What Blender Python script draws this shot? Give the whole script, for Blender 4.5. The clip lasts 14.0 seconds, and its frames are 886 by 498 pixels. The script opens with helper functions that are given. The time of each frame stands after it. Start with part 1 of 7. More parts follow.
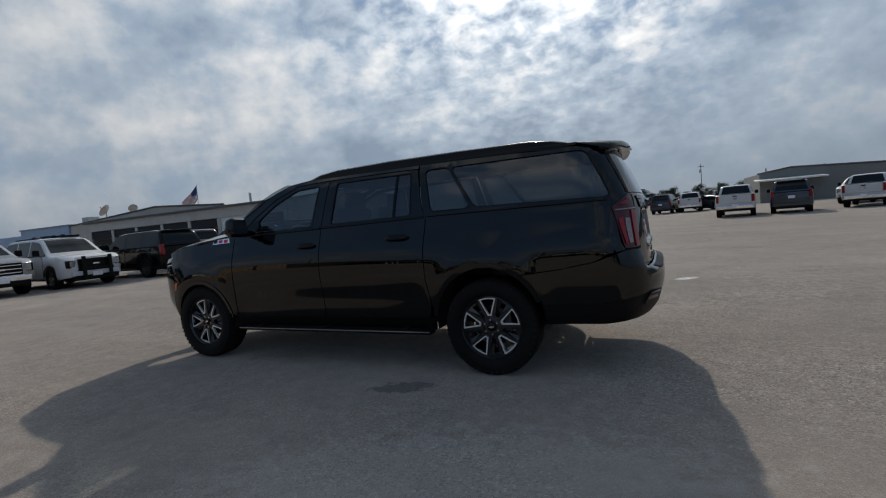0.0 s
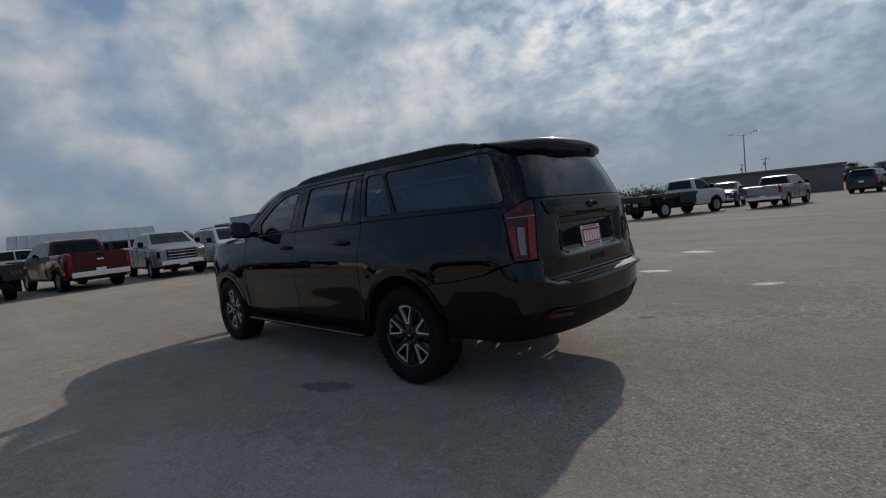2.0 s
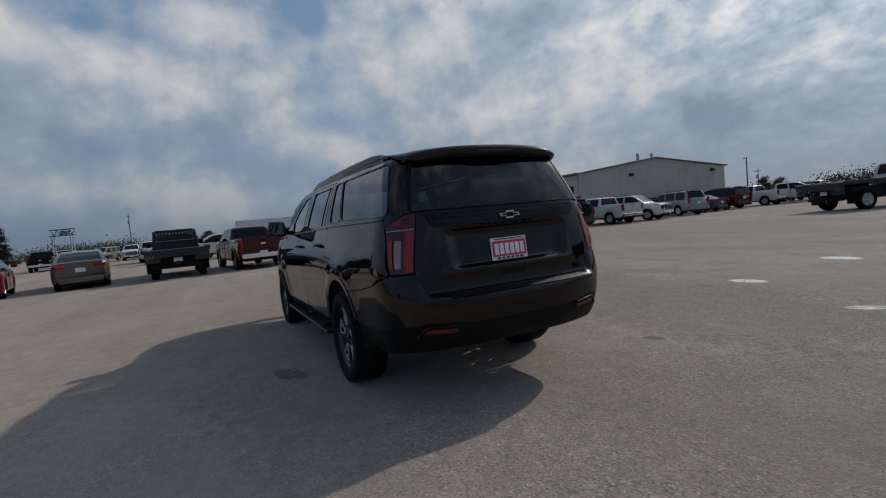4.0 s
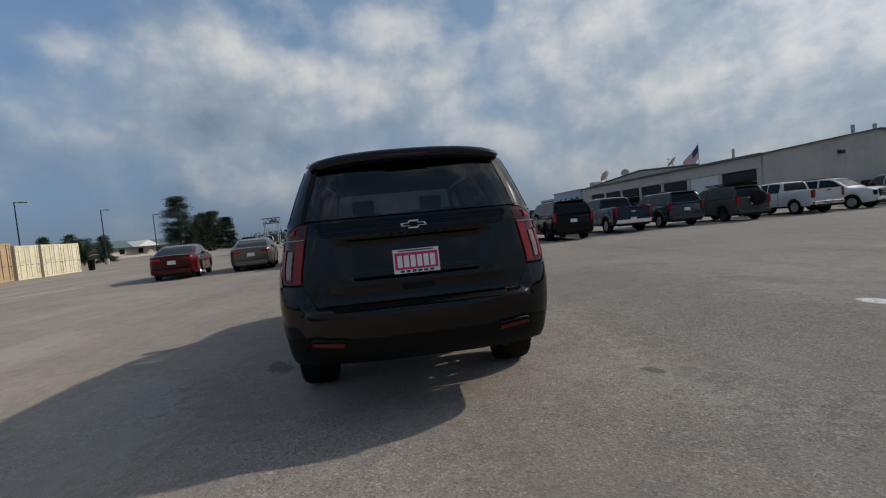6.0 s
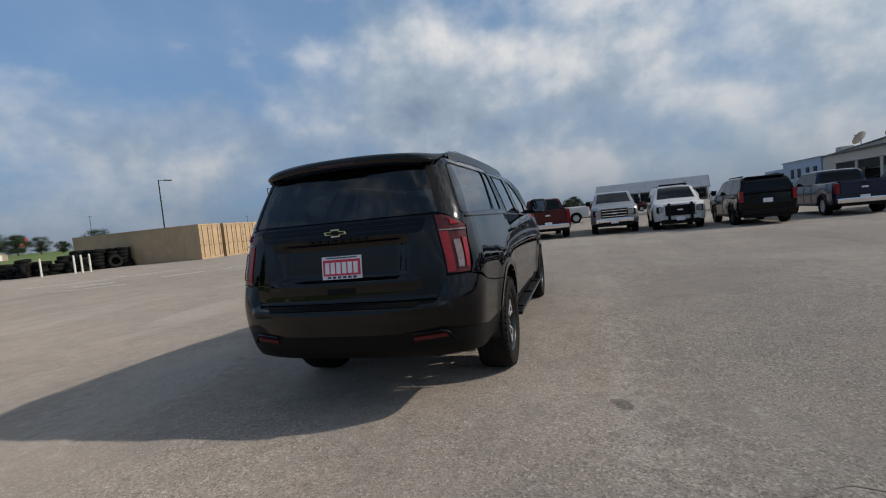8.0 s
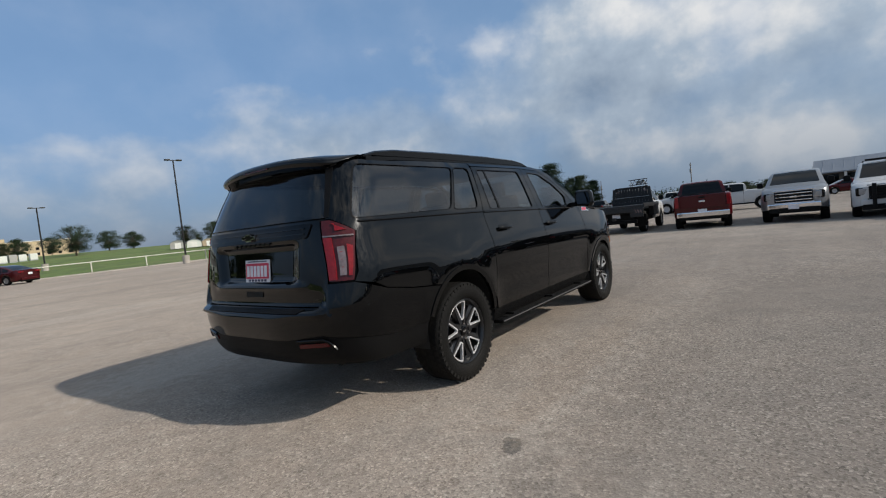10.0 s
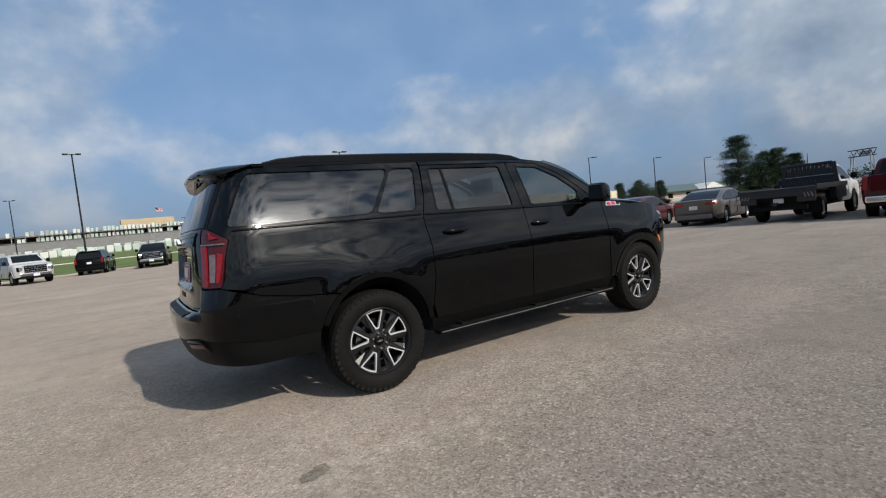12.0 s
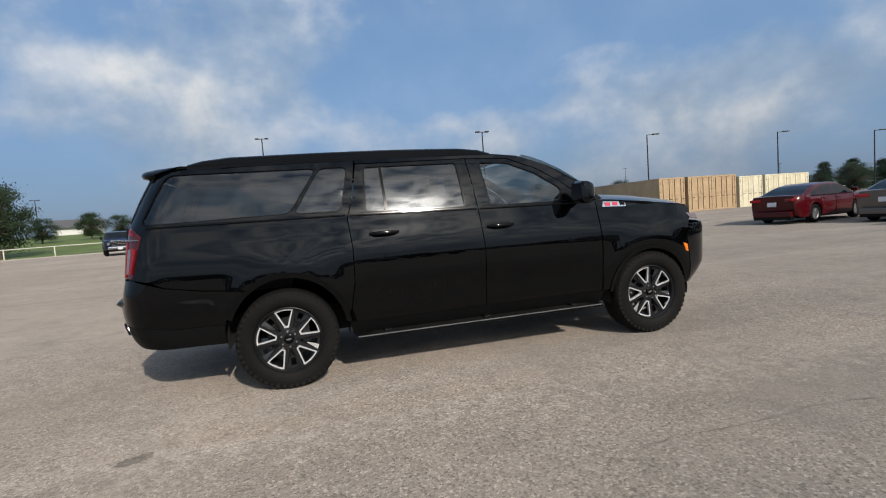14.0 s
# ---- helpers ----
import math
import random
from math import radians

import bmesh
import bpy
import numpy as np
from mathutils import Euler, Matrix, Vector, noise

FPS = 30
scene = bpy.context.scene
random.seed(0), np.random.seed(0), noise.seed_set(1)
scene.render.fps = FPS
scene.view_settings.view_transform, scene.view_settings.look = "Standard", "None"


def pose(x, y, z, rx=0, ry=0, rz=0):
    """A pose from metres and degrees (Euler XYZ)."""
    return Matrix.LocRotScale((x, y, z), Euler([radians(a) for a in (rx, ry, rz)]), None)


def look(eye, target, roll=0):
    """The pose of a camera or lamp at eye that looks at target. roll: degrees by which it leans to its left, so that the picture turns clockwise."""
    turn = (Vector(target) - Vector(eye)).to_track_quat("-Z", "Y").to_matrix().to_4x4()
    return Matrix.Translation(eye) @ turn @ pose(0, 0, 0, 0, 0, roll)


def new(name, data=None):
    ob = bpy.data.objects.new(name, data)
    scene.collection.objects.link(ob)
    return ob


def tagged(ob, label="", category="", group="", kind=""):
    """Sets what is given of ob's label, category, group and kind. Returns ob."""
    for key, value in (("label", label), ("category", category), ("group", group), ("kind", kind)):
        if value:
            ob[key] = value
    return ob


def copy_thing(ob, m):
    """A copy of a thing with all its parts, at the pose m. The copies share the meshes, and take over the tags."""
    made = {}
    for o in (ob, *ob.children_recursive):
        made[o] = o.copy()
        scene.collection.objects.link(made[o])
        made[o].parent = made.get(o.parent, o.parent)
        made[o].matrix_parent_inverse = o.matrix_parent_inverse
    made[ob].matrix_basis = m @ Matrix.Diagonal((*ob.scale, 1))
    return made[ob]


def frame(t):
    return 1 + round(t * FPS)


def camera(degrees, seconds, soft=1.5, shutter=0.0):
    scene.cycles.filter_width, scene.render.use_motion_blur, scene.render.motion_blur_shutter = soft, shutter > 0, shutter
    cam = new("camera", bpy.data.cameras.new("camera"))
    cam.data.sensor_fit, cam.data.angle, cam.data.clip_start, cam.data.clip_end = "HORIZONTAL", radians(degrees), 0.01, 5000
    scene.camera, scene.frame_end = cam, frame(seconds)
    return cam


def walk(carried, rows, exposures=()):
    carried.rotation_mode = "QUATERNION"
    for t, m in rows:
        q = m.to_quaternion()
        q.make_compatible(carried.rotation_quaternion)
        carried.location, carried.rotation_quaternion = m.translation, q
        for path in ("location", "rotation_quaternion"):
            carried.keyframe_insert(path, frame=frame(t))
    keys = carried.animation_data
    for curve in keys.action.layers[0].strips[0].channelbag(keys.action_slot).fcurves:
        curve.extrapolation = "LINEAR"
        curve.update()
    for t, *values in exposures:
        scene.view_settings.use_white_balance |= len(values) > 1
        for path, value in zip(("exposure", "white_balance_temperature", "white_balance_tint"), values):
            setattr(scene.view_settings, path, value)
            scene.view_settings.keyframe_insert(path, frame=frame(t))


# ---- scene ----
cam = camera(86.0, 14.0, soft=1.15)
PATH = [
    (0, (-1.346, 4.624, 1.325), (-0.496, 2.819, 1.201), -4.9),
    (0.5, (-1.745, 4.377, 1.324), (-0.755, 2.643, 1.201), -5.1),
    (1, (-2.178, 4.122, 1.331), (-1.046, 2.478, 1.206), -5.2),
    (1.5, (-2.531, 3.823, 1.343), (-1.274, 2.273, 1.212), -5.5),
    (2, (-2.912, 3.494, 1.338), (-1.531, 2.054, 1.205), -5.6),
    (4.3, (-4.122, 1.758, 1.33), (-2.305, 0.93, 1.215), -5.4),
    (4.5, (-4.132, 1.597, 1.327), (-2.297, 0.811, 1.216), -5.5),
    (5, (-4.25, 1.093, 1.323), (-2.346, 0.489, 1.216), -5.3),
    (5.5, (-4.383, 0.651, 1.334), (-2.431, 0.23, 1.221), -5.4),
    (6, (-4.381, 0.202, 1.317), (-2.398, -0.039, 1.211), -5.3),
    (6.5, (-4.436, -0.266, 1.313), (-2.439, -0.295, 1.213), -5.3),
    (7, (-4.389, -0.691, 1.313), (-2.398, -0.537, 1.212), -5.4),
    (7.5, (-4.317, -1.177, 1.324), (-2.354, -0.805, 1.22), -5.4),
    (8, (-4.188, -1.637, 1.359), (-2.273, -1.075, 1.235), -5.5),
    (8.5, (-4.012, -2.032, 1.346), (-2.151, -1.309, 1.232), -5.5),
    (8.7, (-3.914, -2.216, 1.337), (-2.085, -1.416, 1.221), -5.5),
    (10.8, (-2.562, -3.728, 1.291), (-1.144, -2.321, 1.186), -6.2),
    (11, (-2.409, -3.871, 1.287), (-1.044, -2.414, 1.182), -6.2),
    (11.5, (-2.031, -4.119, 1.286), (-0.783, -2.561, 1.175), -6.1),
    (12, (-1.563, -4.359, 1.285), (-0.463, -2.693, 1.169), -6.0),
    (12.5, (-1.139, -4.571, 1.306), (-0.178, -2.821, 1.18), -5.8),
    (13, (-0.612, -4.741, 1.317), (0.18, -2.909, 1.183), -5.4),
    (13.5, (-0.141, -4.897, 1.307), (0.493, -3.006, 1.169), -5.1),
    (14, (0.303, -4.938, 1.313), (0.804, -3.008, 1.167), -4.3),
]
EXPOSURES = [(0, -0.45), (2, -0.66), (4.5, -0.58), (6.5, -0.45), (8.5, -0.22), (11, -0.15), (14, -0.14)]
walk(cam, [(t, look(eye, target, roll)) for t, eye, target, roll in PATH], EXPOSURES)

# ---- world, sun and exposure ----
SUN = Vector((0.36, -1.49, 1.0)).normalized()          # towards the sun
sun_data = bpy.data.lights.new("sun", "SUN")
sun_data.energy, sun_data.angle, sun_data.color = 3.9, radians(1.0), (1.0, 0.925, 0.82)
sun_lamp = new("sun", sun_data)
sun_lamp.rotation_mode = "QUATERNION"
sun_lamp.rotation_quaternion = SUN.to_track_quat("Z", "Y")


def link(tree, a, b):
    tree.links.new(a, b)


def math_node(tree, op, a, b=None, clamp=False):
    n = tree.nodes.new("ShaderNodeMath")
    n.operation, n.use_clamp = op, clamp
    for i, v in enumerate((a, b)):
        if v is None:
            continue
        if isinstance(v, (int, float)):
            n.inputs[i].default_value = v
        else:
            tree.links.new(v, n.inputs[i])
    return n.outputs[0]


def noise_node(tree, vec, scale, detail=4.0, rough=0.5, distortion=0.0):
    n = tree.nodes.new("ShaderNodeTexNoise")
    n.inputs["Scale"].default_value, n.inputs["Detail"].default_value = scale, detail
    n.inputs["Roughness"].default_value, n.inputs["Distortion"].default_value = rough, distortion
    if vec is not None:
        tree.links.new(vec, n.inputs["Vector"])
    return n.outputs["Fac"]


def ramp(tree, fac, stops):
    n = tree.nodes.new("ShaderNodeValToRGB")
    el = n.color_ramp.elements
    while len(el) < len(stops):
        el.new(0.5)
    for e, (p, c) in zip(el, stops):
        e.position = p
        e.color = (c, c, c, 1) if isinstance(c, (int, float)) else (*c, 1)
    tree.links.new(fac, n.inputs["Fac"])
    return n.outputs["Color"]


def mix(tree, fac, a, b, blend="MIX"):
    n = tree.nodes.new("ShaderNodeMix")
    n.data_type, n.blend_type = "RGBA", blend
    for sock, v in ((n.inputs["Factor"], fac), (n.inputs["A"], a), (n.inputs["B"], b)):
        if isinstance(v, (int, float)):
            sock.default_value = v if sock.type == "VALUE" else (v, v, v, 1)
        elif isinstance(v, tuple):
            sock.default_value = (*v, 1)
        else:
            tree.links.new(v, sock)
    return n.outputs["Result"]


# the sky's heaps and gaps: azimuth, height, tightness, amount
CLOUDS = [(21, 18.5, 160, 0.15), (12, 15.5, 220, 0.10), (-4, 19.5, 160, 0.16), (-22, 18, 420, 0.11), (-31, 15.5, 350, 0.10), (-26, 10, 130, 0.09), (49, 10.5, 260, 0.11), (57, 12.5, 300, 0.12), (67, 9.5, 260, 0.10),
          (94, 22, 60, 0.07), (42, 9, 120, 0.10), (36, 14, 200, 0.05), (104, 14, 120, 0.06), (8, 9, 80, 0.08), (-101, 11, 80, 0.12), (-79, 11, 60, 0.12), (-55, 11, 90, 0.10), (-58, 24, 40, 0.05), (30, 11, 200, 0.06),
          (36, 21, 110, -0.15), (8, 27, 160, -0.12), (-13, 22.5, 450, -0.09), (50, 22, 90, -0.13), (66, 20, 90, -0.12), (74, 17, 120, -0.07), (46, 16, 380, -0.05), (35, 34, 25, -0.08), (170, 30, 5, -0.16)]
SHADES = [(95, 21, 60, -0.10), (42, 9, 120, -0.06), (-101, 9.5, 60, -0.28), (-79, 9, 80, -0.26), (-56, 9, 120, -0.24), (-33, 14, 420, -0.12), (-3, 13.5, 260, -0.24), (19, 10, 80, -0.12), (-62, 12, 150, -0.10), (14, 13, 260, -0.10),
          (17, 16.5, 120, -0.13), (-14, 17, 110, 0.13),
          (-4, 21.5, 260, 0.16), (21, 20.5, 260, 0.10), (-22, 19.5, 450, 0.12), (-27, 11, 150, 0.08), (57, 13.5, 320, 0.08), (-62, 22, 60, 0.08)]


def build_world():
    w = bpy.data.worlds.new("world")
    scene.world = w
    w.use_nodes = True
    t = w.node_tree
    t.nodes.clear()
    sky = t.nodes.new("ShaderNodeTexSky")
    sky.sky_type, sky.sun_disc = "NISHITA", False
    sky.sun_elevation = math.asin(SUN.z)
    sky.sun_rotation = math.atan2(SUN.x, SUN.y)
    sky.air_density, sky.dust_density, sky.ozone_density = 1.0, 0.35, 3.0
    co = t.nodes.new("ShaderNodeTexCoord")
    sep = t.nodes.new("ShaderNodeSeparateXYZ")
    link(t, co.outputs["Generated"], sep.inputs[0])
    z = math_node(t, "MAXIMUM", sep.outputs["Z"], 0.0)
    zz = math_node(t, "ADD", z, 0.45)
    px = math_node(t, "DIVIDE", sep.outputs["X"], zz)
    py = math_node(t, "DIVIDE", sep.outputs["Y"], zz)
    flat = t.nodes.new("ShaderNodeCombineXYZ")
    link(t, px, flat.inputs[0])
    link(t, py, flat.inputs[1])
    flat.inputs[2].default_value = 3.7
    vec = flat.outputs[0]
    # nearness to the sun
    dot = t.nodes.new("ShaderNodeVectorMath")
    dot.operation = "DOT_PRODUCT"
    link(t, co.outputs["Generated"], dot.inputs[0])
    dot.inputs[1].default_value = SUN
    near = math_node(t, "MAXIMUM", dot.outputs["Value"], 0.0)
    glow = math_node(t, "POWER", near, 5.0)
    glare = math_node(t, "ADD", math_node(t, "ADD", math_node(t, "MULTIPLY", math_node(t, "POWER", near, 26.0), 0.05), math_node(t, "MULTIPLY", math_node(t, "POWER", near, 90.0), 0.13)), math_node(t, "MULTIPLY", math_node(t, "POWER", near, 380.0), 1.3))
    # heaps of cloud, rounder than the flat layer high up
    heap = t.nodes.new("ShaderNodeMapping")
    link(t, co.outputs["Generated"], heap.inputs["Vector"])
    heap.inputs["Location"].default_value = (0.55, 1.3, 0.45)
    heap.inputs["Scale"].default_value = (1.0, 1.0, 1.7)
    hv = heap.outputs[0]
    ahead = t.nodes.new("ShaderNodeVectorMath")
    ahead.operation = "ADD"
    link(t, hv, ahead.inputs[0])
    ahead.inputs[1].default_value = (SUN.x * 0.07, SUN.y * 0.07, 0.10)
    big = noise_node(t, hv, 2.8, 6, 0.50, 0.0)
    big2 = noise_node(t, ahead.outputs[0], 2.8, 6, 0.50, 0.0)
    near_by = t.nodes.new("ShaderNodeVectorMath")
    near_by.operation = "ADD"
    link(t, co.outputs["Generated"], near_by.inputs[0])
    near_by.inputs[1].default_value = (SUN.x * 0.03, SUN.y * 0.03, 0.045)
    curl = noise_node(t, co.outputs["Generated"], 11.0, 5, 0.55, 0.0)
    curl2 = noise_node(t, near_by.outputs[0], 11.0, 5, 0.55, 0.0)
    lump = t.nodes.new("ShaderNodeTexVoronoi")
    lump.feature = "SMOOTH_F1"
    lump.inputs["Scale"].default_value, lump.inputs["Smoothness"].default_value = 7.0, 0.55
    sway = t.nodes.new("ShaderNodeVectorMath")
    sway.operation = "ADD"
    wob = t.nodes.new("ShaderNodeTexNoise")
    wob.inputs["Scale"].default_value, wob.inputs["Detail"].default_value = 10.0, 3.0
    link(t, hv, wob.inputs["Vector"])
    bent = t.nodes.new("ShaderNodeVectorMath")
    bent.operation = "SCALE"
    bent.inputs["Scale"].default_value = 0.09
    link(t, wob.outputs["Color"], bent.inputs[0])
    link(t, hv, sway.inputs[0])
    link(t, bent.outputs[0], sway.inputs[1])
    link(t, sway.outputs[0], lump.inputs["Vector"])
    puff = math_node(t, "SUBTRACT", 0.90, math_node(t, "MULTIPLY", lump.outputs["Distance"], 1.1))
    small = noise_node(t, vec, 21.0, 3, 0.5, 0.2)
    cover = math_node(t, "ADD", math_node(t, "MULTIPLY", big, 0.62), math_node(t, "ADD", math_node(t, "MULTIPLY", puff, 0.13), math_node(t, "MULTIPLY", curl, 0.12)))
    cover = math_node(t, "ADD", cover, math_node(t, "MULTIPLY", glow, 0.10))
    sunward = math_node(t, "MULTIPLY", sep.outputs["Y"], -0.06)
    cover = math_node(t, "ADD", math_node(t, "ADD", cover, 0.065), sunward)
    ripple = math_node(t, "ADD", math_node(t, "MULTIPLY", math_node(t, "MULTIPLY", z, z), 0.5), math_node(t, "MULTIPLY", math_node(t, "POWER", near, 9.0), 1.2))
    rip = math_node(t, "MULTIPLY", math_node(t, "SUBTRACT", small, 0.5), ripple)

    def heaped(fac, spots):
        """Cloud gathered about or cleared from some quarters of the sky: azimuth, height, tightness, amount."""
        for az, el, tight, amount in spots:
            d = t.nodes.new("ShaderNodeVectorMath")
            d.operation = "DOT_PRODUCT"
            link(t, co.outputs["Generated"], d.inputs[0])
            d.inputs[1].default_value = (math.cos(radians(az)) * math.cos(radians(el)), math.sin(radians(az)) * math.cos(radians(el)), math.sin(radians(el)))
            k = math_node(t, "POWER", math_node(t, "MAXIMUM", d.outputs["Value"], 0.0), tight)
            fac = math_node(t, "ADD", fac, math_node(t, "MULTIPLY", k, amount))
        return fac
    cover = heaped(cover, CLOUDS)
    cover = math_node(t, "ADD", cover, rip)
    mask = ramp(t, cover, ((0.39, 0.10), (0.49, 0.58), (0.61, 0.95)))
    # lit towards the sun, grey below
    lit = math_node(t, "ADD", math_node(t, "MULTIPLY", math_node(t, "SUBTRACT", big, big2), 1.9), 0.56)
    lit = math_node(t, "ADD", lit, math_node(t, "MULTIPLY", rip, 1.1))
    lit = math_node(t, "ADD", lit, math_node(t, "MULTIPLY", math_node(t, "SUBTRACT", puff, 0.5), 0.22))
    lit = math_node(t, "ADD", lit, math_node(t, "MULTIPLY", math_node(t, "SUBTRACT", curl, curl2), 0.8))
    lit = heaped(lit, SHADES)
    shade = ramp(t, lit, ((0.0, (0.25, 0.325, 0.43)), (0.46, (0.445, 0.53, 0.63)), (0.88, (0.86, 0.862, 0.86))))
    bright = math_node(t, "ADD", math_node(t, "MULTIPLY", glow, 0.55), 1.06)
    cloud = t.nodes.new("ShaderNodeVectorMath")
    cloud.operation = "SCALE"
    link(t, shade, cloud.inputs[0])
    link(t, bright, cloud.inputs["Scale"])
    blue = t.nodes.new("ShaderNodeVectorMath")
    blue.operation = "SCALE"
    link(t, sky.outputs[0], blue.inputs[0])
    blue.inputs["Scale"].default_value = 0.13
    tone = mix(t, math_node(t, "ADD", math_node(t, "MULTIPLY", sep.outputs["Y"], 0.75), 0.45, True), (0.225, 0.375, 0.575), (0.19, 0.365, 0.66))
    deep = t.nodes.new("ShaderNodeVectorMath")
    deep.operation = "SCALE"
    link(t, tone, deep.inputs[0])
    link(t, math_node(t, "SUBTRACT", 1.20, math_node(t, "MULTIPLY", z, 0.62)), deep.inputs["Scale"])
    veil = mix(t, 0.75, blue.outputs[0], deep.outputs[0])
    col = mix(t, mask, veil, cloud.outputs[0])
    # haze towards the horizon
    haze = math_node(t, "POWER", math_node(t, "SUBTRACT", 1.0, z, True), 6.5)
    hz = math_node(t, "MULTIPLY", haze, 0.88)
    murk = mix(t, near, (0.175, 0.235, 0.325), (0.34, 0.40, 0.47))
    col = mix(t, hz, col, murk)
    # the veiled sun's own glow, over cloud and gap alike
    aureole = t.nodes.new("ShaderNodeVectorMath")
    aureole.operation = "SCALE"
    aureole.inputs[0].default_value = (1.0, 0.95, 0.87)
    thin = ramp(t, small, ((0.34, 0.25), (0.66, 1.9)))
    link(t, math_node(t, "MULTIPLY", math_node(t, "MULTIPLY", glare, thin), 8.0), aureole.inputs["Scale"])
    total = t.nodes.new("ShaderNodeVectorMath")
    total.operation = "ADD"
    link(t, col, total.inputs[0])
    link(t, aureole.outputs[0], total.inputs[1])
    col = total.outputs[0]
    bg = t.nodes.new("ShaderNodeBackground")
    link(t, col, bg.inputs["Color"])
    bg.inputs["Strength"].default_value = 1.0
    out = t.nodes.new("ShaderNodeOutputWorld")
    link(t, bg.outputs[0], out.inputs["Surface"])


build_world()

# ---- materials ----


def material(name, base, rough=0.5, metal=0.0, spread=0.12, scale=6.0, bump=0.0, bump_scale=60.0, coat=0.0, fine=None, spec=0.5, rvar=0.08, dirt=None):
    """A surface with two scales of variation in colour, varied gloss and fine relief."""
    m = bpy.data.materials.new(name)
    m.use_nodes = True
    t = m.node_tree
    p = t.nodes["Principled BSDF"]
    co = t.nodes.new("ShaderNodeTexCoord")
    vec = co.outputs["Object"]
    a = noise_node(t, vec, scale, 5, 0.6)
    b = noise_node(t, vec, fine or scale * 14, 3, 0.6)
    f = math_node(t, "ADD", math_node(t, "MULTIPLY", a, 0.65), math_node(t, "MULTIPLY", b, 0.35))
    lo = tuple(c * (1 - spread) for c in base)
    hi = tuple(min(1, c * (1 + spread)) for c in base)
    col = ramp(t, f, ((0.32, lo), (0.68, hi)))
    if dirt:
        d = ramp(t, noise_node(t, vec, scale * 0.4, 6, 0.7), ((0.5, 0.0), (0.75, 0.8)))
        col = mix(t, d, col, dirt)
    link(t, col, p.inputs["Base Color"])
    r = math_node(t, "ADD", math_node(t, "MULTIPLY", math_node(t, "SUBTRACT", a, 0.5), rvar * 2), rough, True)
    link(t, r, p.inputs["Roughness"])
    p.inputs["Metallic"].default_value = metal
    p.inputs["Specular IOR Level"].default_value = spec
    p.inputs["Coat Weight"].default_value = coat
    p.inputs["Coat Roughness"].default_value = 0.03
    if bump:
        n = t.nodes.new("ShaderNodeBump")
        n.inputs["Strength"].default_value = bump
        n.inputs["Distance"].default_value = 0.01
        link(t, noise_node(t, vec, bump_scale, 4, 0.6), n.inputs["Height"])
        link(t, n.outputs[0], p.inputs["Normal"])
    return m


def paint(name, base, metal=0.0, rough=0.2):
    return material(name, base, rough, metal, 0.05, 2.0, coat=0.4, fine=180, rvar=0.03, spec=0.2)


def glass_material(name, tint, alpha, rough=0.008, face=0.078):
    """Tinted car glass: lets some light through, mirrors the rest."""
    m = bpy.data.materials.new(name)
    m.use_nodes = True
    t = m.node_tree
    t.nodes.clear()
    gl = t.nodes.new("ShaderNodeBsdfGlossy")
    gl.inputs["Roughness"].default_value = rough
    gl.inputs["Color"].default_value = (0.95, 0.97, 1.0, 1)
    tr = t.nodes.new("ShaderNodeBsdfTransparent")
    tr.inputs["Color"].default_value = (*[c * alpha for c in tint], 1)
    lw = t.nodes.new("ShaderNodeLayerWeight")
    lw.inputs["Blend"].default_value = 0.5
    edge = math_node(t, "MULTIPLY", math_node(t, "POWER", lw.outputs["Facing"], 5.0), 0.92)
    mx = t.nodes.new("ShaderNodeMixShader")
    link(t, math_node(t, "ADD", edge, face), mx.inputs[0])
    link(t, tr.outputs[0], mx.inputs[1])
    link(t, gl.outputs[0], mx.inputs[2])
    out = t.nodes.new("ShaderNodeOutputMaterial")
    link(t, mx.outputs[0], out.inputs["Surface"])
    return m


SPOTS = [  # x, y, half lengths, turn, colour, strength
    (0.66, 1.40, 0.28, 0.12, 20, (0.11, 0.10, 0.092), 0.7),
    (-0.87, -1.82, 0.12, 0.055, 35, (0.10, 0.092, 0.084), 0.75),
    # three puddles: the bright sky they mirror is painted as flat white
    (-1.62, -4.2, 0.23, 0.12, 40, (0.80, 0.775, 0.74), 1.0),
    (0.25, -5.25, 0.29, 0.16, 10, (0.80, 0.775, 0.74), 1.0),
    (0.35, -8.2, 0.37, 0.21, -10, (0.80, 0.775, 0.74), 1.0),
    (-0.4, 2.6, 1.5, 0.7, 15, (0.40, 0.37, 0.33), 0.35),
    (2.2, -5.6, 1.1, 0.35, 25, (0.20, 0.175, 0.155), 0.4),
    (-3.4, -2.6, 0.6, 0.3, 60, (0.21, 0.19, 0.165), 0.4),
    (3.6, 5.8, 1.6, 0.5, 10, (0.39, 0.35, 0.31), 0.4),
    # two broad areas mixed darker, beside the SUV and behind it
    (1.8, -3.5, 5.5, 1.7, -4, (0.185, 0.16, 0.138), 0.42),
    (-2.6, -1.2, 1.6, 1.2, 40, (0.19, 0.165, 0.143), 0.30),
    # faint browner strip that runs alongside the SUV on its -y side
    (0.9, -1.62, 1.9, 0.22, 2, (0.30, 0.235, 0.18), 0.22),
]


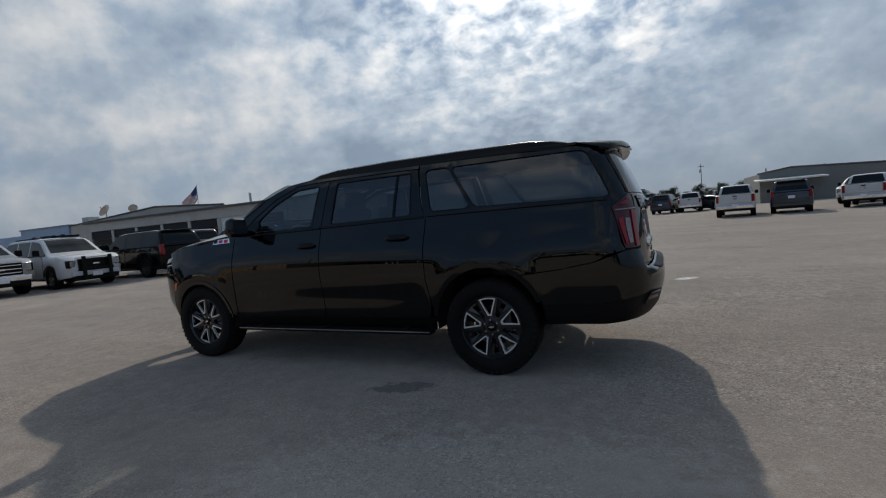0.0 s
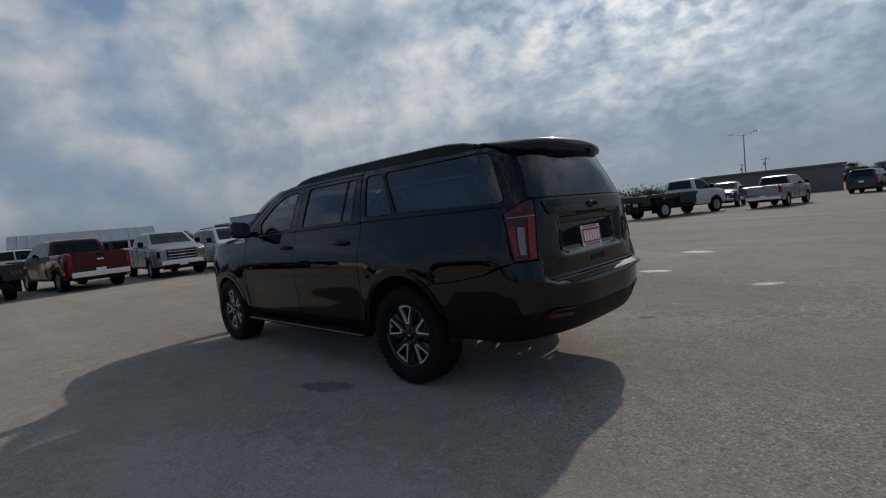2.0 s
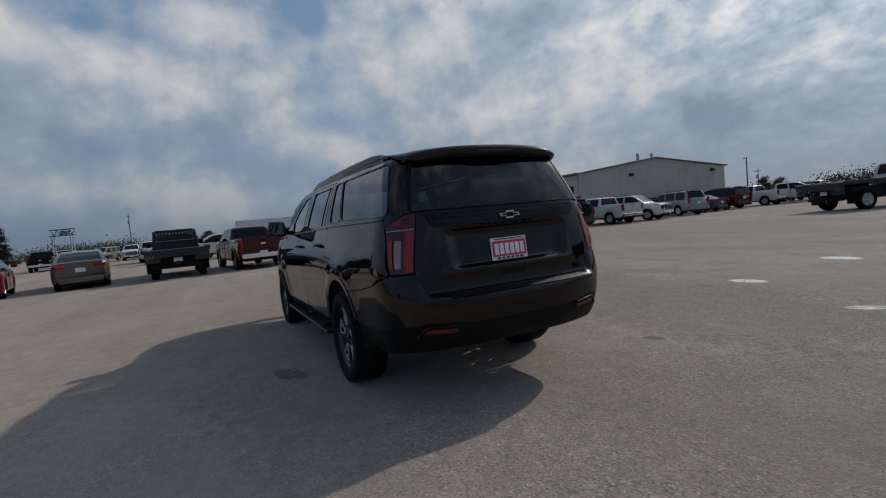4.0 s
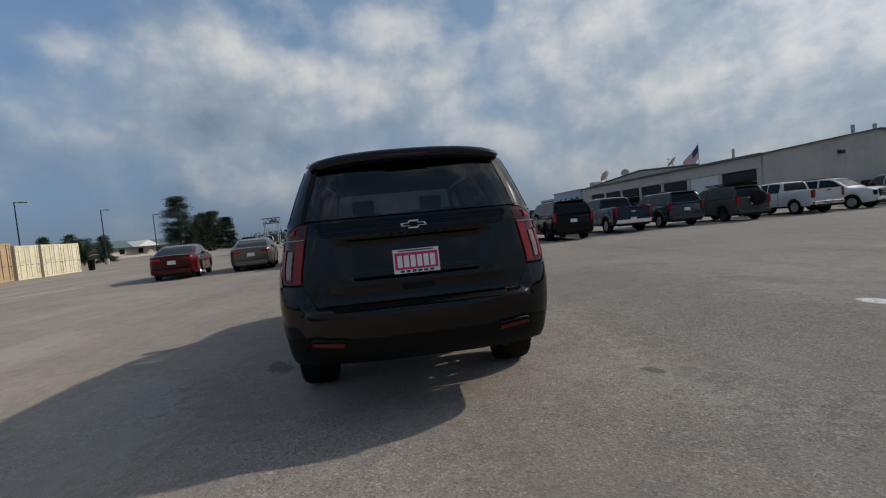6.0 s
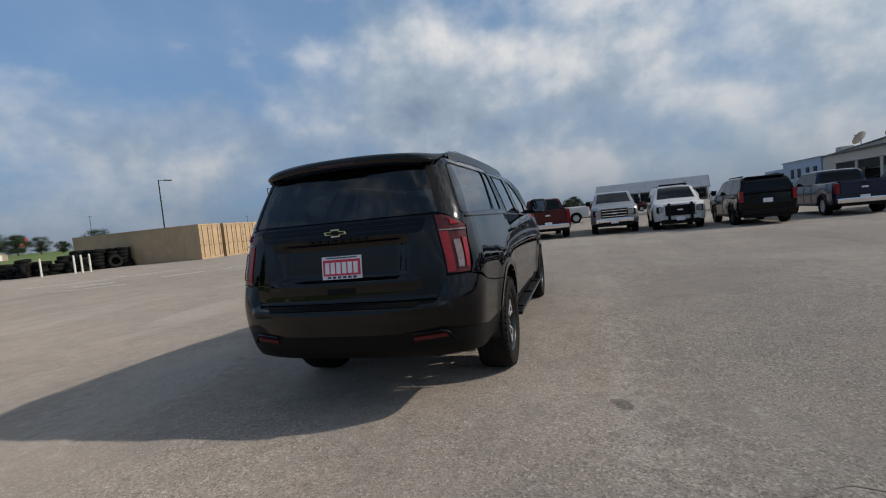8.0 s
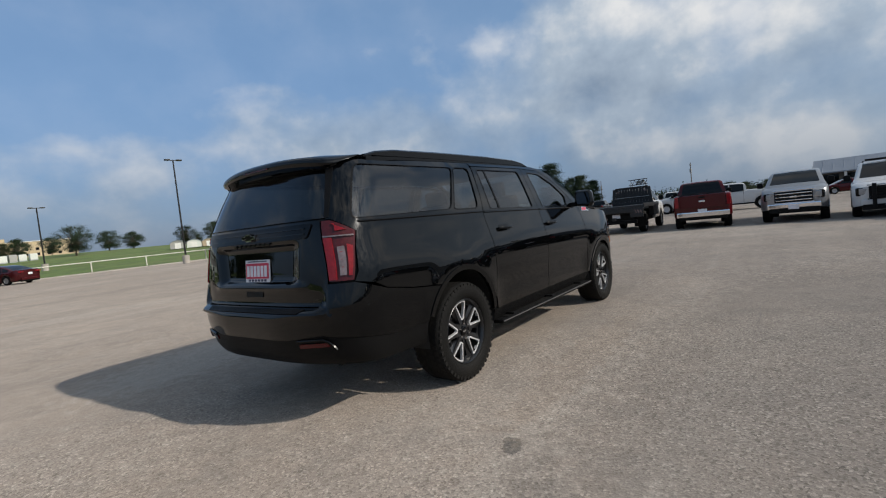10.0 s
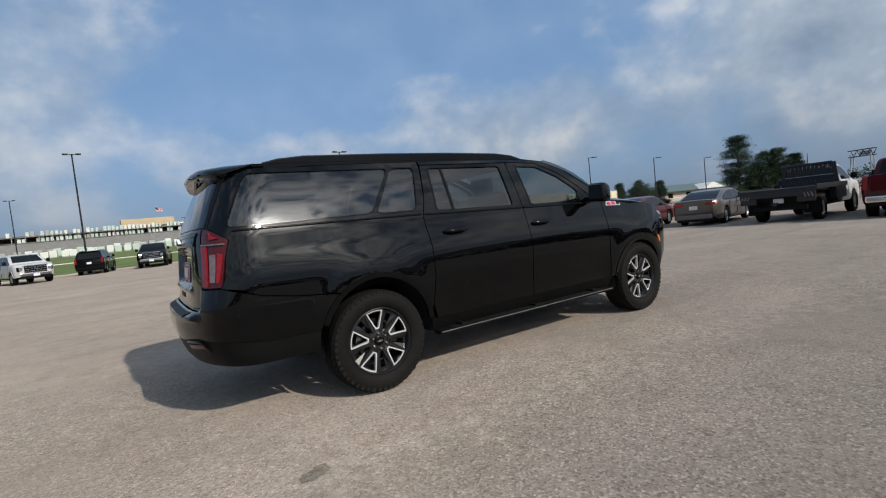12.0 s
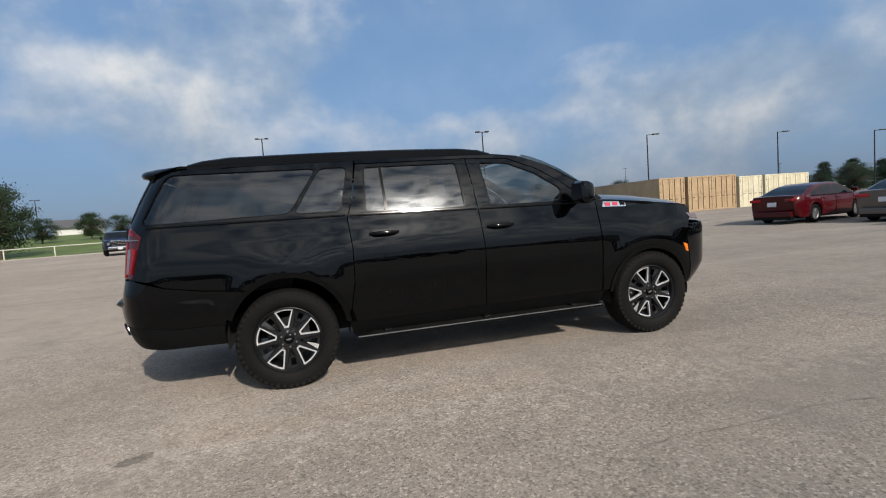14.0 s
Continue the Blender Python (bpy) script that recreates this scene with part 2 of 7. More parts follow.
def lot_material():
    """Pale worn exposed-aggregate concrete with stains, puddle glare painted white, darker areas, wear and fine stones.
    """
    m = bpy.data.materials.new("lot_concrete")
    m.use_nodes = True
    t = m.node_tree
    p = t.nodes["Principled BSDF"]
    co = t.nodes.new("ShaderNodeTexCoord")
    vec = co.outputs["Object"]
    wide = noise_node(t, vec, 0.10, 6, 0.6, 0.4)
    patch = noise_node(t, vec, 0.7, 6, 0.65, 0.3)
    mid = noise_node(t, vec, 7.0, 5, 0.65)
    stone = t.nodes.new("ShaderNodeTexVoronoi")
    stone.inputs["Scale"].default_value = 76.0
    link(t, vec, stone.inputs["Vector"])
    grain = noise_node(t, vec, 170.0, 2, 0.5)
    col = ramp(t, wide, ((0.32, (0.272, 0.226, 0.186)), (0.5, (0.328, 0.275, 0.229)), (0.68, (0.380, 0.324, 0.271))))
    col = mix(t, ramp(t, patch, ((0.38, 0.0), (0.70, 0.62))), col, (0.215, 0.192, 0.172))
    col = mix(t, ramp(t, mid, ((0.45, 0.0), (0.75, 0.5))), col, (0.39, 0.35, 0.30))
    blot = noise_node(t, vec, 2.6, 5, 0.6, 0.2)
    col = mix(t, ramp(t, blot, ((0.50, 0.0), (0.72, 0.5))), col, (0.20, 0.178, 0.158))
    drag = t.nodes.new("ShaderNodeMapping")
    link(t, vec, drag.inputs["Vector"])
    drag.inputs["Rotation"].default_value = (0, 0, radians(-12))
    drag.inputs["Scale"].default_value = (0.07, 0.75, 1)
    streak = noise_node(t, drag.outputs[0], 1.0, 6, 0.6, 0.5)
    col = mix(t, ramp(t, streak, ((0.52, 0.0), (0.70, 0.45))), col, (0.19, 0.168, 0.15))
    col = mix(t, ramp(t, streak, ((0.30, 0.35), (0.44, 0.0))), col, (0.41, 0.365, 0.315))
    rough_edge = noise_node(t, vec, 9.0, 5, 0.65)
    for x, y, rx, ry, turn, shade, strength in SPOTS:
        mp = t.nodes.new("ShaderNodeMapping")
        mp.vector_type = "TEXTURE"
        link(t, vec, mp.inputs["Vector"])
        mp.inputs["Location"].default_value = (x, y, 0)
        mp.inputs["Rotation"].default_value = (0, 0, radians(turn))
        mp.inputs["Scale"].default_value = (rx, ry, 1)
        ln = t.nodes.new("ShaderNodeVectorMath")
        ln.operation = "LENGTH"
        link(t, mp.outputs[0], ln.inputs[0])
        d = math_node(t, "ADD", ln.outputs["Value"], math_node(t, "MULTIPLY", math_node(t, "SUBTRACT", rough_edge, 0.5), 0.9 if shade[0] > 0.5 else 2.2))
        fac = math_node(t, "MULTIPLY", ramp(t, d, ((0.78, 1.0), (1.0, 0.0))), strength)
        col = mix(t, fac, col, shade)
    worn = noise_node(t, vec, 0.28, 5, 0.62, 0.6)
    lane = t.nodes.new("ShaderNodeSeparateXYZ")
    link(t, vec, lane.inputs[0])
    worn = math_node(t, "ADD", worn, math_node(t, "MULTIPLY", math_node(t, "MAXIMUM", math_node(t, "MINIMUM", lane.outputs["Y"], 4.0), -4.0), -0.022))
    bare = ramp(t, worn, ((0.36, 0.15), (0.62, 0.9)))
    chip = t.nodes.new("ShaderNodeSeparateXYZ")
    link(t, stone.outputs["Color"], chip.inputs[0])
    tone = ramp(t, chip.outputs[0], ((0.0, 0.46), (0.26, 0.86), (0.62, 1.03), (0.88, 1.22), (1.0, 1.75)))
    col = mix(t, math_node(t, "MULTIPLY", bare, 0.9), col, tone, "MULTIPLY")
    dark = ramp(t, grain, ((0.36, 0.70), (0.52, 1.0), (0.72, 1.18)))
    col = mix(t, 0.7, col, dark, "MULTIPLY")
    link(t, col, p.inputs["Base Color"])
    p.inputs["Roughness"].default_value = 0.95
    p.inputs["Diffuse Roughness"].default_value = 0.4
    p.inputs["Specular IOR Level"].default_value = 0.15
    b = t.nodes.new("ShaderNodeBump")
    b.inputs["Strength"].default_value, b.inputs["Distance"].default_value = 0.5, 0.004
    h = math_node(t, "ADD", stone.outputs["Distance"], math_node(t, "MULTIPLY", mid, 0.8))
    link(t, h, b.inputs["Height"])
    link(t, b.outputs[0], p.inputs["Normal"])
    return m


M = {
    "black_paint": material("black_paint", (0.0009, 0.0010, 0.0012), 0.016, spread=0.05, scale=2.0, fine=180, rvar=0.008, spec=0.40),
    "gloss_black": material("gloss_black_trim", (0.0022, 0.0022, 0.0025), 0.12, spec=0.22, rvar=0.03),
    "black_plastic": material("black_plastic", (0.0035, 0.0035, 0.0037), 0.5, spec=0.15, bump=0.25, bump_scale=220),
    "rubber": material("tyre_rubber", (0.0065, 0.0063, 0.006), 0.72, spread=0.3, scale=5, bump=0.4, bump_scale=90, dirt=(0.014, 0.0125, 0.011), spec=0.14),
    # lighter than the sidewall: dust, with some sunlight put into the colour
    "tread_rubber": material("dusty_sunlit_tread_rubber", (0.010, 0.0096, 0.009), 0.8, spread=0.35, scale=9, bump=0.4, bump_scale=90, dirt=(0.022, 0.020, 0.018), spec=0.14),
    "dark_wheel": material("dark_wheel_paint", (0.014, 0.0145, 0.016), 0.32, 0.3, coat=0.4),
    "machined": material("machined_aluminium", (0.78, 0.78, 0.79), 0.35, 0.55, bump=0.1, bump_scale=300),
    "chrome": material("chrome", (0.80, 0.80, 0.82), 0.08, 1.0, 0.03),
    "steel": material("brushed_steel", (0.36, 0.36, 0.37), 0.42, 1.0, 0.15),
    "tint": glass_material("privacy_glass", (0.52, 0.60, 0.63), 0.26),
    "rear_tint": glass_material("rear_privacy_glass", (0.52, 0.60, 0.63), 0.16, face=0.05),
    "clear": glass_material("door_glass", (0.74, 0.88, 0.90), 0.48),
    "mirror": material("mirror_glass", (0.16, 0.17, 0.19), 0.02, 1.0, 0.01),
    "lamp_red": material("red_lamp_lens", (0.21, 0.008, 0.012), 0.15, coat=0.3, spec=0.3, spread=0.25, scale=40),
    "lamp_dark_red": material("dark_red_lamp_lens", (0.060, 0.008, 0.010), 0.15, coat=0.2, spec=0.3, spread=0.25, scale=40),
    "lamp_clear": material("clear_lamp_lens", (0.21, 0.150, 0.145), 0.2, 0.4, 0.4, 30, coat=1.0),
    "reflector_red": material("red_reflector", (0.085, 0.004, 0.006), 0.2, coat=0.2, spec=0.3, spread=0.25, scale=40),
    "amber": material("amber_lens", (0.85, 0.20, 0.02), 0.2, coat=1.0),
    "interior": material("dark_upholstery", (0.022, 0.022, 0.024), 0.75, bump=0.3, bump_scale=150),
    "underbody": material("underbody", (0.012, 0.012, 0.012), 0.85, spread=0.4),
    "white_plate": material("white_plate_paint", (0.72, 0.70, 0.72), 0.4),
    "plate_red": material("plate_red", (0.55, 0.02, 0.06), 0.45),
    "plate_ink": material("plate_ink", (0.03, 0.035, 0.07), 0.5),
    "lot": lot_material(),
}

# ---- mesh helpers ----
from mathutils.geometry import delaunay_2d_cdt


def part(name, bm, mat, parent=None, label="", smooth=None):
    """Links a bmesh as one mesh object under a thing or a part."""
    me = bpy.data.meshes.new(name)
    bm.normal_update()
    if smooth is not None:
        for f in bm.faces:
            f.smooth = True
        lim = radians(smooth if bm.verts.layers.float_vector.get("nrm") is None else 170)
        for e in bm.edges:
            if len(e.link_faces) == 2 and e.calc_face_angle(0) > lim:
                e.smooth = False
    bm.to_mesh(me)
    lay = bm.verts.layers.float_vector.get("nrm")
    if lay:
        me.normals_split_custom_set_from_vertices([tuple(v[lay]) if v[lay].length > 0.5 else tuple(v.normal) for v in bm.verts])
    bm.free()
    me.materials.append(M[mat] if isinstance(mat, str) else mat)
    ob = new(name, me)
    if parent is not None:
        ob.parent = parent
    if label:
        ob["label"] = label
    return ob


def thing(name, label, category, m=None, group="", kind=""):
    ob = new(name)
    ob.empty_display_size = 0.2
    if m is not None:
        ob.matrix_basis = m
    return tagged(ob, label, category, group, kind)


def add_box(bm, c, size, rot=None, bevel=0.0):
    """A box into bm: centre, full size, optional turn and bevel."""
    mat = Matrix.Translation(c) @ (rot.to_4x4() if rot is not None else Matrix()) @ Matrix.Diagonal((*size, 1))
    made = bmesh.ops.create_cube(bm, size=1.0, matrix=mat)
    if bevel:
        edges = list({e for v in made["verts"] for e in v.link_edges})
        bmesh.ops.bevel(bm, geom=edges, offset=bevel, segments=2, affect="EDGES", profile=0.6)
    return bm


def box(c, size, rot=None, bevel=0.0):
    return add_box(bmesh.new(), c, size, rot, bevel)


def rz(a):
    return Matrix.Rotation(radians(a), 3, "Z")


def add_tube(bm, a, b, r1, r2=None, n=10, caps=True):
    """A tapered rod from a to b."""
    a, b = Vector(a), Vector(b)
    r2 = r1 if r2 is None else r2
    d = (b - a).normalized()
    u = d.orthogonal().normalized()
    v = d.cross(u)
    ring = [[bm.verts.new(p + (u * math.cos(k) + v * math.sin(k)) * r) for k in (2 * math.pi * i / n for i in range(n))] for p, r in ((a, r1), (b, r2))]
    for i in range(n):
        j = (i + 1) % n
        bm.faces.new((ring[0][i], ring[0][j], ring[1][j], ring[1][i]))
    if caps:
        bm.faces.new(ring[0][::-1])
        bm.faces.new(ring[1])
    return bm


def tube(a, b, r1, r2=None, n=10):
    return add_tube(bmesh.new(), a, b, r1, r2, n)


def add_pipe(bm, pts, r, n=8):
    """One bent rod along the points."""
    pts = [Vector(p) for p in pts]
    prev, side = None, None
    for i, p in enumerate(pts):
        d = (pts[min(i + 1, len(pts) - 1)] - pts[max(i - 1, 0)]).normalized()
        u = d.orthogonal() if side is None else side - d * side.dot(d)
        side = u.normalized()
        v = d.cross(side)
        ring = [bm.verts.new(p + (side * math.cos(a) + v * math.sin(a)) * r) for a in (2 * math.pi * k / n for k in range(n))]
        if prev:
            for k in range(n):
                bm.faces.new((prev[k], prev[(k + 1) % n], ring[(k + 1) % n], ring[k]))
        else:
            bm.faces.new(ring[::-1])
        prev = ring
    bm.faces.new(prev)
    return bm


def add_lathe(bm, prof, n=40, axis="Y", closed=False):
    """Turns a profile of (radius, along) about an axis."""
    rings = []
    for r, h in prof:
        ring = []
        for i in range(n):
            a = 2 * math.pi * i / n
            c, s = r * math.cos(a), r * math.sin(a)
            ring.append(bm.verts.new((c, h, s) if axis == "Y" else (c, s, h)))
        rings.append(ring)
    pairs = list(zip(rings, rings[1:])) + ([(rings[-1], rings[0])] if closed else [])
    for p, q in pairs:
        for i in range(n):
            j = (i + 1) % n
            bm.faces.new((p[i], p[j], q[j], q[i]))
    return bm


def add_prism(bm, outline, h0, h1, axis="Y"):
    """A flat outline (u, v) given depth; Y: (u, h, v), X: (h, u, v), Z: (u, v, h)."""
    put = {"Y": lambda u, v, h: (u, h, v), "X": lambda u, v, h: (h, u, v), "Z": lambda u, v, h: (u, v, h)}[axis]
    a = [bm.verts.new(put(u, v, h0)) for u, v in outline]
    b = [bm.verts.new(put(u, v, h1)) for u, v in outline]
    fs = [bm.faces.new(a), bm.faces.new(b[::-1])]
    for i in range(len(a)):
        j = (i + 1) % len(a)
        fs.append(bm.faces.new((a[i], b[i], b[j], a[j])))
    bmesh.ops.recalc_face_normals(bm, faces=fs)
    return bm


def rounded(pts, r, n=4):
    """An outline with its corners rounded."""
    out = []
    k = len(pts)
    for i in range(k):
        p, a, b = Vector(pts[i]), Vector(pts[i - 1]), Vector(pts[(i + 1) % k])
        rr = min(r, (a - p).length * 0.45, (b - p).length * 0.45)
        s, e = p + (a - p).normalized() * rr, p + (b - p).normalized() * rr
        for j in range(n + 1):
            t = j / n
            out.append(tuple(s * (1 - t) ** 2 + p * 2 * t * (1 - t) + e * t * t))
    return out


def inside(p, poly):
    x, z = p
    c = False
    for (x1, z1), (x2, z2) in zip(poly, poly[1:] + poly[:1]):
        if (z1 > z) != (z2 > z) and x < (x2 - x1) * (z - z1) / (z2 - z1) + x1:
            c = not c
    return c


def densify(poly, step):
    out = []
    for a, b in zip(poly, poly[1:] + poly[:1]):
        n = max(1, int(math.hypot(b[0] - a[0], b[1] - a[1]) / step))
        out += [(a[0] + (b[0] - a[0]) * i / n, a[1] + (b[1] - a[1]) * i / n) for i in range(n)]
    return out


def skin(outline, surface, holes=(), step=0.06, flange=0.014, lift=0.0):
    """A curved sheet: an outline with holes in a plane, laid on a surface function, its rim turned inwards."""
    loops = [densify(list(outline), step)] + [densify(list(h), step) for h in holes]
    pts, edges = [], []
    for loop in loops:
        n0 = len(pts)
        pts += loop
        edges += [(n0 + i, n0 + (i + 1) % len(loop)) for i in range(len(loop))]
    xs, zs = [p[0] for p in loops[0]], [p[1] for p in loops[0]]
    nx, nz = int((max(xs) - min(xs)) / step), int((max(zs) - min(zs)) / step)
    rim = np.array(pts)
    for i in range(1, nx + 1):
        for j in range(1, nz + 1):
            p = (min(xs) + (i - 0.5 + 0.25 * (j % 2)) * step, min(zs) + (j - 0.5) * step)
            if inside(p, loops[0]) and not any(inside(p, h) for h in loops[1:]):
                if np.min(np.hypot(rim[:, 0] - p[0], rim[:, 1] - p[1])) > step * 0.45:
                    pts.append(p)
    vs, es, fs, *_ = delaunay_2d_cdt([Vector(p) for p in pts], edges, [], 0, 1e-5)
    bm = bmesh.new()
    verts = [bm.verts.new(surface(v.x, v.y)) for v in vs]
    faces = []
    for f in fs:
        c = sum((vs[i] for i in f), Vector((0, 0))) / len(f)
        u, w = vs[f[1]] - vs[f[0]], vs[f[2]] - vs[f[0]]
        if max(f) < len(rim) and abs(u.x * w.y - u.y * w.x) < 0.0016 * max(u.length, w.length, (u - w).length):
            continue  # a sliver along the rim
        if inside(c, loops[0]) and not any(inside(c, h) for h in loops[1:]):
            faces.append(bm.faces.new([verts[i] for i in f]))
    for v in [v for v in bm.verts if not v.link_faces]:
        bm.verts.remove(v)
    bm.normal_update()
    for f in faces:
        f.smooth = True
    # outward: away from the middle line
    s = sum(f.calc_area() * f.normal.dot(f.calc_center_median() - Vector((1.4, 0, 0.9))) for f in faces)
    if s < 0:
        bmesh.ops.reverse_faces(bm, faces=faces)
        bm.normal_update()
    # the sheet's own curvature gives its shading
    lay = bm.verts.layers.float_vector.new("nrm")
    h = 0.004
    found, sense = [], 0.0
    for v, p in zip(verts, vs):
        if v.is_valid:
            n = (surface(p.x + h, p.y) - surface(p.x - h, p.y)).cross(surface(p.x, p.y + h) - surface(p.x, p.y - h))
            if n.length > 1e-12:
                n.normalize()
                found.append((v, n))
                sense += n.dot(v.normal)
    for v, n in found:
        v[lay] = n if sense > 0 else -n
    if lift:
        for v, n in [(v, v.normal.copy()) for v in bm.verts]:
            v.co += n * lift
    if flange:
        nor = {v: v.normal.copy() for v in bm.verts}
        for e in [e for e in bm.edges if len(e.link_faces) == 1]:
            f = e.link_faces[0]
            loop = [l for l in f.loops if l.edge == e][0]
            a, b = loop.vert, loop.link_loop_next.vert
            q = [bm.verts.new(a.co), bm.verts.new(b.co), bm.verts.new(b.co - nor[b] * flange), bm.verts.new(a.co - nor[a] * flange)]
            bm.faces.new((q[1], q[0], q[3], q[2]))
    return bm


# ---- the large black SUV ----
W_Z = [0.30, 0.40, 0.46, 0.55, 0.70, 0.85, 1.00, 1.06, 1.10, 1.15, 1.20, 1.25, 1.29, 1.305, 1.318, 1.34, 1.76, 1.81, 1.85, 1.88]
W_Y = [0.88, 0.925, 0.945, 0.958, 0.972, 0.980, 0.980, 0.974, 0.967, 0.955, 0.943, 0.9305, 0.9205, 0.9185, 0.9175, 0.9115, 0.7647, 0.738, 0.702, 0.66]
# the tail's profile: over the gate and its bumper ledge, and at the corners where the two run into one
R_Z = [0.36, 0.44, 0.50, 0.60, 0.70, 0.785, 0.810, 0.842, 0.90, 1.00, 1.17, 1.30, 1.36, 1.42, 1.60, 1.76, 1.86]
R_X = [-1.16, -1.23, -1.275, -1.305, -1.325, -1.325, -1.315, -1.230, -1.225, -1.218, -1.206, -1.196, -1.188, -1.168, -1.095, -1.02, -0.96]
C_X = [-1.11, -1.18, -1.22, -1.245, -1.260, -1.262, -1.262, -1.260, -1.248, -1.222, -1.206, -1.196, -1.188, -1.168, -1.095, -1.02, -0.96]
A_R, A_F, X_R, X_F = 0.46, 1.10, -1.34, 4.35
K4 = 2 ** -0.25
XC_R, XC_F = X_R + A_R * (1 - K4), X_F - A_F * (1 - K4)
S_MID = XC_R - K4


def smooth01(a, b, x):
    t = min(1.0, max(0.0, (x - a) / (b - a)))
    return t * t * (3 - 2 * t)


def half_width(z):
    # averaged a little, so that the table's corners read as soft creases
    soft = 1.0 - 0.7 * smooth01(1.22, 1.30, z)
    # the side glass curves inwards, steadily more so towards the roof
    glass = 0.9175 - 0.279 * (z - 1.318) - 0.15 * (z - 1.318) ** 2
    k = smooth01(1.318, 1.340, z) * (1 - smooth01(1.75, 1.80, z))
    return k * glass + (1 - k) * sum(float(np.interp(z + d * soft, W_Z, W_Y)) * 0.2 for d in (-0.03, -0.012, 0, 0.012, 0.03))


def rear_shift(z, yu):
    up = smooth01(0.775, 0.80, z)
    k = (1 - up) * smooth01(0.25, 0.95, yu) + up * smooth01(0.735, 0.80, yu)
    return sum((1 - k) * float(np.interp(z + d, R_Z, R_X)) + k * float(np.interp(z + 3 * d, R_Z, C_X)) for d in (-0.008, 0, 0.008)) / 3 - X_R


def narrow(x):
    """The flanks draw in a little towards the tail."""
    if x > 1:
        return 0.0
    if x > -0.5:
        return 0.006 * (1 - x) ** 2
    d = min(0.4, -0.5 - x)
    return 0.0135 + 0.018 * (d - d * d / 0.8)


def hull(q, z):
    """The body's surface: q runs along the plan outline from the middle of the tail (positive to the left side)."""
    s = abs(q) + S_MID
    if s < XC_R:
        yu = max(0.0, K4 - (XC_R - s))
        x = X_R + A_R * (1 - (1 - yu ** 4) ** 0.25)
    elif s < X_R + A_R:
        x = s
        yu = (1 - ((X_R + A_R - s) / A_R) ** 4) ** 0.25
    elif s > XC_F:
        yu = max(0.0, K4 - (s - XC_F))
        x = X_F - A_F * (1 - (1 - yu ** 4) ** 0.25)
    elif s > X_F - A_F:
        x = s
        yu = (1 - ((s - X_F + A_F) / A_F) ** 4) ** 0.25
    else:
        x, yu = s, 1.0
    y = yu * (half_width(z) - narrow(x))
    if z < 1.3:
        for cx, cz in ((0.02, 0.46), (3.41, 0.42)):
            d = math.hypot(x - cx, z - cz)
            y += 0.016 * math.exp(-((d - 0.50) / 0.09) ** 2) * yu
            y += 0.016 * math.exp(-((x - cx) / 0.80) ** 2) * smooth01(1.27, 0.95, z) * yu
        y -= 0.012 * math.exp(-((z - 0.66) / 0.10) ** 2) * smooth01(0.4, 0.8, x) * (1 - smooth01(2.6, 3.0, x))
    x += float(np.interp(z, [0.40, 0.50, 0.62, 1.02, 1.16], [-0.20, -0.09, 0.0, 0.0, -0.05])) * smooth01(3.75, 4.25, x)
    x += rear_shift(z, yu) * (1 - smooth01(-0.95, -0.15, x))
    return Vector((x, y if q >= 0 else -y, z))


def q_at(x, z, side=1):
    """The q at which the hull passes x on the flank."""
    lo, hi = XC_R - 0.05 - S_MID, XC_F + 0.05 - S_MID
    for _ in range(40):
        mid = (lo + hi) / 2
        if hull(mid, z).x < x:
            lo = mid
        else:
            hi = mid
    return lo * side


def q_tail(y, z):
    return y / half_width(z)


def flank(pts, side=1):
    return [(q_at(x, z, side), z) for x, z in pts]


def arc(cx, cz, r, a0, a1, n=14):
    return [(cx + r * math.cos(radians(a0 + (a1 - a0) * i / n)), cz + r * math.sin(radians(a0 + (a1 - a0) * i / n))) for i in range(n + 1)]


def grow(poly, d):
    """An outline widened by d about each of its edges, roughly."""
    c = Vector((sum(p[0] for p in poly) / len(poly), sum(p[1] for p in poly) / len(poly)))
    out = []
    for p in poly:
        v = Vector(p) - c
        out.append(tuple(c + v * (1 + d / max(v.length, 1e-6))))
    return out


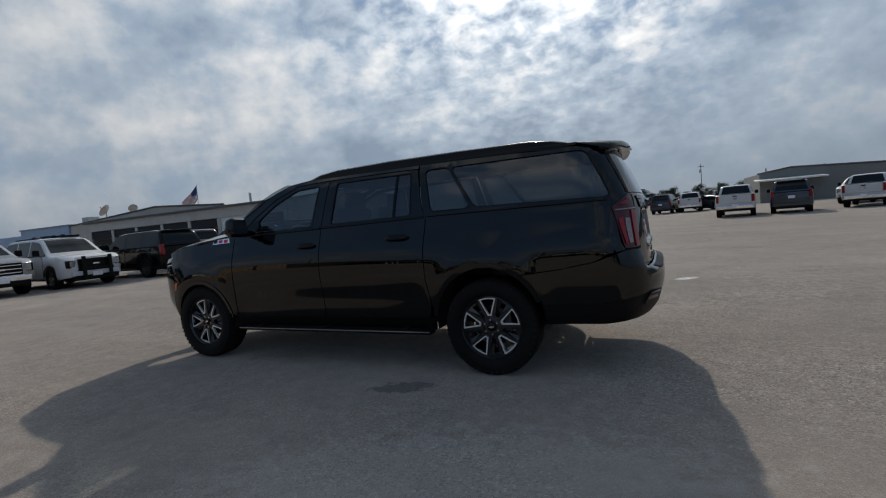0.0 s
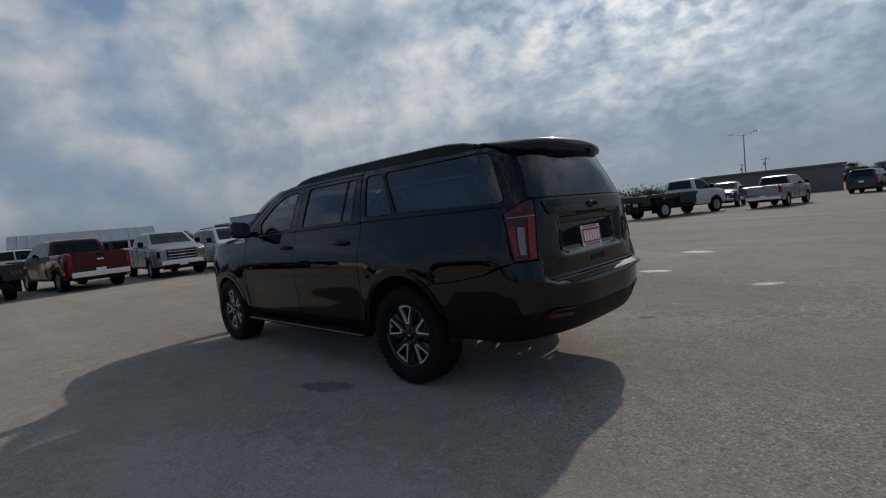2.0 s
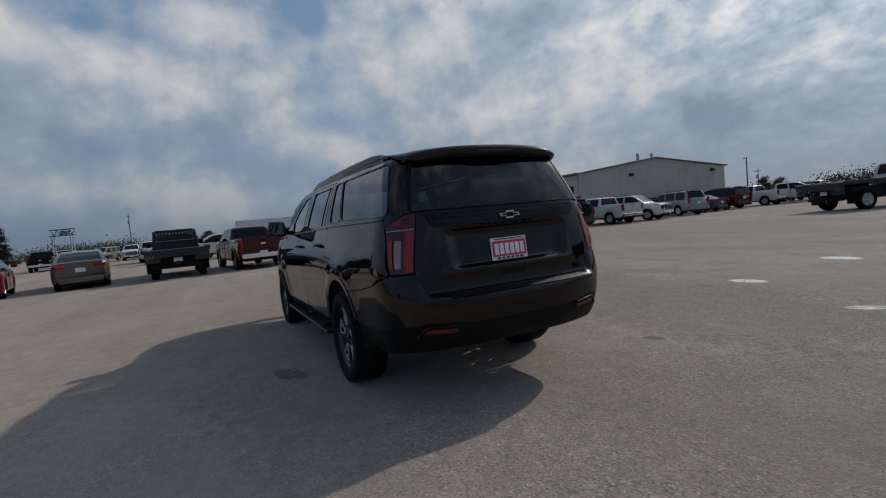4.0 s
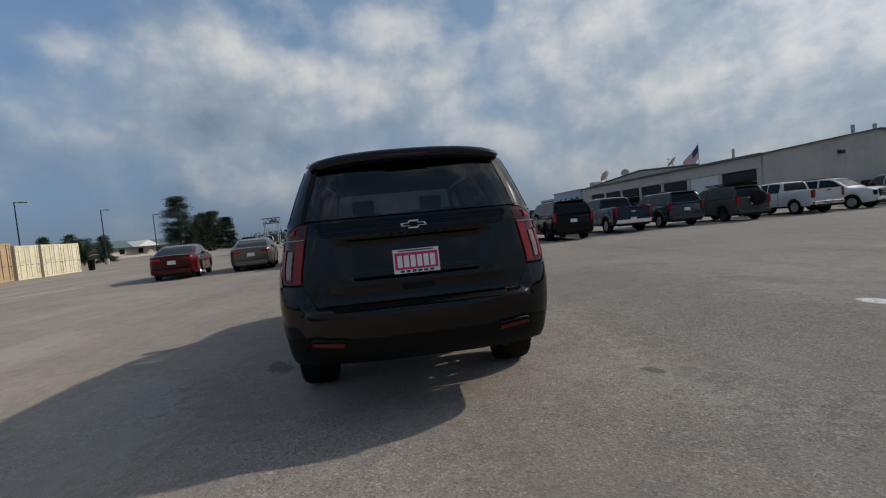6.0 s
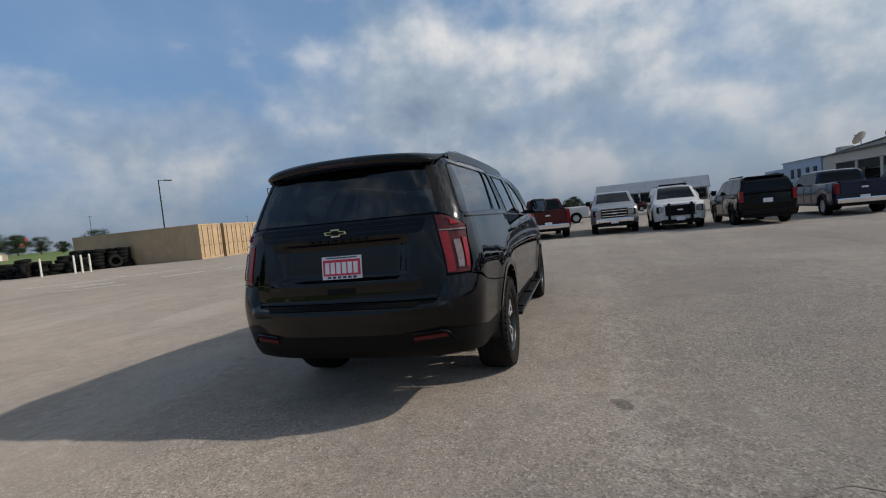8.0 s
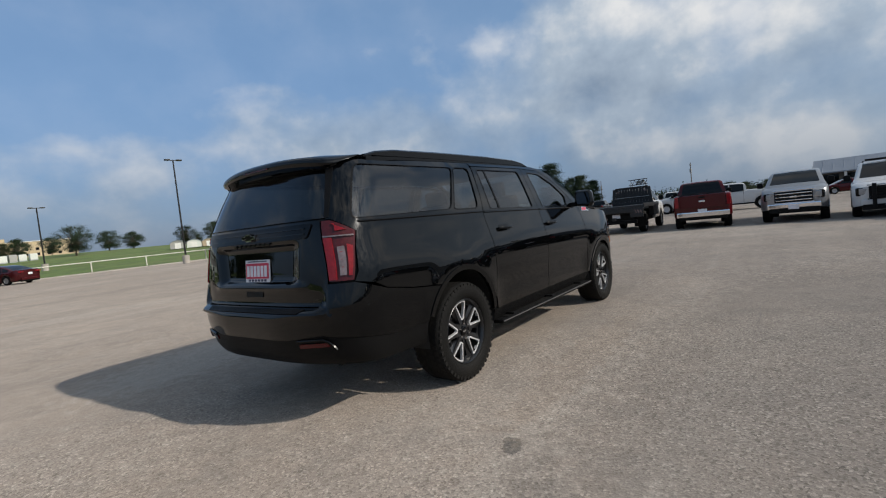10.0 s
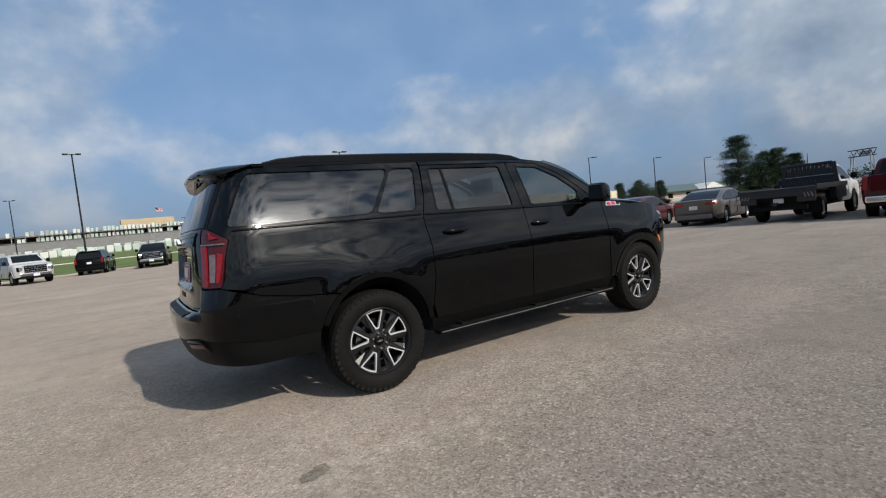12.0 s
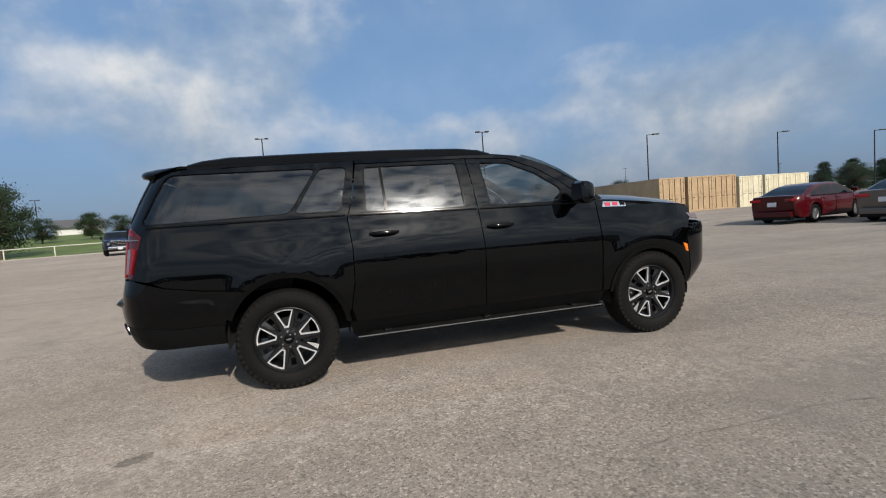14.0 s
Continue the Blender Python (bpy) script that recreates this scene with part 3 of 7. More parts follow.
def build_wheel(side):
    """One wheel about its own middle, its face towards +y * side: returns the top part with its pieces."""
    g = side
    # tyre with shoulder and tread blocks
    bm = bmesh.new()
    w = 0.138
    prof = [(0.262, w * 0.80), (0.275, w * 0.92), (0.30, w * 1.0), (0.335, w * 1.02), (0.372, w * 0.96), (0.392, w * 0.86), (0.400, w * 0.74),
            (0.402, 0.0), (0.400, -w * 0.74), (0.392, -w * 0.86), (0.372, -w * 0.96), (0.335, -w * 1.02), (0.30, -w), (0.262, -w * 0.8)]
    add_lathe(bm, prof, 64, "Y", True)
    bmesh.ops.recalc_face_normals(bm, faces=bm.faces)
    tyre = part("tyre", bm, "rubber", None, "black all-terrain tyre with dust in the tread", 40)
    bm = bmesh.new()
    for i in range(48):
        a = 2 * math.pi * i / 48
        for yy, sh, wd, skew in ((w * 0.65, 0.0, 0.030, 0.10), (w * 0.26, 0.5, 0.044, -0.45), (-w * 0.26, 0.0, 0.044, -0.45), (-w * 0.65, 0.5, 0.030, 0.10)):
            aa = a + sh * 2 * math.pi / 48
            rr = 0.3965 if abs(yy) < 0.08 else 0.3945
            long_block = 0.036 if i % 2 or abs(yy) < 0.08 else 0.028
            rot = Matrix.Rotation(-aa, 3, "Y") @ Matrix.Rotation(skew, 3, "X")
            add_box(bm, (rr * math.cos(aa), yy, rr * math.sin(aa)), (0.012, wd, long_block), rot)
        # lugs that run down onto the shoulder
        for sg in (1, -1):
            aa = a + (0.0 if sg > 0 else math.pi / 48)
            add_box(bm, (0.374 * math.cos(aa), sg * w * 0.945, 0.374 * math.sin(aa)), (0.026, 0.010, 0.030 if i % 2 else 0.022), Matrix.Rotation(-aa, 3, "Y"))
    tread = part("tread", bm, "tread_rubber", tyre)
    tread["kind"] = "stuff"
    # rim barrel and dished face
    bm = add_lathe(bmesh.new(), [(0.262, -0.11), (0.268, -0.115), (0.268, 0.112 * 1), (0.258, 0.118), (0.250, 0.108), (0.244, 0.085), (0.235, -0.05), (0.235, -0.11)], 56)
    rim = part("rim", bm, "dark_wheel", tyre, "dark painted alloy rim with bright machined edges", 40)
    # spokes: five pairs of ribs that leave wedge pockets, and a slotted web between the pairs
    bm = bmesh.new()
    frames = []
    for k in range(5):
        a = math.radians(90 + 72 * k)

        def polar(r, d, a=a):
            return (r * math.cos(a + d), r * math.sin(a + d))
        for sgn in (-1, 1):
            # rib along each flank of the pocket
            o = [polar(0.247, sgn * 0.285), polar(0.247, sgn * 0.36), polar(0.075, sgn * 0.55), polar(0.075, sgn * 0.20)]
            o = o if sgn < 0 else o[::-1]
            add_prism(bm, o, 0.062, 0.088)
            # grey wing beside the rib, falling towards the slot between two pockets
            o2 = [polar(0.249, sgn * 0.36), polar(0.249, sgn * 0.535), polar(0.135, sgn * 0.505), polar(0.095, sgn * 0.45)]
            hs = (0.084, 0.066, 0.060, 0.078)
            wv = [[bm.verts.new((u, h - d, v)) for (u, v), h in zip(o2, hs)] for d in (0.0, 0.03)]
            bm.faces.new(wv[0])
            bm.faces.new(wv[1][::-1])
            for i in range(4):
                bm.faces.new((wv[0][i], wv[1][i], wv[1][(i + 1) % 4], wv[0][(i + 1) % 4]))
        # the bridge that closes the slot at the rim, and the one at its foot
        add_prism(bm, [polar(0.251, 0.53), polar(0.251, 0.628), polar(0.251, 0.727), polar(0.222, 0.727), polar(0.224, 0.628), polar(0.222, 0.53)], 0.040, 0.068)
        add_prism(bm, [polar(0.165, 0.53), polar(0.165, 0.727), polar(0.150, 0.727), polar(0.150, 0.53)], 0.030, 0.052)
        o3 = [polar(0.250, -0.30), polar(0.250, -0.15), polar(0.250, 0), polar(0.250, 0.15), polar(0.250, 0.30), polar(0.236, 0.29), polar(0.238, 0), polar(0.236, -0.29)]
        add_prism(bm, o3[::-1], 0.05, 0.09)
        # machined frame round the pocket
        loop = [polar(0.247, -0.30), polar(0.248, -0.14), polar(0.248, 0.0), polar(0.248, 0.14), polar(0.247, 0.30), polar(0.098, 0.17), polar(0.094, 0), polar(0.098, -0.17)]
        inner = [polar(0.235, -0.255), polar(0.236, -0.12), polar(0.236, 0.0), polar(0.236, 0.12), polar(0.235, 0.255), polar(0.108, 0.085), polar(0.105, 0), polar(0.108, -0.085)]
        bright = bmesh.new()
        frames.append(bright)
        top = [bright.verts.new((u, 0.0945, v)) for u, v in loop]
        tin = [bright.verts.new((u, 0.0945, v)) for u, v in inner]
        bot = [bright.verts.new((u, 0.070, v)) for u, v in loop]
        bin_ = [bright.verts.new((u, 0.070, v)) for u, v in inner]
        for i in range(8):
            j = (i + 1) % 8
            bright.faces.new((top[i], top[j], tin[j], tin[i]))
            bright.faces.new((tin[i], tin[j], bin_[j], bin_[i]))
            bright.faces.new((top[j], top[i], bot[i], bot[j]))
    add_lathe(bm, [(0.0, 0.078), (0.06, 0.080), (0.092, 0.074), (0.098, 0.05)], 30)
    bmesh.ops.recalc_face_normals(bm, faces=bm.faces)
    part("spokes", bm, "dark_wheel", tyre)
    for bright in frames:
        bmesh.ops.recalc_face_normals(bright, faces=bright.faces)
        part("machined_edge", bright, "machined", tyre, "bright machined spoke edge")
    bm = add_lathe(bmesh.new(), [(0.0, 0.0965), (0.030, 0.0965), (0.038, 0.092), (0.040, 0.076)], 24)
    part("centre_cap", bm, "gloss_black", tyre, smooth=40)
    bm = bmesh.new()
    add_prism(bm, [(-0.022, -0.004), (-0.008, -0.004), (-0.010, -0.008), (0.010, -0.008), (0.012, -0.004), (0.024, -0.004), (0.022, 0.004), (0.008, 0.004), (0.010, 0.008), (-0.010, 0.008), (-0.012, 0.004), (-0.024, 0.004)], 0.0968, 0.0985)
    part("emblem", bm, "chrome", tyre)
    for k in range(6):
        a = 2 * math.pi * (k + 0.5) / 6
        bm = tube((0.062 * math.cos(a), 0.074, 0.062 * math.sin(a)), (0.062 * math.cos(a), 0.100, 0.062 * math.sin(a)), 0.0095, 0.008, 6)
        part("lug_nut", bm, "chrome", tyre)
    bm = add_lathe(bmesh.new(), [(0.05, 0.02), (0.17, 0.02), (0.17, 0.0), (0.05, 0.0)], 32, closed=True)
    bmesh.ops.recalc_face_normals(bm, faces=bm.faces)
    part("brake_disc", bm, "dark_wheel", tyre)
    part("brake_caliper", box((-0.135, 0.03, 0.03), (0.07, 0.05, 0.17), bevel=0.012), "dark_wheel", tyre)
    return tyre


def build_suv():
    suv = thing("large_suv", "glossy black full-size SUV with roof rails and dark alloy wheels", "car")
    shell = part("body_shell", bmesh.new(), "underbody", suv)
    # ----- flank panels, both sides -----
    G = 0.004
    arch_r, arch_f = (0.02, 0.455, 0.485), (3.41, 0.415, 0.455)
    q1_hole = [(-0.80, 1.775), (0.33, 1.775), (0.09, 1.41), (-0.99, 1.395)]
    q2_hole = [(0.362, 1.775), (0.585, 1.775), (0.50, 1.405), (0.132, 1.405)]
    rd_hole = [(0.735, 1.765), (1.555, 1.765), (1.578, 1.372), (0.71, 1.388)]
    fd_hole = [(1.785, 1.758), (2.06, 1.742), (2.31, 1.632), (2.52, 1.488), (2.60, 1.352), (1.825, 1.365)]
    for side in (1, -1):
        def fl(pts):
            return flank(pts, side)
        # rear quarter, up over the pillars to the roof
        a = arc(*arch_r, 128, 12)[::-1]
        quarter = [(0.655, 1.848), (0.60, 1.50), (0.545, 1.335), (0.565, 1.09), (0.558, 0.81), (0.515, 0.60)] + a
        low = [(-0.60, 0.870), (-0.85, 0.915), (-0.95, 0.965)]
        o = fl(quarter + low)
        o += fl([(-1.075, 0.99), (-1.045, 1.05), (-1.02, 1.20), (-0.985, 1.31), (-1.09, 1.40)]) + [(0.8286 * side, 1.405), (0.8286 * side, 1.80)]
        o += fl([(-0.70, 1.848)])
        part("quarter_panel", skin(o, hull, [rounded(fl(q1_hole), 0.05), rounded(fl(q2_hole), 0.05)]), "black_paint", shell)
        part("quarter_window", skin(rounded(fl(grow(q1_hole, 0.012)), 0.05), hull, flange=0, lift=-0.006), "tint", suv, "dark privacy glass")
        part("quarter_light", skin(rounded(fl(grow(q2_hole, 0.012)), 0.05), hull, flange=0, lift=-0.006), "tint", suv, "dark privacy glass")
        # doors
        rear_door = [(0.523, 0.60), (0.566, 0.81), (0.573, 1.09), (0.553, 1.335), (0.608, 1.50), (0.664, 1.795), (1.655, 1.800), (1.697, 1.31), (1.716, 0.98), (1.70, 0.475), (0.555, 0.475)]
        d = part("rear_door", skin(fl(rear_door), hull, [rounded(fl(rd_hole), 0.03)]), "black_paint", suv)
        part("door_window", skin(rounded(fl(grow(rd_hole, 0.012)), 0.03), hull, flange=0, lift=-0.008), "tint", d, "dark privacy glass")
        part("window_divider", skin(fl([(0.858, 1.766), (0.882, 1.766), (0.895, 1.378), (0.868, 1.378)]), hull, flange=0.01, lift=-0.002), "gloss_black", d)
        front_door = [(1.708, 0.475), (1.724, 0.98), (1.705, 1.31), (1.664, 1.800), (2.06, 1.785), (2.34, 1.668), (2.57, 1.515), (2.775, 1.345), (2.872, 1.315), (2.882, 0.9), (2.868, 0.475)]
        f = part("front_door", skin(fl(front_door), hull, [rounded(fl(fd_hole), 0.03)]), "black_paint", suv)
        part("door_window", skin(rounded(fl(grow(fd_hole, 0.012)), 0.03), hull, flange=0, lift=-0.008), "clear", f, "lightly tinted glass")
        # bright-edged window surrounds
        for hole, owner in ((rd_hole, d), (fd_hole, f)):
            o = rounded(fl(grow(hole, 0.016)), 0.035)
            part("window_seal", skin(o, hull, [rounded(fl(hole), 0.03)], flange=0.006, lift=0.002), "gloss_black", owner)
        for hole in (q1_hole, q2_hole):
            o = rounded(fl(grow(hole, 0.012)), 0.052)
            part("window_seal", skin(o, hull, [rounded(fl(hole), 0.05)], flange=0.006, lift=0.003), "gloss_black", suv)
        # belt moulding, with a thin rounded bead along its lower edge
        for owner, xa, xb, za, zb in ((suv, -0.96, 0.535, 1.378, 1.372), (d, 0.57, 1.685, 1.366, 1.347), (f, 1.715, 2.70, 1.345, 1.332)):
            bead = bmesh.new()
            rows = []
            for i in range(25):
                u = i / 24
                x, z = xa + (xb - xa) * u, za + (zb - za) * u - 0.008
                y = hull(q_at(x, z), z).y + 0.002
                rows.append([bead.verts.new((x, side * (y + 0.008 * math.cos(k * math.pi / 4)), z + 0.008 * math.sin(k * math.pi / 4))) for k in range(8)])
            for r0, r1 in zip(rows, rows[1:]):
                for k in range(8):
                    bead.faces.new((r0[k], r0[(k + 1) % 8], r1[(k + 1) % 8], r1[k]))
            bmesh.ops.recalc_face_normals(bead, faces=bead.faces[:])
            part("belt_bead", bead, "gloss_black", owner, smooth=60)
        for owner, x0, x1, z0_, z1_ in ((d, 0.56, 1.69, 1.372, 1.352), (f, 1.71, 2.74, 1.350, 1.336)):
            part("belt_moulding", skin(fl([(x0, z0_), (x1, z1_), (x1, z1_ - 0.016), (x0, z0_ - 0.016)]), hull, flange=0.008, lift=0.004), "gloss_black", owner)
        for owner, x0, z0_ in ((d, 0.84, 1.195), (f, 1.885, 1.177)):
            hb = bmesh.new()
            yb = hull(q_at(x0, z0_), z0_).y
            n = 14
            ring = []
            for i in range(n + 1):
                u = -1 + 2 * i / n
                bow = (1 - abs(u) ** 3)
                ring.append([hb.verts.new((x0 + u * 0.125, side * (yb + 0.006 + 0.034 * bow + dy), z0_ + dz * (0.55 + 0.45 * bow))) for dy, dz in ((0.0, -0.016), (0.012, -0.012), (0.015, 0.004), (0.006, 0.017), (-0.008, 0.010), (-0.008, -0.012))])
            for r0, r1 in zip(ring, ring[1:]):
                for i in range(6):
                    hb.faces.new((r0[i], r0[(i + 1) % 6], r1[(i + 1) % 6], r1[i]))
            hb.faces.new(ring[0])
            hb.faces.new(ring[-1][::-1])
            bmesh.ops.recalc_face_normals(hb, faces=hb.faces)
            part("door_handle", hb, "gloss_black", owner, smooth=50)
            cup = rounded([(x0 - 0.10, z0_ - 0.035), (x0 + 0.10, z0_ - 0.035), (x0 + 0.10, z0_ + 0.03), (x0 - 0.10, z0_ + 0.03)], 0.03)
            part("handle_cup", skin(fl(cup), hull, step=0.05, flange=0, lift=0.0015), "gloss_black", owner)
        # roof side rail with the windscreen pillar
        rail = [(0.662, 1.804), (1.66, 1.808), (2.065, 1.793), (2.345, 1.677), (2.58, 1.522), (2.785, 1.352), (2.955, 1.352), (2.74, 1.535), (2.47, 1.700), (2.17, 1.812), (1.9, 1.845), (0.662, 1.848)]
        part("roof_side", skin(fl(rail), hull, step=0.05), "black_paint", shell)
        # front wing
        a = arc(*arch_f, 8, 172)
        wing = [(2.88, 0.475), (2.893, 0.9), (2.882, 1.312), (2.79, 1.345), (3.05, 1.325), (3.40, 1.292), (3.80, 1.235), (3.96, 1.195), (3.90, 1.05), (3.85, 0.92), (3.87, 0.80), (3.88, 0.48)] + a
        part("front_wing", skin(fl(wing), hull), "black_paint", shell)
        # badge on the wing
        bd = part("badge", skin(fl([(2.94, 1.268), (3.20, 1.258), (3.19, 1.305), (2.955, 1.318)]), hull, step=0.05, flange=0.004, lift=0.004), "chrome", suv, "silver badge with red shapes")
        for u in (2.965, 3.045, 3.125):
            part("badge_shape", skin(fl([(u + 0.012, 1.274), (u + 0.060, 1.270), (u + 0.066, 1.304), (u + 0.004, 1.308)]), hull, step=0.05, flange=0.002, lift=0.006), "plate_red" if u < 3.05 else "gloss_black", bd)
        # headlamp and marker on the corner
        part("headlamp", skin(fl([(3.88, 1.15), (4.04, 1.125), (4.06, 1.075), (3.93, 1.095)]), hull, step=0.04, flange=0.01, lift=0.003), "lamp_clear", suv, "clear headlamp")
        part("side_marker", skin(fl([(3.795, 0.855), (3.85, 0.840), (3.86, 0.765), (3.825, 0.772)]), hull, step=0.04, flange=0.01, lift=0.006), "amber", suv, "amber side marker")
        # arch lips
        for (cx, cz, r), a0, a1 in ((arch_r, 160, 5), (arch_f, 175, 5)):
            o = arc(cx, cz, r + 0.006, a0, a1, 18) + arc(cx, cz, r - 0.035, a1, a0, 18)
            part("arch_lip", skin(fl(o), hull, step=0.05, flange=0.03, lift=0.008), "black_paint", shell)
            bm = bmesh.new()
            ring = [[bm.verts.new((cx + (r - 0.01) * math.cos(radians(t)), side * y, cz + (r - 0.01) * math.sin(radians(t)))) for y in (0.95, 0.55)] for t in range(-10, 195, 8)]
            for p, q in zip(ring, ring[1:]):
                bm.faces.new((p[0], p[1], q[1], q[0]))
            bm.faces.new([p[1] for p in ring])
            part("wheel_house", bm, "underbody", shell)
        # lower sill and running board
        part("sill", skin(fl([(0.50, 0.47), (2.90, 0.47), (2.86, 0.36), (0.52, 0.36)]), hull, flange=0.02, lift=-0.008), "black_plastic", shell)
        step_ob = part("running_board", bmesh.new(), "black_plastic", suv, "black tubular running board")
        bm = bmesh.new()
        add_box(bm, (1.69, side * 0.960, 0.350), (2.30, 0.11, 0.035), None, 0.014)
        bm.to_mesh(step_ob.data)
        bm.free()
        part("bright_edge", box((1.69, side * 1.017, 0.358), (2.28, 0.006, 0.008)), "steel", step_ob)
        part("tread_pad", box((1.69, side * 0.960, 0.3695), (2.05, 0.075, 0.006)), "rubber", step_ob)
        for x in (0.80, 1.69, 2.55):
            part("bracket", box((x, side * 0.90, 0.375), (0.06, 0.20, 0.03), None, 0.006), "black_plastic", step_ob)
        # tail lamp
        zb, zt = 1.0, 1.395
        def cn(x, z):
            return (q_at(x, z), z)
        lo = [(0.795, zb), (0.795, zt), cn(-1.095, zt), cn(-0.992, 1.312), cn(-1.027, 1.20), cn(-1.078, zb)]
        part("lamp_backing", skin([(0.780 * side, 0.985), (0.780 * side, 1.43), (cn(-1.04, 1.43)[0] * side, 1.43), (cn(-0.965, 1.312)[0] * side, 1.312), (cn(-1.05, 0.985)[0] * side, 0.985)], hull, step=0.03, flange=0, lift=-0.022), "black_plastic", suv)
        lamp = part("tail_lamp", skin([(q * side, z) for q, z in lo], hull, step=0.016, flange=0.03, lift=-0.004), "lamp_dark_red", suv, "red and clear tail lamp")

        def lp(pts, name, mat, lift):
            part(name, skin([(q * side, z) for q, z in pts], hull, step=0.014, flange=0.012, lift=lift + 0.002), mat, lamp)
        lp([(0.800, zb + 0.008), (0.800, 1.280), (0.850, 1.280), (0.846, zb + 0.008)], "red_bar", "lamp_red", 0.004)
        lp([(0.858, zb + 0.035), (0.862, 1.218), cn(-1.078, 1.222), cn(-1.084, 1.15), cn(-1.104, zb + 0.035)], "reversing_lens", "lamp_clear", 0.002)
        for z in (1.085, 1.135, 1.182):
            lp([(0.868, z), (0.868, z + 0.003), cn(-1.09 - 0.14 * (1.2 - z), z + 0.003), cn(-1.09 - 0.14 * (1.2 - z), z)], "lens_rib", "lamp_red", 0.004)
        lp([cn(-1.064, 1.232), cn(-1.034, 1.216), cn(-1.080, zb + 0.03), cn(-1.096, zb + 0.03)], "outer_red_bar", "lamp_red", 0.005)
        lp([(0.802, 1.286), (0.802, 1.295), cn(-1.015, 1.290), cn(-1.010, 1.281)], "bright_strip", "lamp_clear", 0.007)
        lp([(0.865, 1.322), (0.865, zt - 0.026), cn(-1.10, zt - 0.026), cn(-1.045, 1.326)], "upper_red_lens", "lamp_red", 0.004)
        # mirror
        mb = bmesh.new()
        mc = Vector((2.635, side * 1.095, 1.415))
        rows = [(-0.060, 0.80), (-0.035, 1.0), (0.02, 0.97), (0.065, 0.80), (0.09, 0.52)]
        outline = rounded([(-0.115, -0.105), (0.115, -0.085), (0.105, 0.105), (-0.10, 0.10)], 0.045)
        rings = [[mb.verts.new((mc.x + h, mc.y + u * k, mc.z + v * k)) for u, v in outline] for h, k in rows]
        for r0, r1 in zip(rings, rings[1:]):
            for i in range(len(outline)):
                j = (i + 1) % len(outline)
                mb.faces.new((r0[i], r0[j], r1[j], r1[i]))
        mb.faces.new(rings[0][::-1])
        mb.faces.new(rings[-1])
        bmesh.ops.recalc_face_normals(mb, faces=mb.faces)
        mirror = part("wing_mirror", mb, "black_paint", suv, "black wing mirror", 45)
        part("mirror_stalk", box((2.66, side * 0.965, 1.355), (0.085, 0.14, 0.055), None, 0.018), "black_plastic", mirror)
        gm = bmesh.new()
        add_prism(gm, [(mc.y + u * 0.74, mc.z + v * 0.74) for u, v in outline], mc.x - 0.063, mc.x - 0.060, "X")
        part("mirror_glass", gm, "mirror", mirror)
        part("sail_panel", skin(fl([(2.50, 1.362), (2.765, 1.350), (2.60, 1.475), (2.545, 1.470)]), hull, step=0.05, flange=0.01, lift=0.004), "gloss_black", f)
        # roof rail
        rb = bmesh.new()
        xs = [-0.66, -0.55, -0.35, 0.3, 1.0, 1.6, 1.80, 1.92]
        zs = [1.845, 1.872, 1.893, 1.903, 1.905, 1.893, 1.872, 1.838]
        prev = None
        for x, z in zip(xs, zs):
            ring = [rb.verts.new((x, side * (0.685 + dy), z + dz)) for dy, dz in ((-0.026, -0.06), (0.030, -0.07), (0.028, 0.000), (0.012, 0.012), (-0.012, 0.012), (-0.024, 0.000))]
            if prev:
                for i in range(6):
                    rb.faces.new((prev[i], prev[(i + 1) % 6], ring[(i + 1) % 6], ring[i]))
            else:
                rb.faces.new(ring)
            prev = ring
        rb.faces.new(prev[::-1])
        bmesh.ops.recalc_face_normals(rb, faces=rb.faces)
        part("roof_rail", rb, "gloss_black", suv, "black roof rail", 50)
    # ----- roof -----
    def roof_surface(x, y):
        edge = float(np.interp(x, [-1.1, -0.6, 0.0, 1.2, 1.9, 2.2], [1.835, 1.848, 1.852, 1.850, 1.842, 1.806]))
        mid = float(np.interp(x, [-1.1, -0.6, 0.0, 1.2, 1.9, 2.2], [1.872, 1.888, 1.895, 1.893, 1.880, 1.842]))
        k = min(1.0, abs(y) / 0.715)
        return Vector((x, y, mid - (mid - edge) * k ** 2.6))
    part("roof_panel", skin([(-0.74, -0.708), (-0.60, -0.715), (1.9, -0.715), (2.14, -0.70), (2.22, -0.45), (2.24, 0), (2.22, 0.45), (2.14, 0.70), (1.9, 0.715), (-0.60, 0.715), (-0.74, 0.708)], roof_surface, step=0.12, flange=0.02), "black_paint", shell)
    fin = bmesh.new()
    add_prism(fin, [(1.42, 1.885), (1.62, 1.885), (1.58, 1.905), (1.47, 1.955), (1.43, 1.958)], -0.018, 0.018)
    part("antenna_fin", fin, "black_paint", suv)
    sunroof = skin([(0.85, -0.42), (1.75, -0.42), (1.75, 0.42), (0.85, 0.42)], roof_surface, step=0.15, flange=0.003, lift=0.004)
    part("sunroof", sunroof, "gloss_black", suv, "dark glass sunroof")

    # windscreen, scuttle and bonnet
    def screen(y, h):
        x0 = float(np.interp(h, [0, 0.2, 0.45, 0.7, 0.9, 1], [2.97, 2.80, 2.60, 2.42, 2.26, 2.19]))
        z0 = float(np.interp(h, [0, 0.2, 0.45, 0.7, 0.9, 1], [1.352, 1.50, 1.635, 1.735, 1.80, 1.822]))
        return Vector((x0 + 0.16 * (1 - (y / 0.85) ** 2), y, z0))
    part("windscreen", skin([(-0.905, 0.0), (0.905, 0.0), (0.84, 0.5), (0.725, 1.0), (-0.725, 1.0), (-0.84, 0.5)], screen, step=0.12, flange=0), "clear", suv, "clear windscreen")

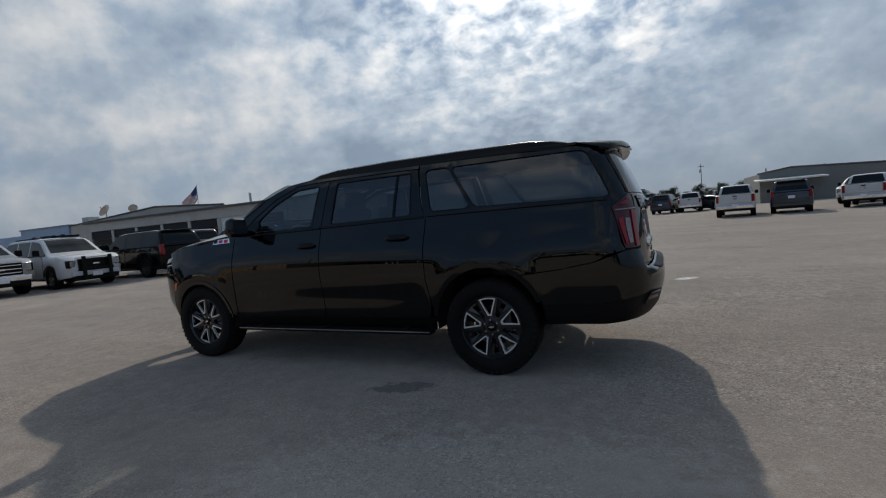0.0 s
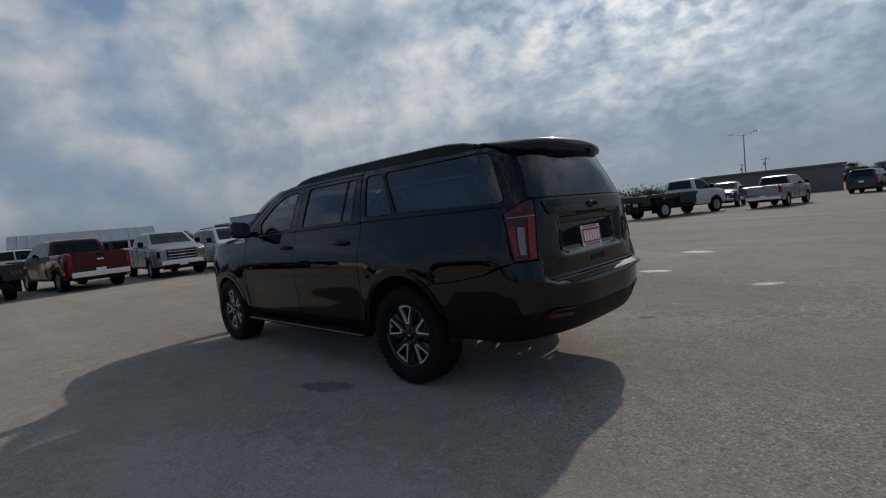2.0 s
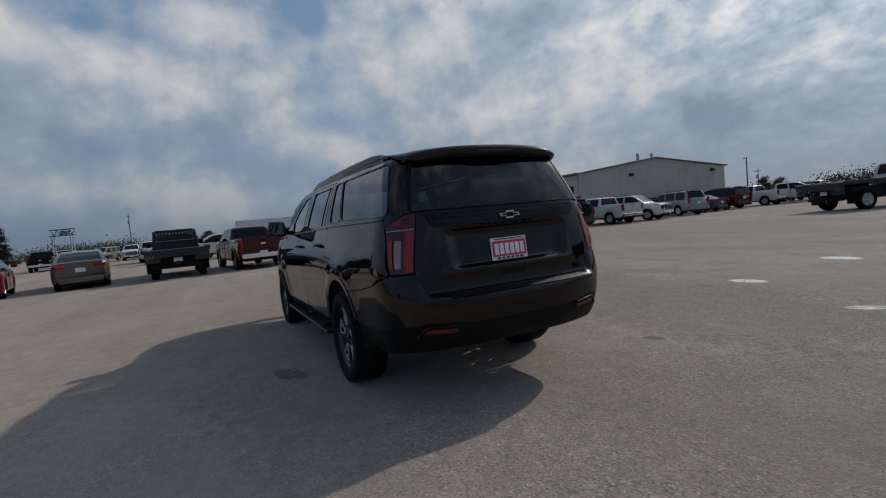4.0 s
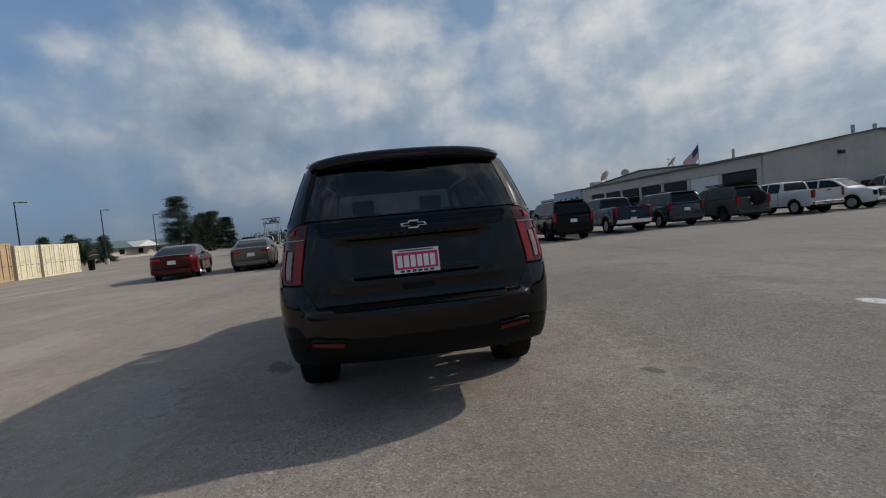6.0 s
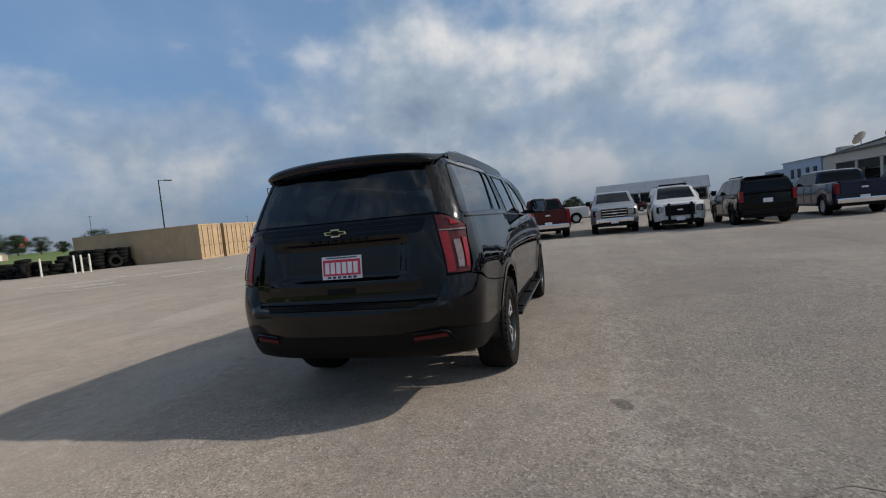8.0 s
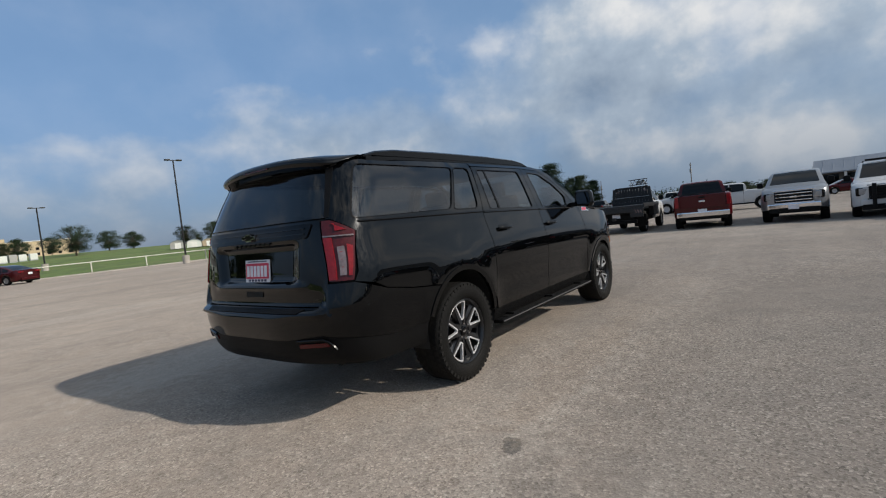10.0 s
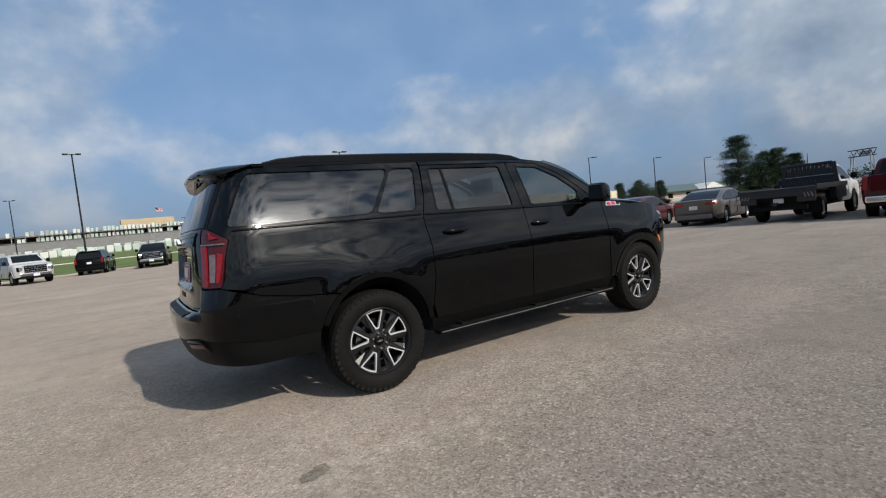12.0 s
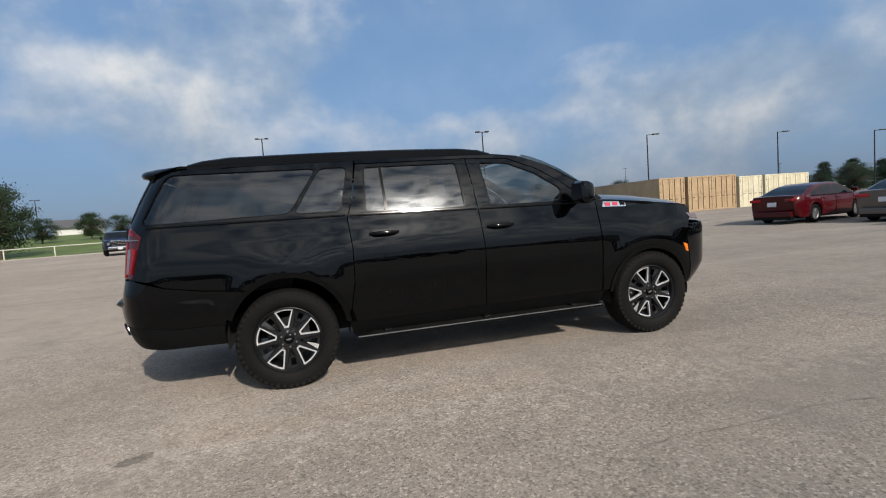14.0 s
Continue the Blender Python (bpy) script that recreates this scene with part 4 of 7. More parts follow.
    def bonnet(x, y):
        zc = float(np.interp(x, [2.9, 3.11, 3.51, 3.93, 4.14, 4.25, 4.34], [1.385, 1.385, 1.35, 1.285, 1.225, 1.17, 1.10]))
        k = min(1.0, abs(y) / 0.93)
        bulge = 0.018 * smooth01(0.30, 0.42, abs(y)) * (1 - smooth01(0.55, 0.75, abs(y)))
        ze = float(np.interp(x, [2.79, 3.05, 3.40, 3.80, 3.96, 4.2], [1.342, 1.328, 1.296, 1.238, 1.198, 1.10]))
        return Vector((x, y, zc + (ze - zc) * k ** 5 + bulge))
    part("bonnet", skin([(2.93, -0.90), (3.4, -0.945), (3.75, -0.905), (3.98, -0.82), (4.14, -0.66), (4.25, -0.35), (4.28, 0), (4.25, 0.35), (4.14, 0.66), (3.98, 0.82), (3.75, 0.905), (3.4, 0.945), (2.93, 0.90), (3.08, 0.45), (3.12, 0), (3.08, -0.45)], bonnet, step=0.09, flange=0.02), "black_paint", suv)
    # front bumper and grille
    qf = [q_at(3.89, 0.48), q_at(3.88, 0.80), q_at(3.86, 0.92), q_at(3.91, 1.04)]
    mid = 5.016 - S_MID
    qm = mid
    right = [(qf[0], 0.48), (qf[1], 0.80), (qf[2], 0.92), (qf[3], 1.04)]
    mid_l = [(qm, 1.06), (qm, 0.42)]
    for side in (1, -1):
        part("front_bumper", skin([(q * side, z) for q, z in right + mid_l + [(q_at(4.0, 0.42), 0.42)]], hull, flange=0.02), "black_paint", suv)
    # ----- tail -----
    def tl(pts):
        return [(q_tail(y, z), z) for y, z in pts]
    gate_lower = [(0.712, 0.845), (0.787, 0.985), (0.787, 1.40), (-0.787, 1.40), (-0.787, 0.985), (-0.712, 0.845)]
    def gate_face(q, z):
        p = hull(q, z)
        k = (1 - smooth01(0.40, 0.52, abs(p.y) - 0.10 * (z - 1.0))) * smooth01(0.975, 1.03, z) * (1 - smooth01(1.235, 1.28, z))
        ledge = 0.016 * math.exp(-((z - 0.972) / 0.02) ** 2) * (1 - smooth01(0.48, 0.60, abs(p.y)))
        return p + Vector((0.040 * k - ledge, 0, 0))
    gate = part("tailgate", skin(gate_lower, gate_face, step=0.017, flange=0.02), "black_paint", suv)
    # upper garnish with its fine lines and emblem
    part("garnish", skin(tl(rounded([(0.62, 1.29), (0.66, 1.385), (-0.66, 1.385), (-0.62, 1.29)], 0.03)), hull, flange=0.01, lift=0.010), "gloss_black", gate)
    for z in (1.318, 1.352):
        part("garnish_line", skin(tl([(0.60, z), (0.60, z + 0.006), (-0.60, z + 0.006), (-0.60, z)]), hull, flange=0.006, lift=0.015), "black_paint", gate)
    em = [(-0.078, -0.010), (-0.030, -0.010), (-0.036, -0.026), (0.030, -0.026), (0.036, -0.010), (0.086, -0.010), (0.078, 0.012), (0.030, 0.012), (0.036, 0.028), (-0.030, 0.028), (-0.036, 0.012), (-0.086, 0.012)]
    emi = [(u * 0.86, v * 0.66) for u, v in em]
    bm = bmesh.new()
    add_prism(bm, [(-u, v + 1.333) for u, v in em], -1.226, -1.200, "X")
    e = part("emblem", bm, "chrome", gate, "chrome emblem with dark middle")
    bm = bmesh.new()
    add_prism(bm, [(-u, v + 1.333) for u, v in emi], -1.2275, -1.205, "X")
    part("emblem_inset", bm, "gloss_black", e)
    for i in range(8):
        part("letter_shape", box((-1.2045, 0.21 - i * 0.06, 1.275), (0.010, 0.038, 0.022), None, 0.004), "gloss_black", gate)
    # plate
    pl = part("plate", box((-1.1800, 0, 1.087), (0.008, 0.312, 0.166), Matrix.Rotation(radians(6), 3, "Y"), 0.003), "white_plate", suv, "white dealer plate with red field and pale bars")
    part("red_field", box((-1.1850, 0, 1.090), (0.004, 0.290, 0.112), Matrix.Rotation(radians(6), 3, "Y")), "plate_red", pl)
    for i in range(6):
        part("pale_bar", box((-1.1875, 0.112 - i * 0.0445, 1.088), (0.003, 0.033, 0.080), Matrix.Rotation(radians(6), 3, "Y")), "white_plate", pl)
    for i in range(6):
        part("dark_bar", box((-1.1915, 0.10 - i * 0.040, 1.0215), (0.003, 0.026, 0.016), Matrix.Rotation(radians(6), 3, "Y")), "plate_ink", pl)
    part("dark_strip", box((-1.1775, 0, 1.159), (0.003, 0.24, 0.008), Matrix.Rotation(radians(6), 3, "Y")), "plate_ink", pl)
    part("gate_handle", skin(tl(rounded([(0.11, 0.905), (0.11, 0.945), (-0.11, 0.945), (-0.11, 0.905)], 0.012)), hull, flange=0.01, lift=0.004), "black_plastic", gate)
    # rear glass, its black border and wiper cover
    glass_o = [(0.752, 1.412), (0.645, 1.775), (-0.645, 1.775), (-0.752, 1.412)]
    rg = part("rear_window", skin(tl(rounded(glass_o, 0.03)), hull, flange=0.01), "rear_tint", suv, "dark tinted rear window")
    for side in (1, -1):
        part("pillar_trim", skin([(q * side, z) for q, z in [(q_tail(0.752, 1.415), 1.415), (q_tail(0.645, 1.79), 1.79), (0.8216, 1.79), (0.8216, 1.415)]], hull, step=0.04, flange=0.012, lift=0.004), "black_plastic", suv)
    part("glass_seal", skin(tl([(0.755, 1.388), (0.752, 1.422), (-0.752, 1.422), (-0.755, 1.388)]), hull, step=0.03, flange=0, lift=-0.010), "gloss_black", gate)
    # spoiler: a curved wing over the glass
    sb = bmesh.new()
    n = 40
    rings = []
    for i in range(n + 1):
        u = math.sin(math.pi / 2 * (-1 + 2 * i / n))
        y = 0.71 * u
        k = 1 - abs(u) ** 2.4
        f = math.sqrt(max(0.0, 1 - abs(u) ** 14))
        xe = -1.005 - 0.095 * k + 0.055 * (1 - f)
        zm = 1.800 + 0.028 * k - 0.020 * abs(u) ** 4
        up, dn = 0.030 * f, 0.036 * f
        rings.append([sb.verts.new(p) for p in (
            tuple(roof_surface(-0.72, y) + Vector((0, 0, 0.003 * f))), (-0.90, y * 0.985, zm + 0.012 + 1.35 * up), (xe + 0.03, y * 0.96, zm + 0.004 + up), (xe + 0.006, y * 0.955, zm + 0.55 * up), (xe, y * 0.95, zm),
            (xe + 0.012, y * 0.95, zm - 0.8 * dn), (xe + 0.05, y * 0.95, zm - 1.1 * dn), (-0.955, y * 0.94, zm - 1.4 * dn - 0.006))])
    for a, b in zip(rings, rings[1:]):
        for j in range(7):
            sb.faces.new((a[j], b[j], b[j + 1], a[j + 1]))
    sb.faces.new(rings[0])
    sb.faces.new(rings[-1][::-1])
    bmesh.ops.recalc_face_normals(sb, faces=sb.faces)
    spo = part("spoiler", sb, "black_paint", suv, "black roof spoiler", 50)
    part("brake_light", box((-1.092, 0, 1.816), (0.026, 0.30, 0.010)), "lamp_dark_red", spo, "slim red high brake light")
    # rear bumper with its ledge, lower moulding, reflectors and step notch
    upper = [(q_at(-0.372, 0.742), 0.742), (q_at(-0.30, 0.830), 0.830), (q_at(-0.60, 0.862), 0.862), (q_at(-0.85, 0.907), 0.907), (q_at(-1.078, 0.985), 0.985), (0.7886, 0.985), (q_tail(0.712 * half_width(0.845), 0.845), 0.838)]
    bl = [(q_at(-0.80, 0.585), 0.585), (q_tail(0.72, 0.66), 0.66), (q_tail(0.42, 0.625), 0.625)]
    outline = [(q_at(-0.46, 0.585), 0.585)] + upper + [(-q, z) for q, z in upper[::-1]] + [(-q_at(-0.46, 0.585), 0.585)] + [(-q, z) for q, z in bl] + [(q, z) for q, z in bl[::-1]]
    bump = part("rear_bumper", skin(outline, hull, step=0.022, flange=0.03), "black_paint", suv)
    bot = [(q_at(-0.46, 0.425), 0.425), (q_at(-0.9, 0.43), 0.43), (q_tail(0.80, 0.445), 0.445), (q_tail(0.45, 0.445), 0.445)]
    outline = [(q_at(-0.46, 0.581), 0.581)] + [(q, z - 0.004) for q, z in bl] + [(-q, z - 0.004) for q, z in bl[::-1]] + [(-q_at(-0.46, 0.581), 0.581)] + [(-q, z) for q, z in bot] + bot[::-1]
    part("lower_moulding", skin(outline, hull, step=0.03, flange=0.03, lift=-0.006), "black_plastic", bump)
    for side in (1, -1):
        ro = [(q_tail(0.53, 0.575) * side, 0.572), (q_tail(0.53, 0.6) * side, 0.600), (q_tail(0.745, 0.6) * side, 0.612), (q_tail(0.755, 0.6) * side, 0.585)]
        part("reflector", skin(ro, hull, step=0.04, flange=0.01, lift=0.004), "reflector_red", bump, "red reflector")
        tm = bmesh.new()
        line = [(0.54, 0.619), (0.64, 0.625), (0.745, 0.630), (0.785, 0.615), (0.810, 0.588), (0.828, 0.560)]
        add_pipe(tm, [hull(q * side, z) + Vector((-0.004, side * 0.003, 0)) for q, z in line], 0.009, 6)
        part("corner_trim", tm, "gloss_black", bump, smooth=40)
    part("bumper_step", skin(tl([(0.56, 0.808), (0.60, 0.830), (-0.60, 0.830), (-0.56, 0.808)]), hull, step=0.02, flange=0.004, lift=0.005), "black_plastic", bump)
    part("hitch_cover", box((-1.195, 0, 0.505), (0.04, 0.30, 0.07), None, 0.012), "black_plastic", bump)
    part("exhaust_pipe", tube((-1.02, -0.60, 0.43), (-0.5, -0.60, 0.46), 0.040, 0.040, 14), "underbody", suv)
    # ----- underneath and inside -----
    bm = bmesh.new()
    add_box(bm, (1.60, 0, 0.44), (4.5, 1.15, 0.18))
    add_box(bm, (1.7, 0, 0.52), (2.1, 1.80, 0.16))
    add_box(bm, (-0.78, 0, 0.60), (0.60, 1.30, 0.16))
    add_box(bm, (3.4, 0, 0.95), (1.1, 1.10, 0.5))
    add_box(bm, (0.9, 0, 0.69), (4.0, 1.10, 0.2))
    add_box(bm, (0, 0, 0.40), (0.16, 1.5, 0.14))
    add_box(bm, (3.407, 0, 0.40), (0.14, 1.5, 0.12))
    bm.to_mesh(shell.data)
    bm.free()
    inner_sides = bmesh.new()
    for side in (1, -1):
        add_box(inner_sides, (1.72, side * 0.875, 0.92), (2.3, 0.05, 0.82))
        add_box(inner_sides, (-0.20, side * 0.80, 1.14), (1.25, 0.05, 0.44))
    add_box(inner_sides, (-1.10, 0, 1.10), (0.03, 1.40, 0.52))
    part("inner_trim", inner_sides, "interior", shell)
    for x, zs_ in ((1.78, 1.0), (0.62, 1.0), (-0.42, 0.98)):
        for y in (-0.42, 0.42):
            bm = bmesh.new()
            add_box(bm, (x + 0.22, y, zs_ - 0.12), (0.52, 0.52, 0.16), None, 0.05)
            if x > 1:
                add_box(bm, (x - 0.08, y, zs_ + 0.22), (0.16, 0.50, 0.62), Matrix.Rotation(radians(-12), 3, "Y"), 0.05)
                add_box(bm, (x - 0.17, y, zs_ + 0.60), (0.10, 0.27, 0.17), Matrix.Rotation(radians(-8), 3, "Y"), 0.035)
            else:
                add_box(bm, (x - 0.04, y, zs_ + 0.08), (0.16, 0.50, 0.40), Matrix.Rotation(radians(-12), 3, "Y"), 0.05)
            part("seat", bm, "interior", suv, smooth=40)
    bm = box((2.62, 0, 1.22), (0.45, 1.62, 0.28), None, 0.06)
    part("dashboard", bm, "interior", suv, smooth=40)
    bm = bmesh.new()
    pts = [Vector((2.33 + 0.10 * math.sin(a), 0.42 + 0.19 * math.cos(a), 1.22 + 0.17 * math.sin(a))) for a in [i * math.pi / 12 for i in range(25)]]
    add_pipe(bm, pts, 0.016)
    add_tube(bm, (2.36, 0.42, 1.22), (2.6, 0.42, 1.16), 0.04)
    part("steering_wheel", bm, "interior", suv, smooth=40)
    part("headliner", box((0.62, 0, 1.80), (2.9, 1.30, 0.02)), "interior", shell)
    # wheels
    for side in (1, -1):
        w0 = build_wheel(side)
        for x in (0.0, 3.407):
            w = w0 if x == 0.0 else copy_thing(w0, Matrix())
            w.name = "wheel"
            w.parent = suv
            turn = Matrix.Rotation(radians(0 if side > 0 else 180), 4, "Z") @ Matrix.Rotation(radians(18 if x else 5), 4, "Y")
            w.matrix_basis = Matrix.Translation((x, side * 0.862, 0.402)) @ turn
    return suv


build_suv()

# ---- ground ----
M["grass"] = material("field_grass", (0.105, 0.150, 0.030), 0.9, spread=0.4, scale=0.35, fine=9.0, bump=0.6, bump_scale=14, dirt=(0.17, 0.17, 0.06))
M["kerb"] = material("kerb_concrete", (0.36, 0.33, 0.29), 0.9, spread=0.2, scale=1.5, bump=0.3)
M["line_paint"] = material("worn_line_paint", (0.66, 0.63, 0.59), 0.8, spread=0.3, scale=3.0, fine=60, dirt=(0.40, 0.36, 0.32))
M["crack"] = material("crack_filler", (0.185, 0.16, 0.138), 0.9, spread=0.4, scale=8)

bm = bmesh.new()
bmesh.ops.create_grid(bm, x_segments=2, y_segments=2, size=1500)
tagged(part("ground", bm, "lot"), "pale worn concrete lot with fine stones, stains and painted puddle glare", "ground", kind="structure")


def sheet(name, outline, z, mat, label, category, kind="structure", step=6.0):
    bm = bmesh.new()
    f = bm.faces.new([bm.verts.new((x, y, z)) for x, y in outline])
    if f.normal.z < 0 or f.calc_area() and sum((a[0] * b[1] - b[0] * a[1]) for a, b in zip(outline, outline[1:] + outline[:1])) < 0:
        f.normal_flip()
    return tagged(part(name, bm, mat), label, category, kind=kind)


field = [(-400, 46.5), (-12, 47.6), (8, 48.2), (21.5, 44.6), (26, 44.5), (60, 62), (140, 78), (500, 120), (500, 520), (-400, 520)]


def field_z(x, y):
    """The grass climbs away from the lot."""
    d = y - float(np.interp(x, [p[0] for p in field[:8]], [p[1] for p in field[:8]]))
    return float(np.interp(d, [0, 8, 55, 110, 470], [0.06, 0.30, 2.35, 3.4, 5.0])) if d > 0 else 0.0


bm = bmesh.new()
front = []
for a, b in zip(field[:7], field[1:8]):
    front += [(a[0] + (b[0] - a[0]) * i / 6, a[1] + (b[1] - a[1]) * i / 6) for i in range(6)]
front.append(field[7])
prev = None
for x, y in front:
    col = [bm.verts.new((x, y + d, field_z(x, y + d + 1e-4))) for d in (0, 4, 8, 20, 35, 55, 80, 110, 200, 470)]
    if prev:
        for i in range(len(col) - 1):
            bm.faces.new((prev[i], col[i], col[i + 1], prev[i + 1]))
    prev = col
tagged(part("grass_field", bm, "grass", smooth=60), "green mown grass field beyond the lot", "grass", kind="structure")
bm = bmesh.new()
for a, b in zip(field[:7], field[1:7]):
    d = Vector((b[0] - a[0], b[1] - a[1], 0))
    mid = Vector(((a[0] + b[0]) / 2, (a[1] + b[1]) / 2, 0.05))
    add_box(bm, mid, (d.length, 0.22, 0.14), Matrix.Rotation(math.atan2(d.y, d.x), 3, "Z"))
tagged(part("kerb", bm, "kerb"), "weathered concrete kerb along the grass", "kerb", kind="structure")


def crack(pts, width, seed):
    rnd = random.Random(seed)
    line = []
    for a, b in zip(pts, pts[1:]):
        n = max(2, int((Vector(b) - Vector(a)).length / 0.09))
        for i in range(n):
            t = i / n
            line.append(Vector((a[0] + (b[0] - a[0]) * t + rnd.uniform(-0.015, 0.015), a[1] + (b[1] - a[1]) * t + rnd.uniform(-0.015, 0.015), 0.0035)))
    bm = bmesh.new()
    prev = None
    for i, p in enumerate(line):
        d = (line[min(i + 1, len(line) - 1)] - line[max(i - 1, 0)]).normalized()
        s = Vector((-d.y, d.x, 0)) * width * rnd.uniform(0.1, 1.0) ** 2 * 2.2
        cur = (bm.verts.new(p - s), bm.verts.new(p + s))
        if prev:
            bm.faces.new((prev[0], cur[0], cur[1], prev[1]))
        prev = cur
    bmesh.ops.recalc_face_normals(bm, faces=bm.faces)
    return tagged(part("crack", bm, "crack"), "thin dark crack in the concrete", "crack", kind="structure")


CRACKS = [
    [(1.6, -2.86), (2.1, -2.80), (2.6, -2.83), (3.1, -2.80), (3.6, -2.86)],
    [(4.3, -3.9), (5.0, -3.6), (5.9, -3.7)],
    [(-1.9, -2.35), (-1.75, -2.7), (-1.85, -3.0)],
    [(6.2, -2.6), (7.6, -2.2), (9.4, -2.4), (12.0, -1.7)],
    [(-3.0, -6.4), (2.0, -7.2), (8.0, -7.4), (16.0, -8.6)],
    [(5.0, 5.2), (6.6, 5.9), (8.4, 5.7)],
]
for i, c in enumerate(CRACKS):
    crack(c, 0.005, 20 + i)
for i, (x, y, a, l) in enumerate(((9.7, 16.95, -58, 2.4), (10.7, 18.1, -48, 1.6), (11.1, 18.8, -68, 2.0), (13.8, 15.6, -36, 3.0), (16.6, 14.2, -36, 3.2), (12.4, 22.0, -50, 3.4), (15.4, 20.6, -50, 3.4))):
    tagged(part("parking_line", box((x, y, 0.004), (l, 0.10, 0.004), rz(a)), "line_paint"), "worn white parking line on the concrete", "road marking", group="parking lines", kind="structure")

# ---- vehicles on the lot ----
M["headlamp_glass"] = material("headlamp_glass", (0.30, 0.31, 0.33), 0.12, 0.5, 0.3, 25, coat=1.0)
M["car_glass"] = material("dark_car_glass", (0.006, 0.008, 0.010), 0.04, spec=0.22, rvar=0.01)
M["grey_plastic"] = material("grey_bumper_plastic", (0.05, 0.05, 0.052), 0.6)
M["white_paint"] = paint("white_paint", (0.52, 0.52, 0.515))
M["silver_paint"] = paint("silver_paint", (0.27, 0.275, 0.285), 0.6, 0.3)
M["tan_silver"] = paint("warm_silver_paint", (0.14, 0.125, 0.115), 0.6, 0.3)
M["red_paint"] = paint("deep_red_paint", (0.060, 0.0028, 0.005), 0.0)
M["maroon_paint"] = paint("maroon_paint", (0.050, 0.007, 0.008), 0.0)
M["blue_paint"] = paint("dark_blue_paint", (0.012, 0.020, 0.050), 0.4)
M["slate_paint"] = paint("slate_grey_paint", (0.046, 0.053, 0.064), 0.5)
M["matt_grey"] = material("matt_dark_grey", (0.045, 0.044, 0.040), 0.7, spread=0.2)
M["car_black"] = material("black_car_paint", (0.004, 0.004, 0.0045), 0.10, spread=0.05, scale=2.0, fine=180, spec=0.2, rvar=0.03)
M["alloy"] = material("alloy_wheel", (0.45, 0.45, 0.46), 0.35, 0.9)
M["galv"] = material("galvanised_steel", (0.36, 0.38, 0.39), 0.5, 0.7, 0.15)
M["bed_black"] = material("black_steel_bed", (0.010, 0.010, 0.011), 0.5)


def wheel_at(parent, x, y, r, w, rim_mat):
    side = 1 if y > 0 else -1
    bm = add_lathe(bmesh.new(), [(r * 0.62, w * 0.40), (r * 0.70, w * 0.5), (r * 0.92, w * 0.5), (r, w * 0.38), (r, -w * 0.38), (r * 0.92, -w * 0.5), (r * 0.62, -w * 0.5)], 24)
    for v in bm.verts:
        v.co += Vector((x, 0, r))
        v.co.y = v.co.y * side + y
    bmesh.ops.recalc_face_normals(bm, faces=bm.faces)
    t = part("wheel", bm, "rubber", parent, smooth=40)
    bm = bmesh.new()
    add_lathe(bm, [(0.0, w * 0.30), (r * 0.16, w * 0.32), (r * 0.18, w * 0.24), (r * 0.58, w * 0.30), (r * 0.65, w * 0.42)], 20)
    for k in range(6):
        a = 2 * math.pi * k / 6
        add_box(bm, (r * 0.36 * math.cos(a), w * 0.30, r * 0.36 * math.sin(a)), (r * 0.50, w * 0.10, r * 0.13), Matrix.Rotation(-a, 3, "Y"))
    for v in bm.verts:
        v.co += Vector((x, 0, r))
        v.co.y = v.co.y * side + y
    bmesh.ops.recalc_face_normals(bm, faces=bm.faces)
    part("rim", bm, rim_mat, t)


SPEC = {
    # length, wheelbase, half width, wheel radius, sill, bonnet z, belt z, roof z, cabin base rear/front, cabin top rear/front, rear overhang
    "suv": dict(l=5.2, wb=2.98, w=0.99, r=0.39, sill=0.35, hood=1.16, belt=1.22, roof=1.88, cb=(-2.50, 1.30), ct=(-2.20, 0.55), ro=1.12, deck=1.22),
    "pickup": dict(l=5.85, wb=3.70, w=1.00, r=0.41, sill=0.43, hood=1.24, belt=1.28, roof=1.90, cb=(-0.95, 1.75), ct=(-0.75, 0.95), ro=1.16, deck=1.34),
    "sedan": dict(l=4.90, wb=2.83, w=0.92, r=0.335, sill=0.24, hood=0.92, belt=0.98, roof=1.46, cb=(-2.05, 1.42), ct=(-1.05, 0.45), ro=1.12, deck=1.04),
    "chassis": dict(l=5.85, wb=3.90, w=1.00, r=0.41, sill=0.50, hood=1.24, belt=1.28, roof=1.92, cb=(0.35, 1.90), ct=(0.42, 1.10), ro=1.0, deck=1.28),
}


PROFILE = {  # the roofline from the tail to the bonnet: x, z
    "suv": [(-2.52, 1.22), (-2.46, 1.45), (-2.36, 1.70), (-2.24, 1.84), (-1.5, 1.885), (-0.3, 1.88), (0.42, 1.83), (0.66, 1.70), (0.95, 1.48), (1.32, 1.22)],
    "pickup": [(-0.98, 1.28), (-0.95, 1.55), (-0.88, 1.78), (-0.74, 1.87), (0.1, 1.90), (0.70, 1.87), (0.98, 1.78), (1.28, 1.58), (1.78, 1.28)],
    "sedan": [(-2.12, 1.00), (-1.86, 1.09), (-1.50, 1.235), (-1.05, 1.375), (-0.55, 1.445), (0.0, 1.46), (0.42, 1.42), (0.80, 1.28), (1.12, 1.12), (1.46, 0.96)],
    "chassis": [(0.33, 1.28), (0.35, 1.58), (0.40, 1.82), (0.54, 1.90), (0.85, 1.92), (1.08, 1.87), (1.25, 1.77), (1.48, 1.58), (1.92, 1.28)],
}
SIDE = {"suv": ((-2.33, -1.32), (-1.22, -0.26), (-0.16, 1.14)), "pickup": ((-0.80, 0.02), (0.10, 1.56)), "sedan": ((-1.66, -1.12), (-1.04, -0.12), (-0.05, 1.22)), "chassis": ((0.52, 1.68),)}


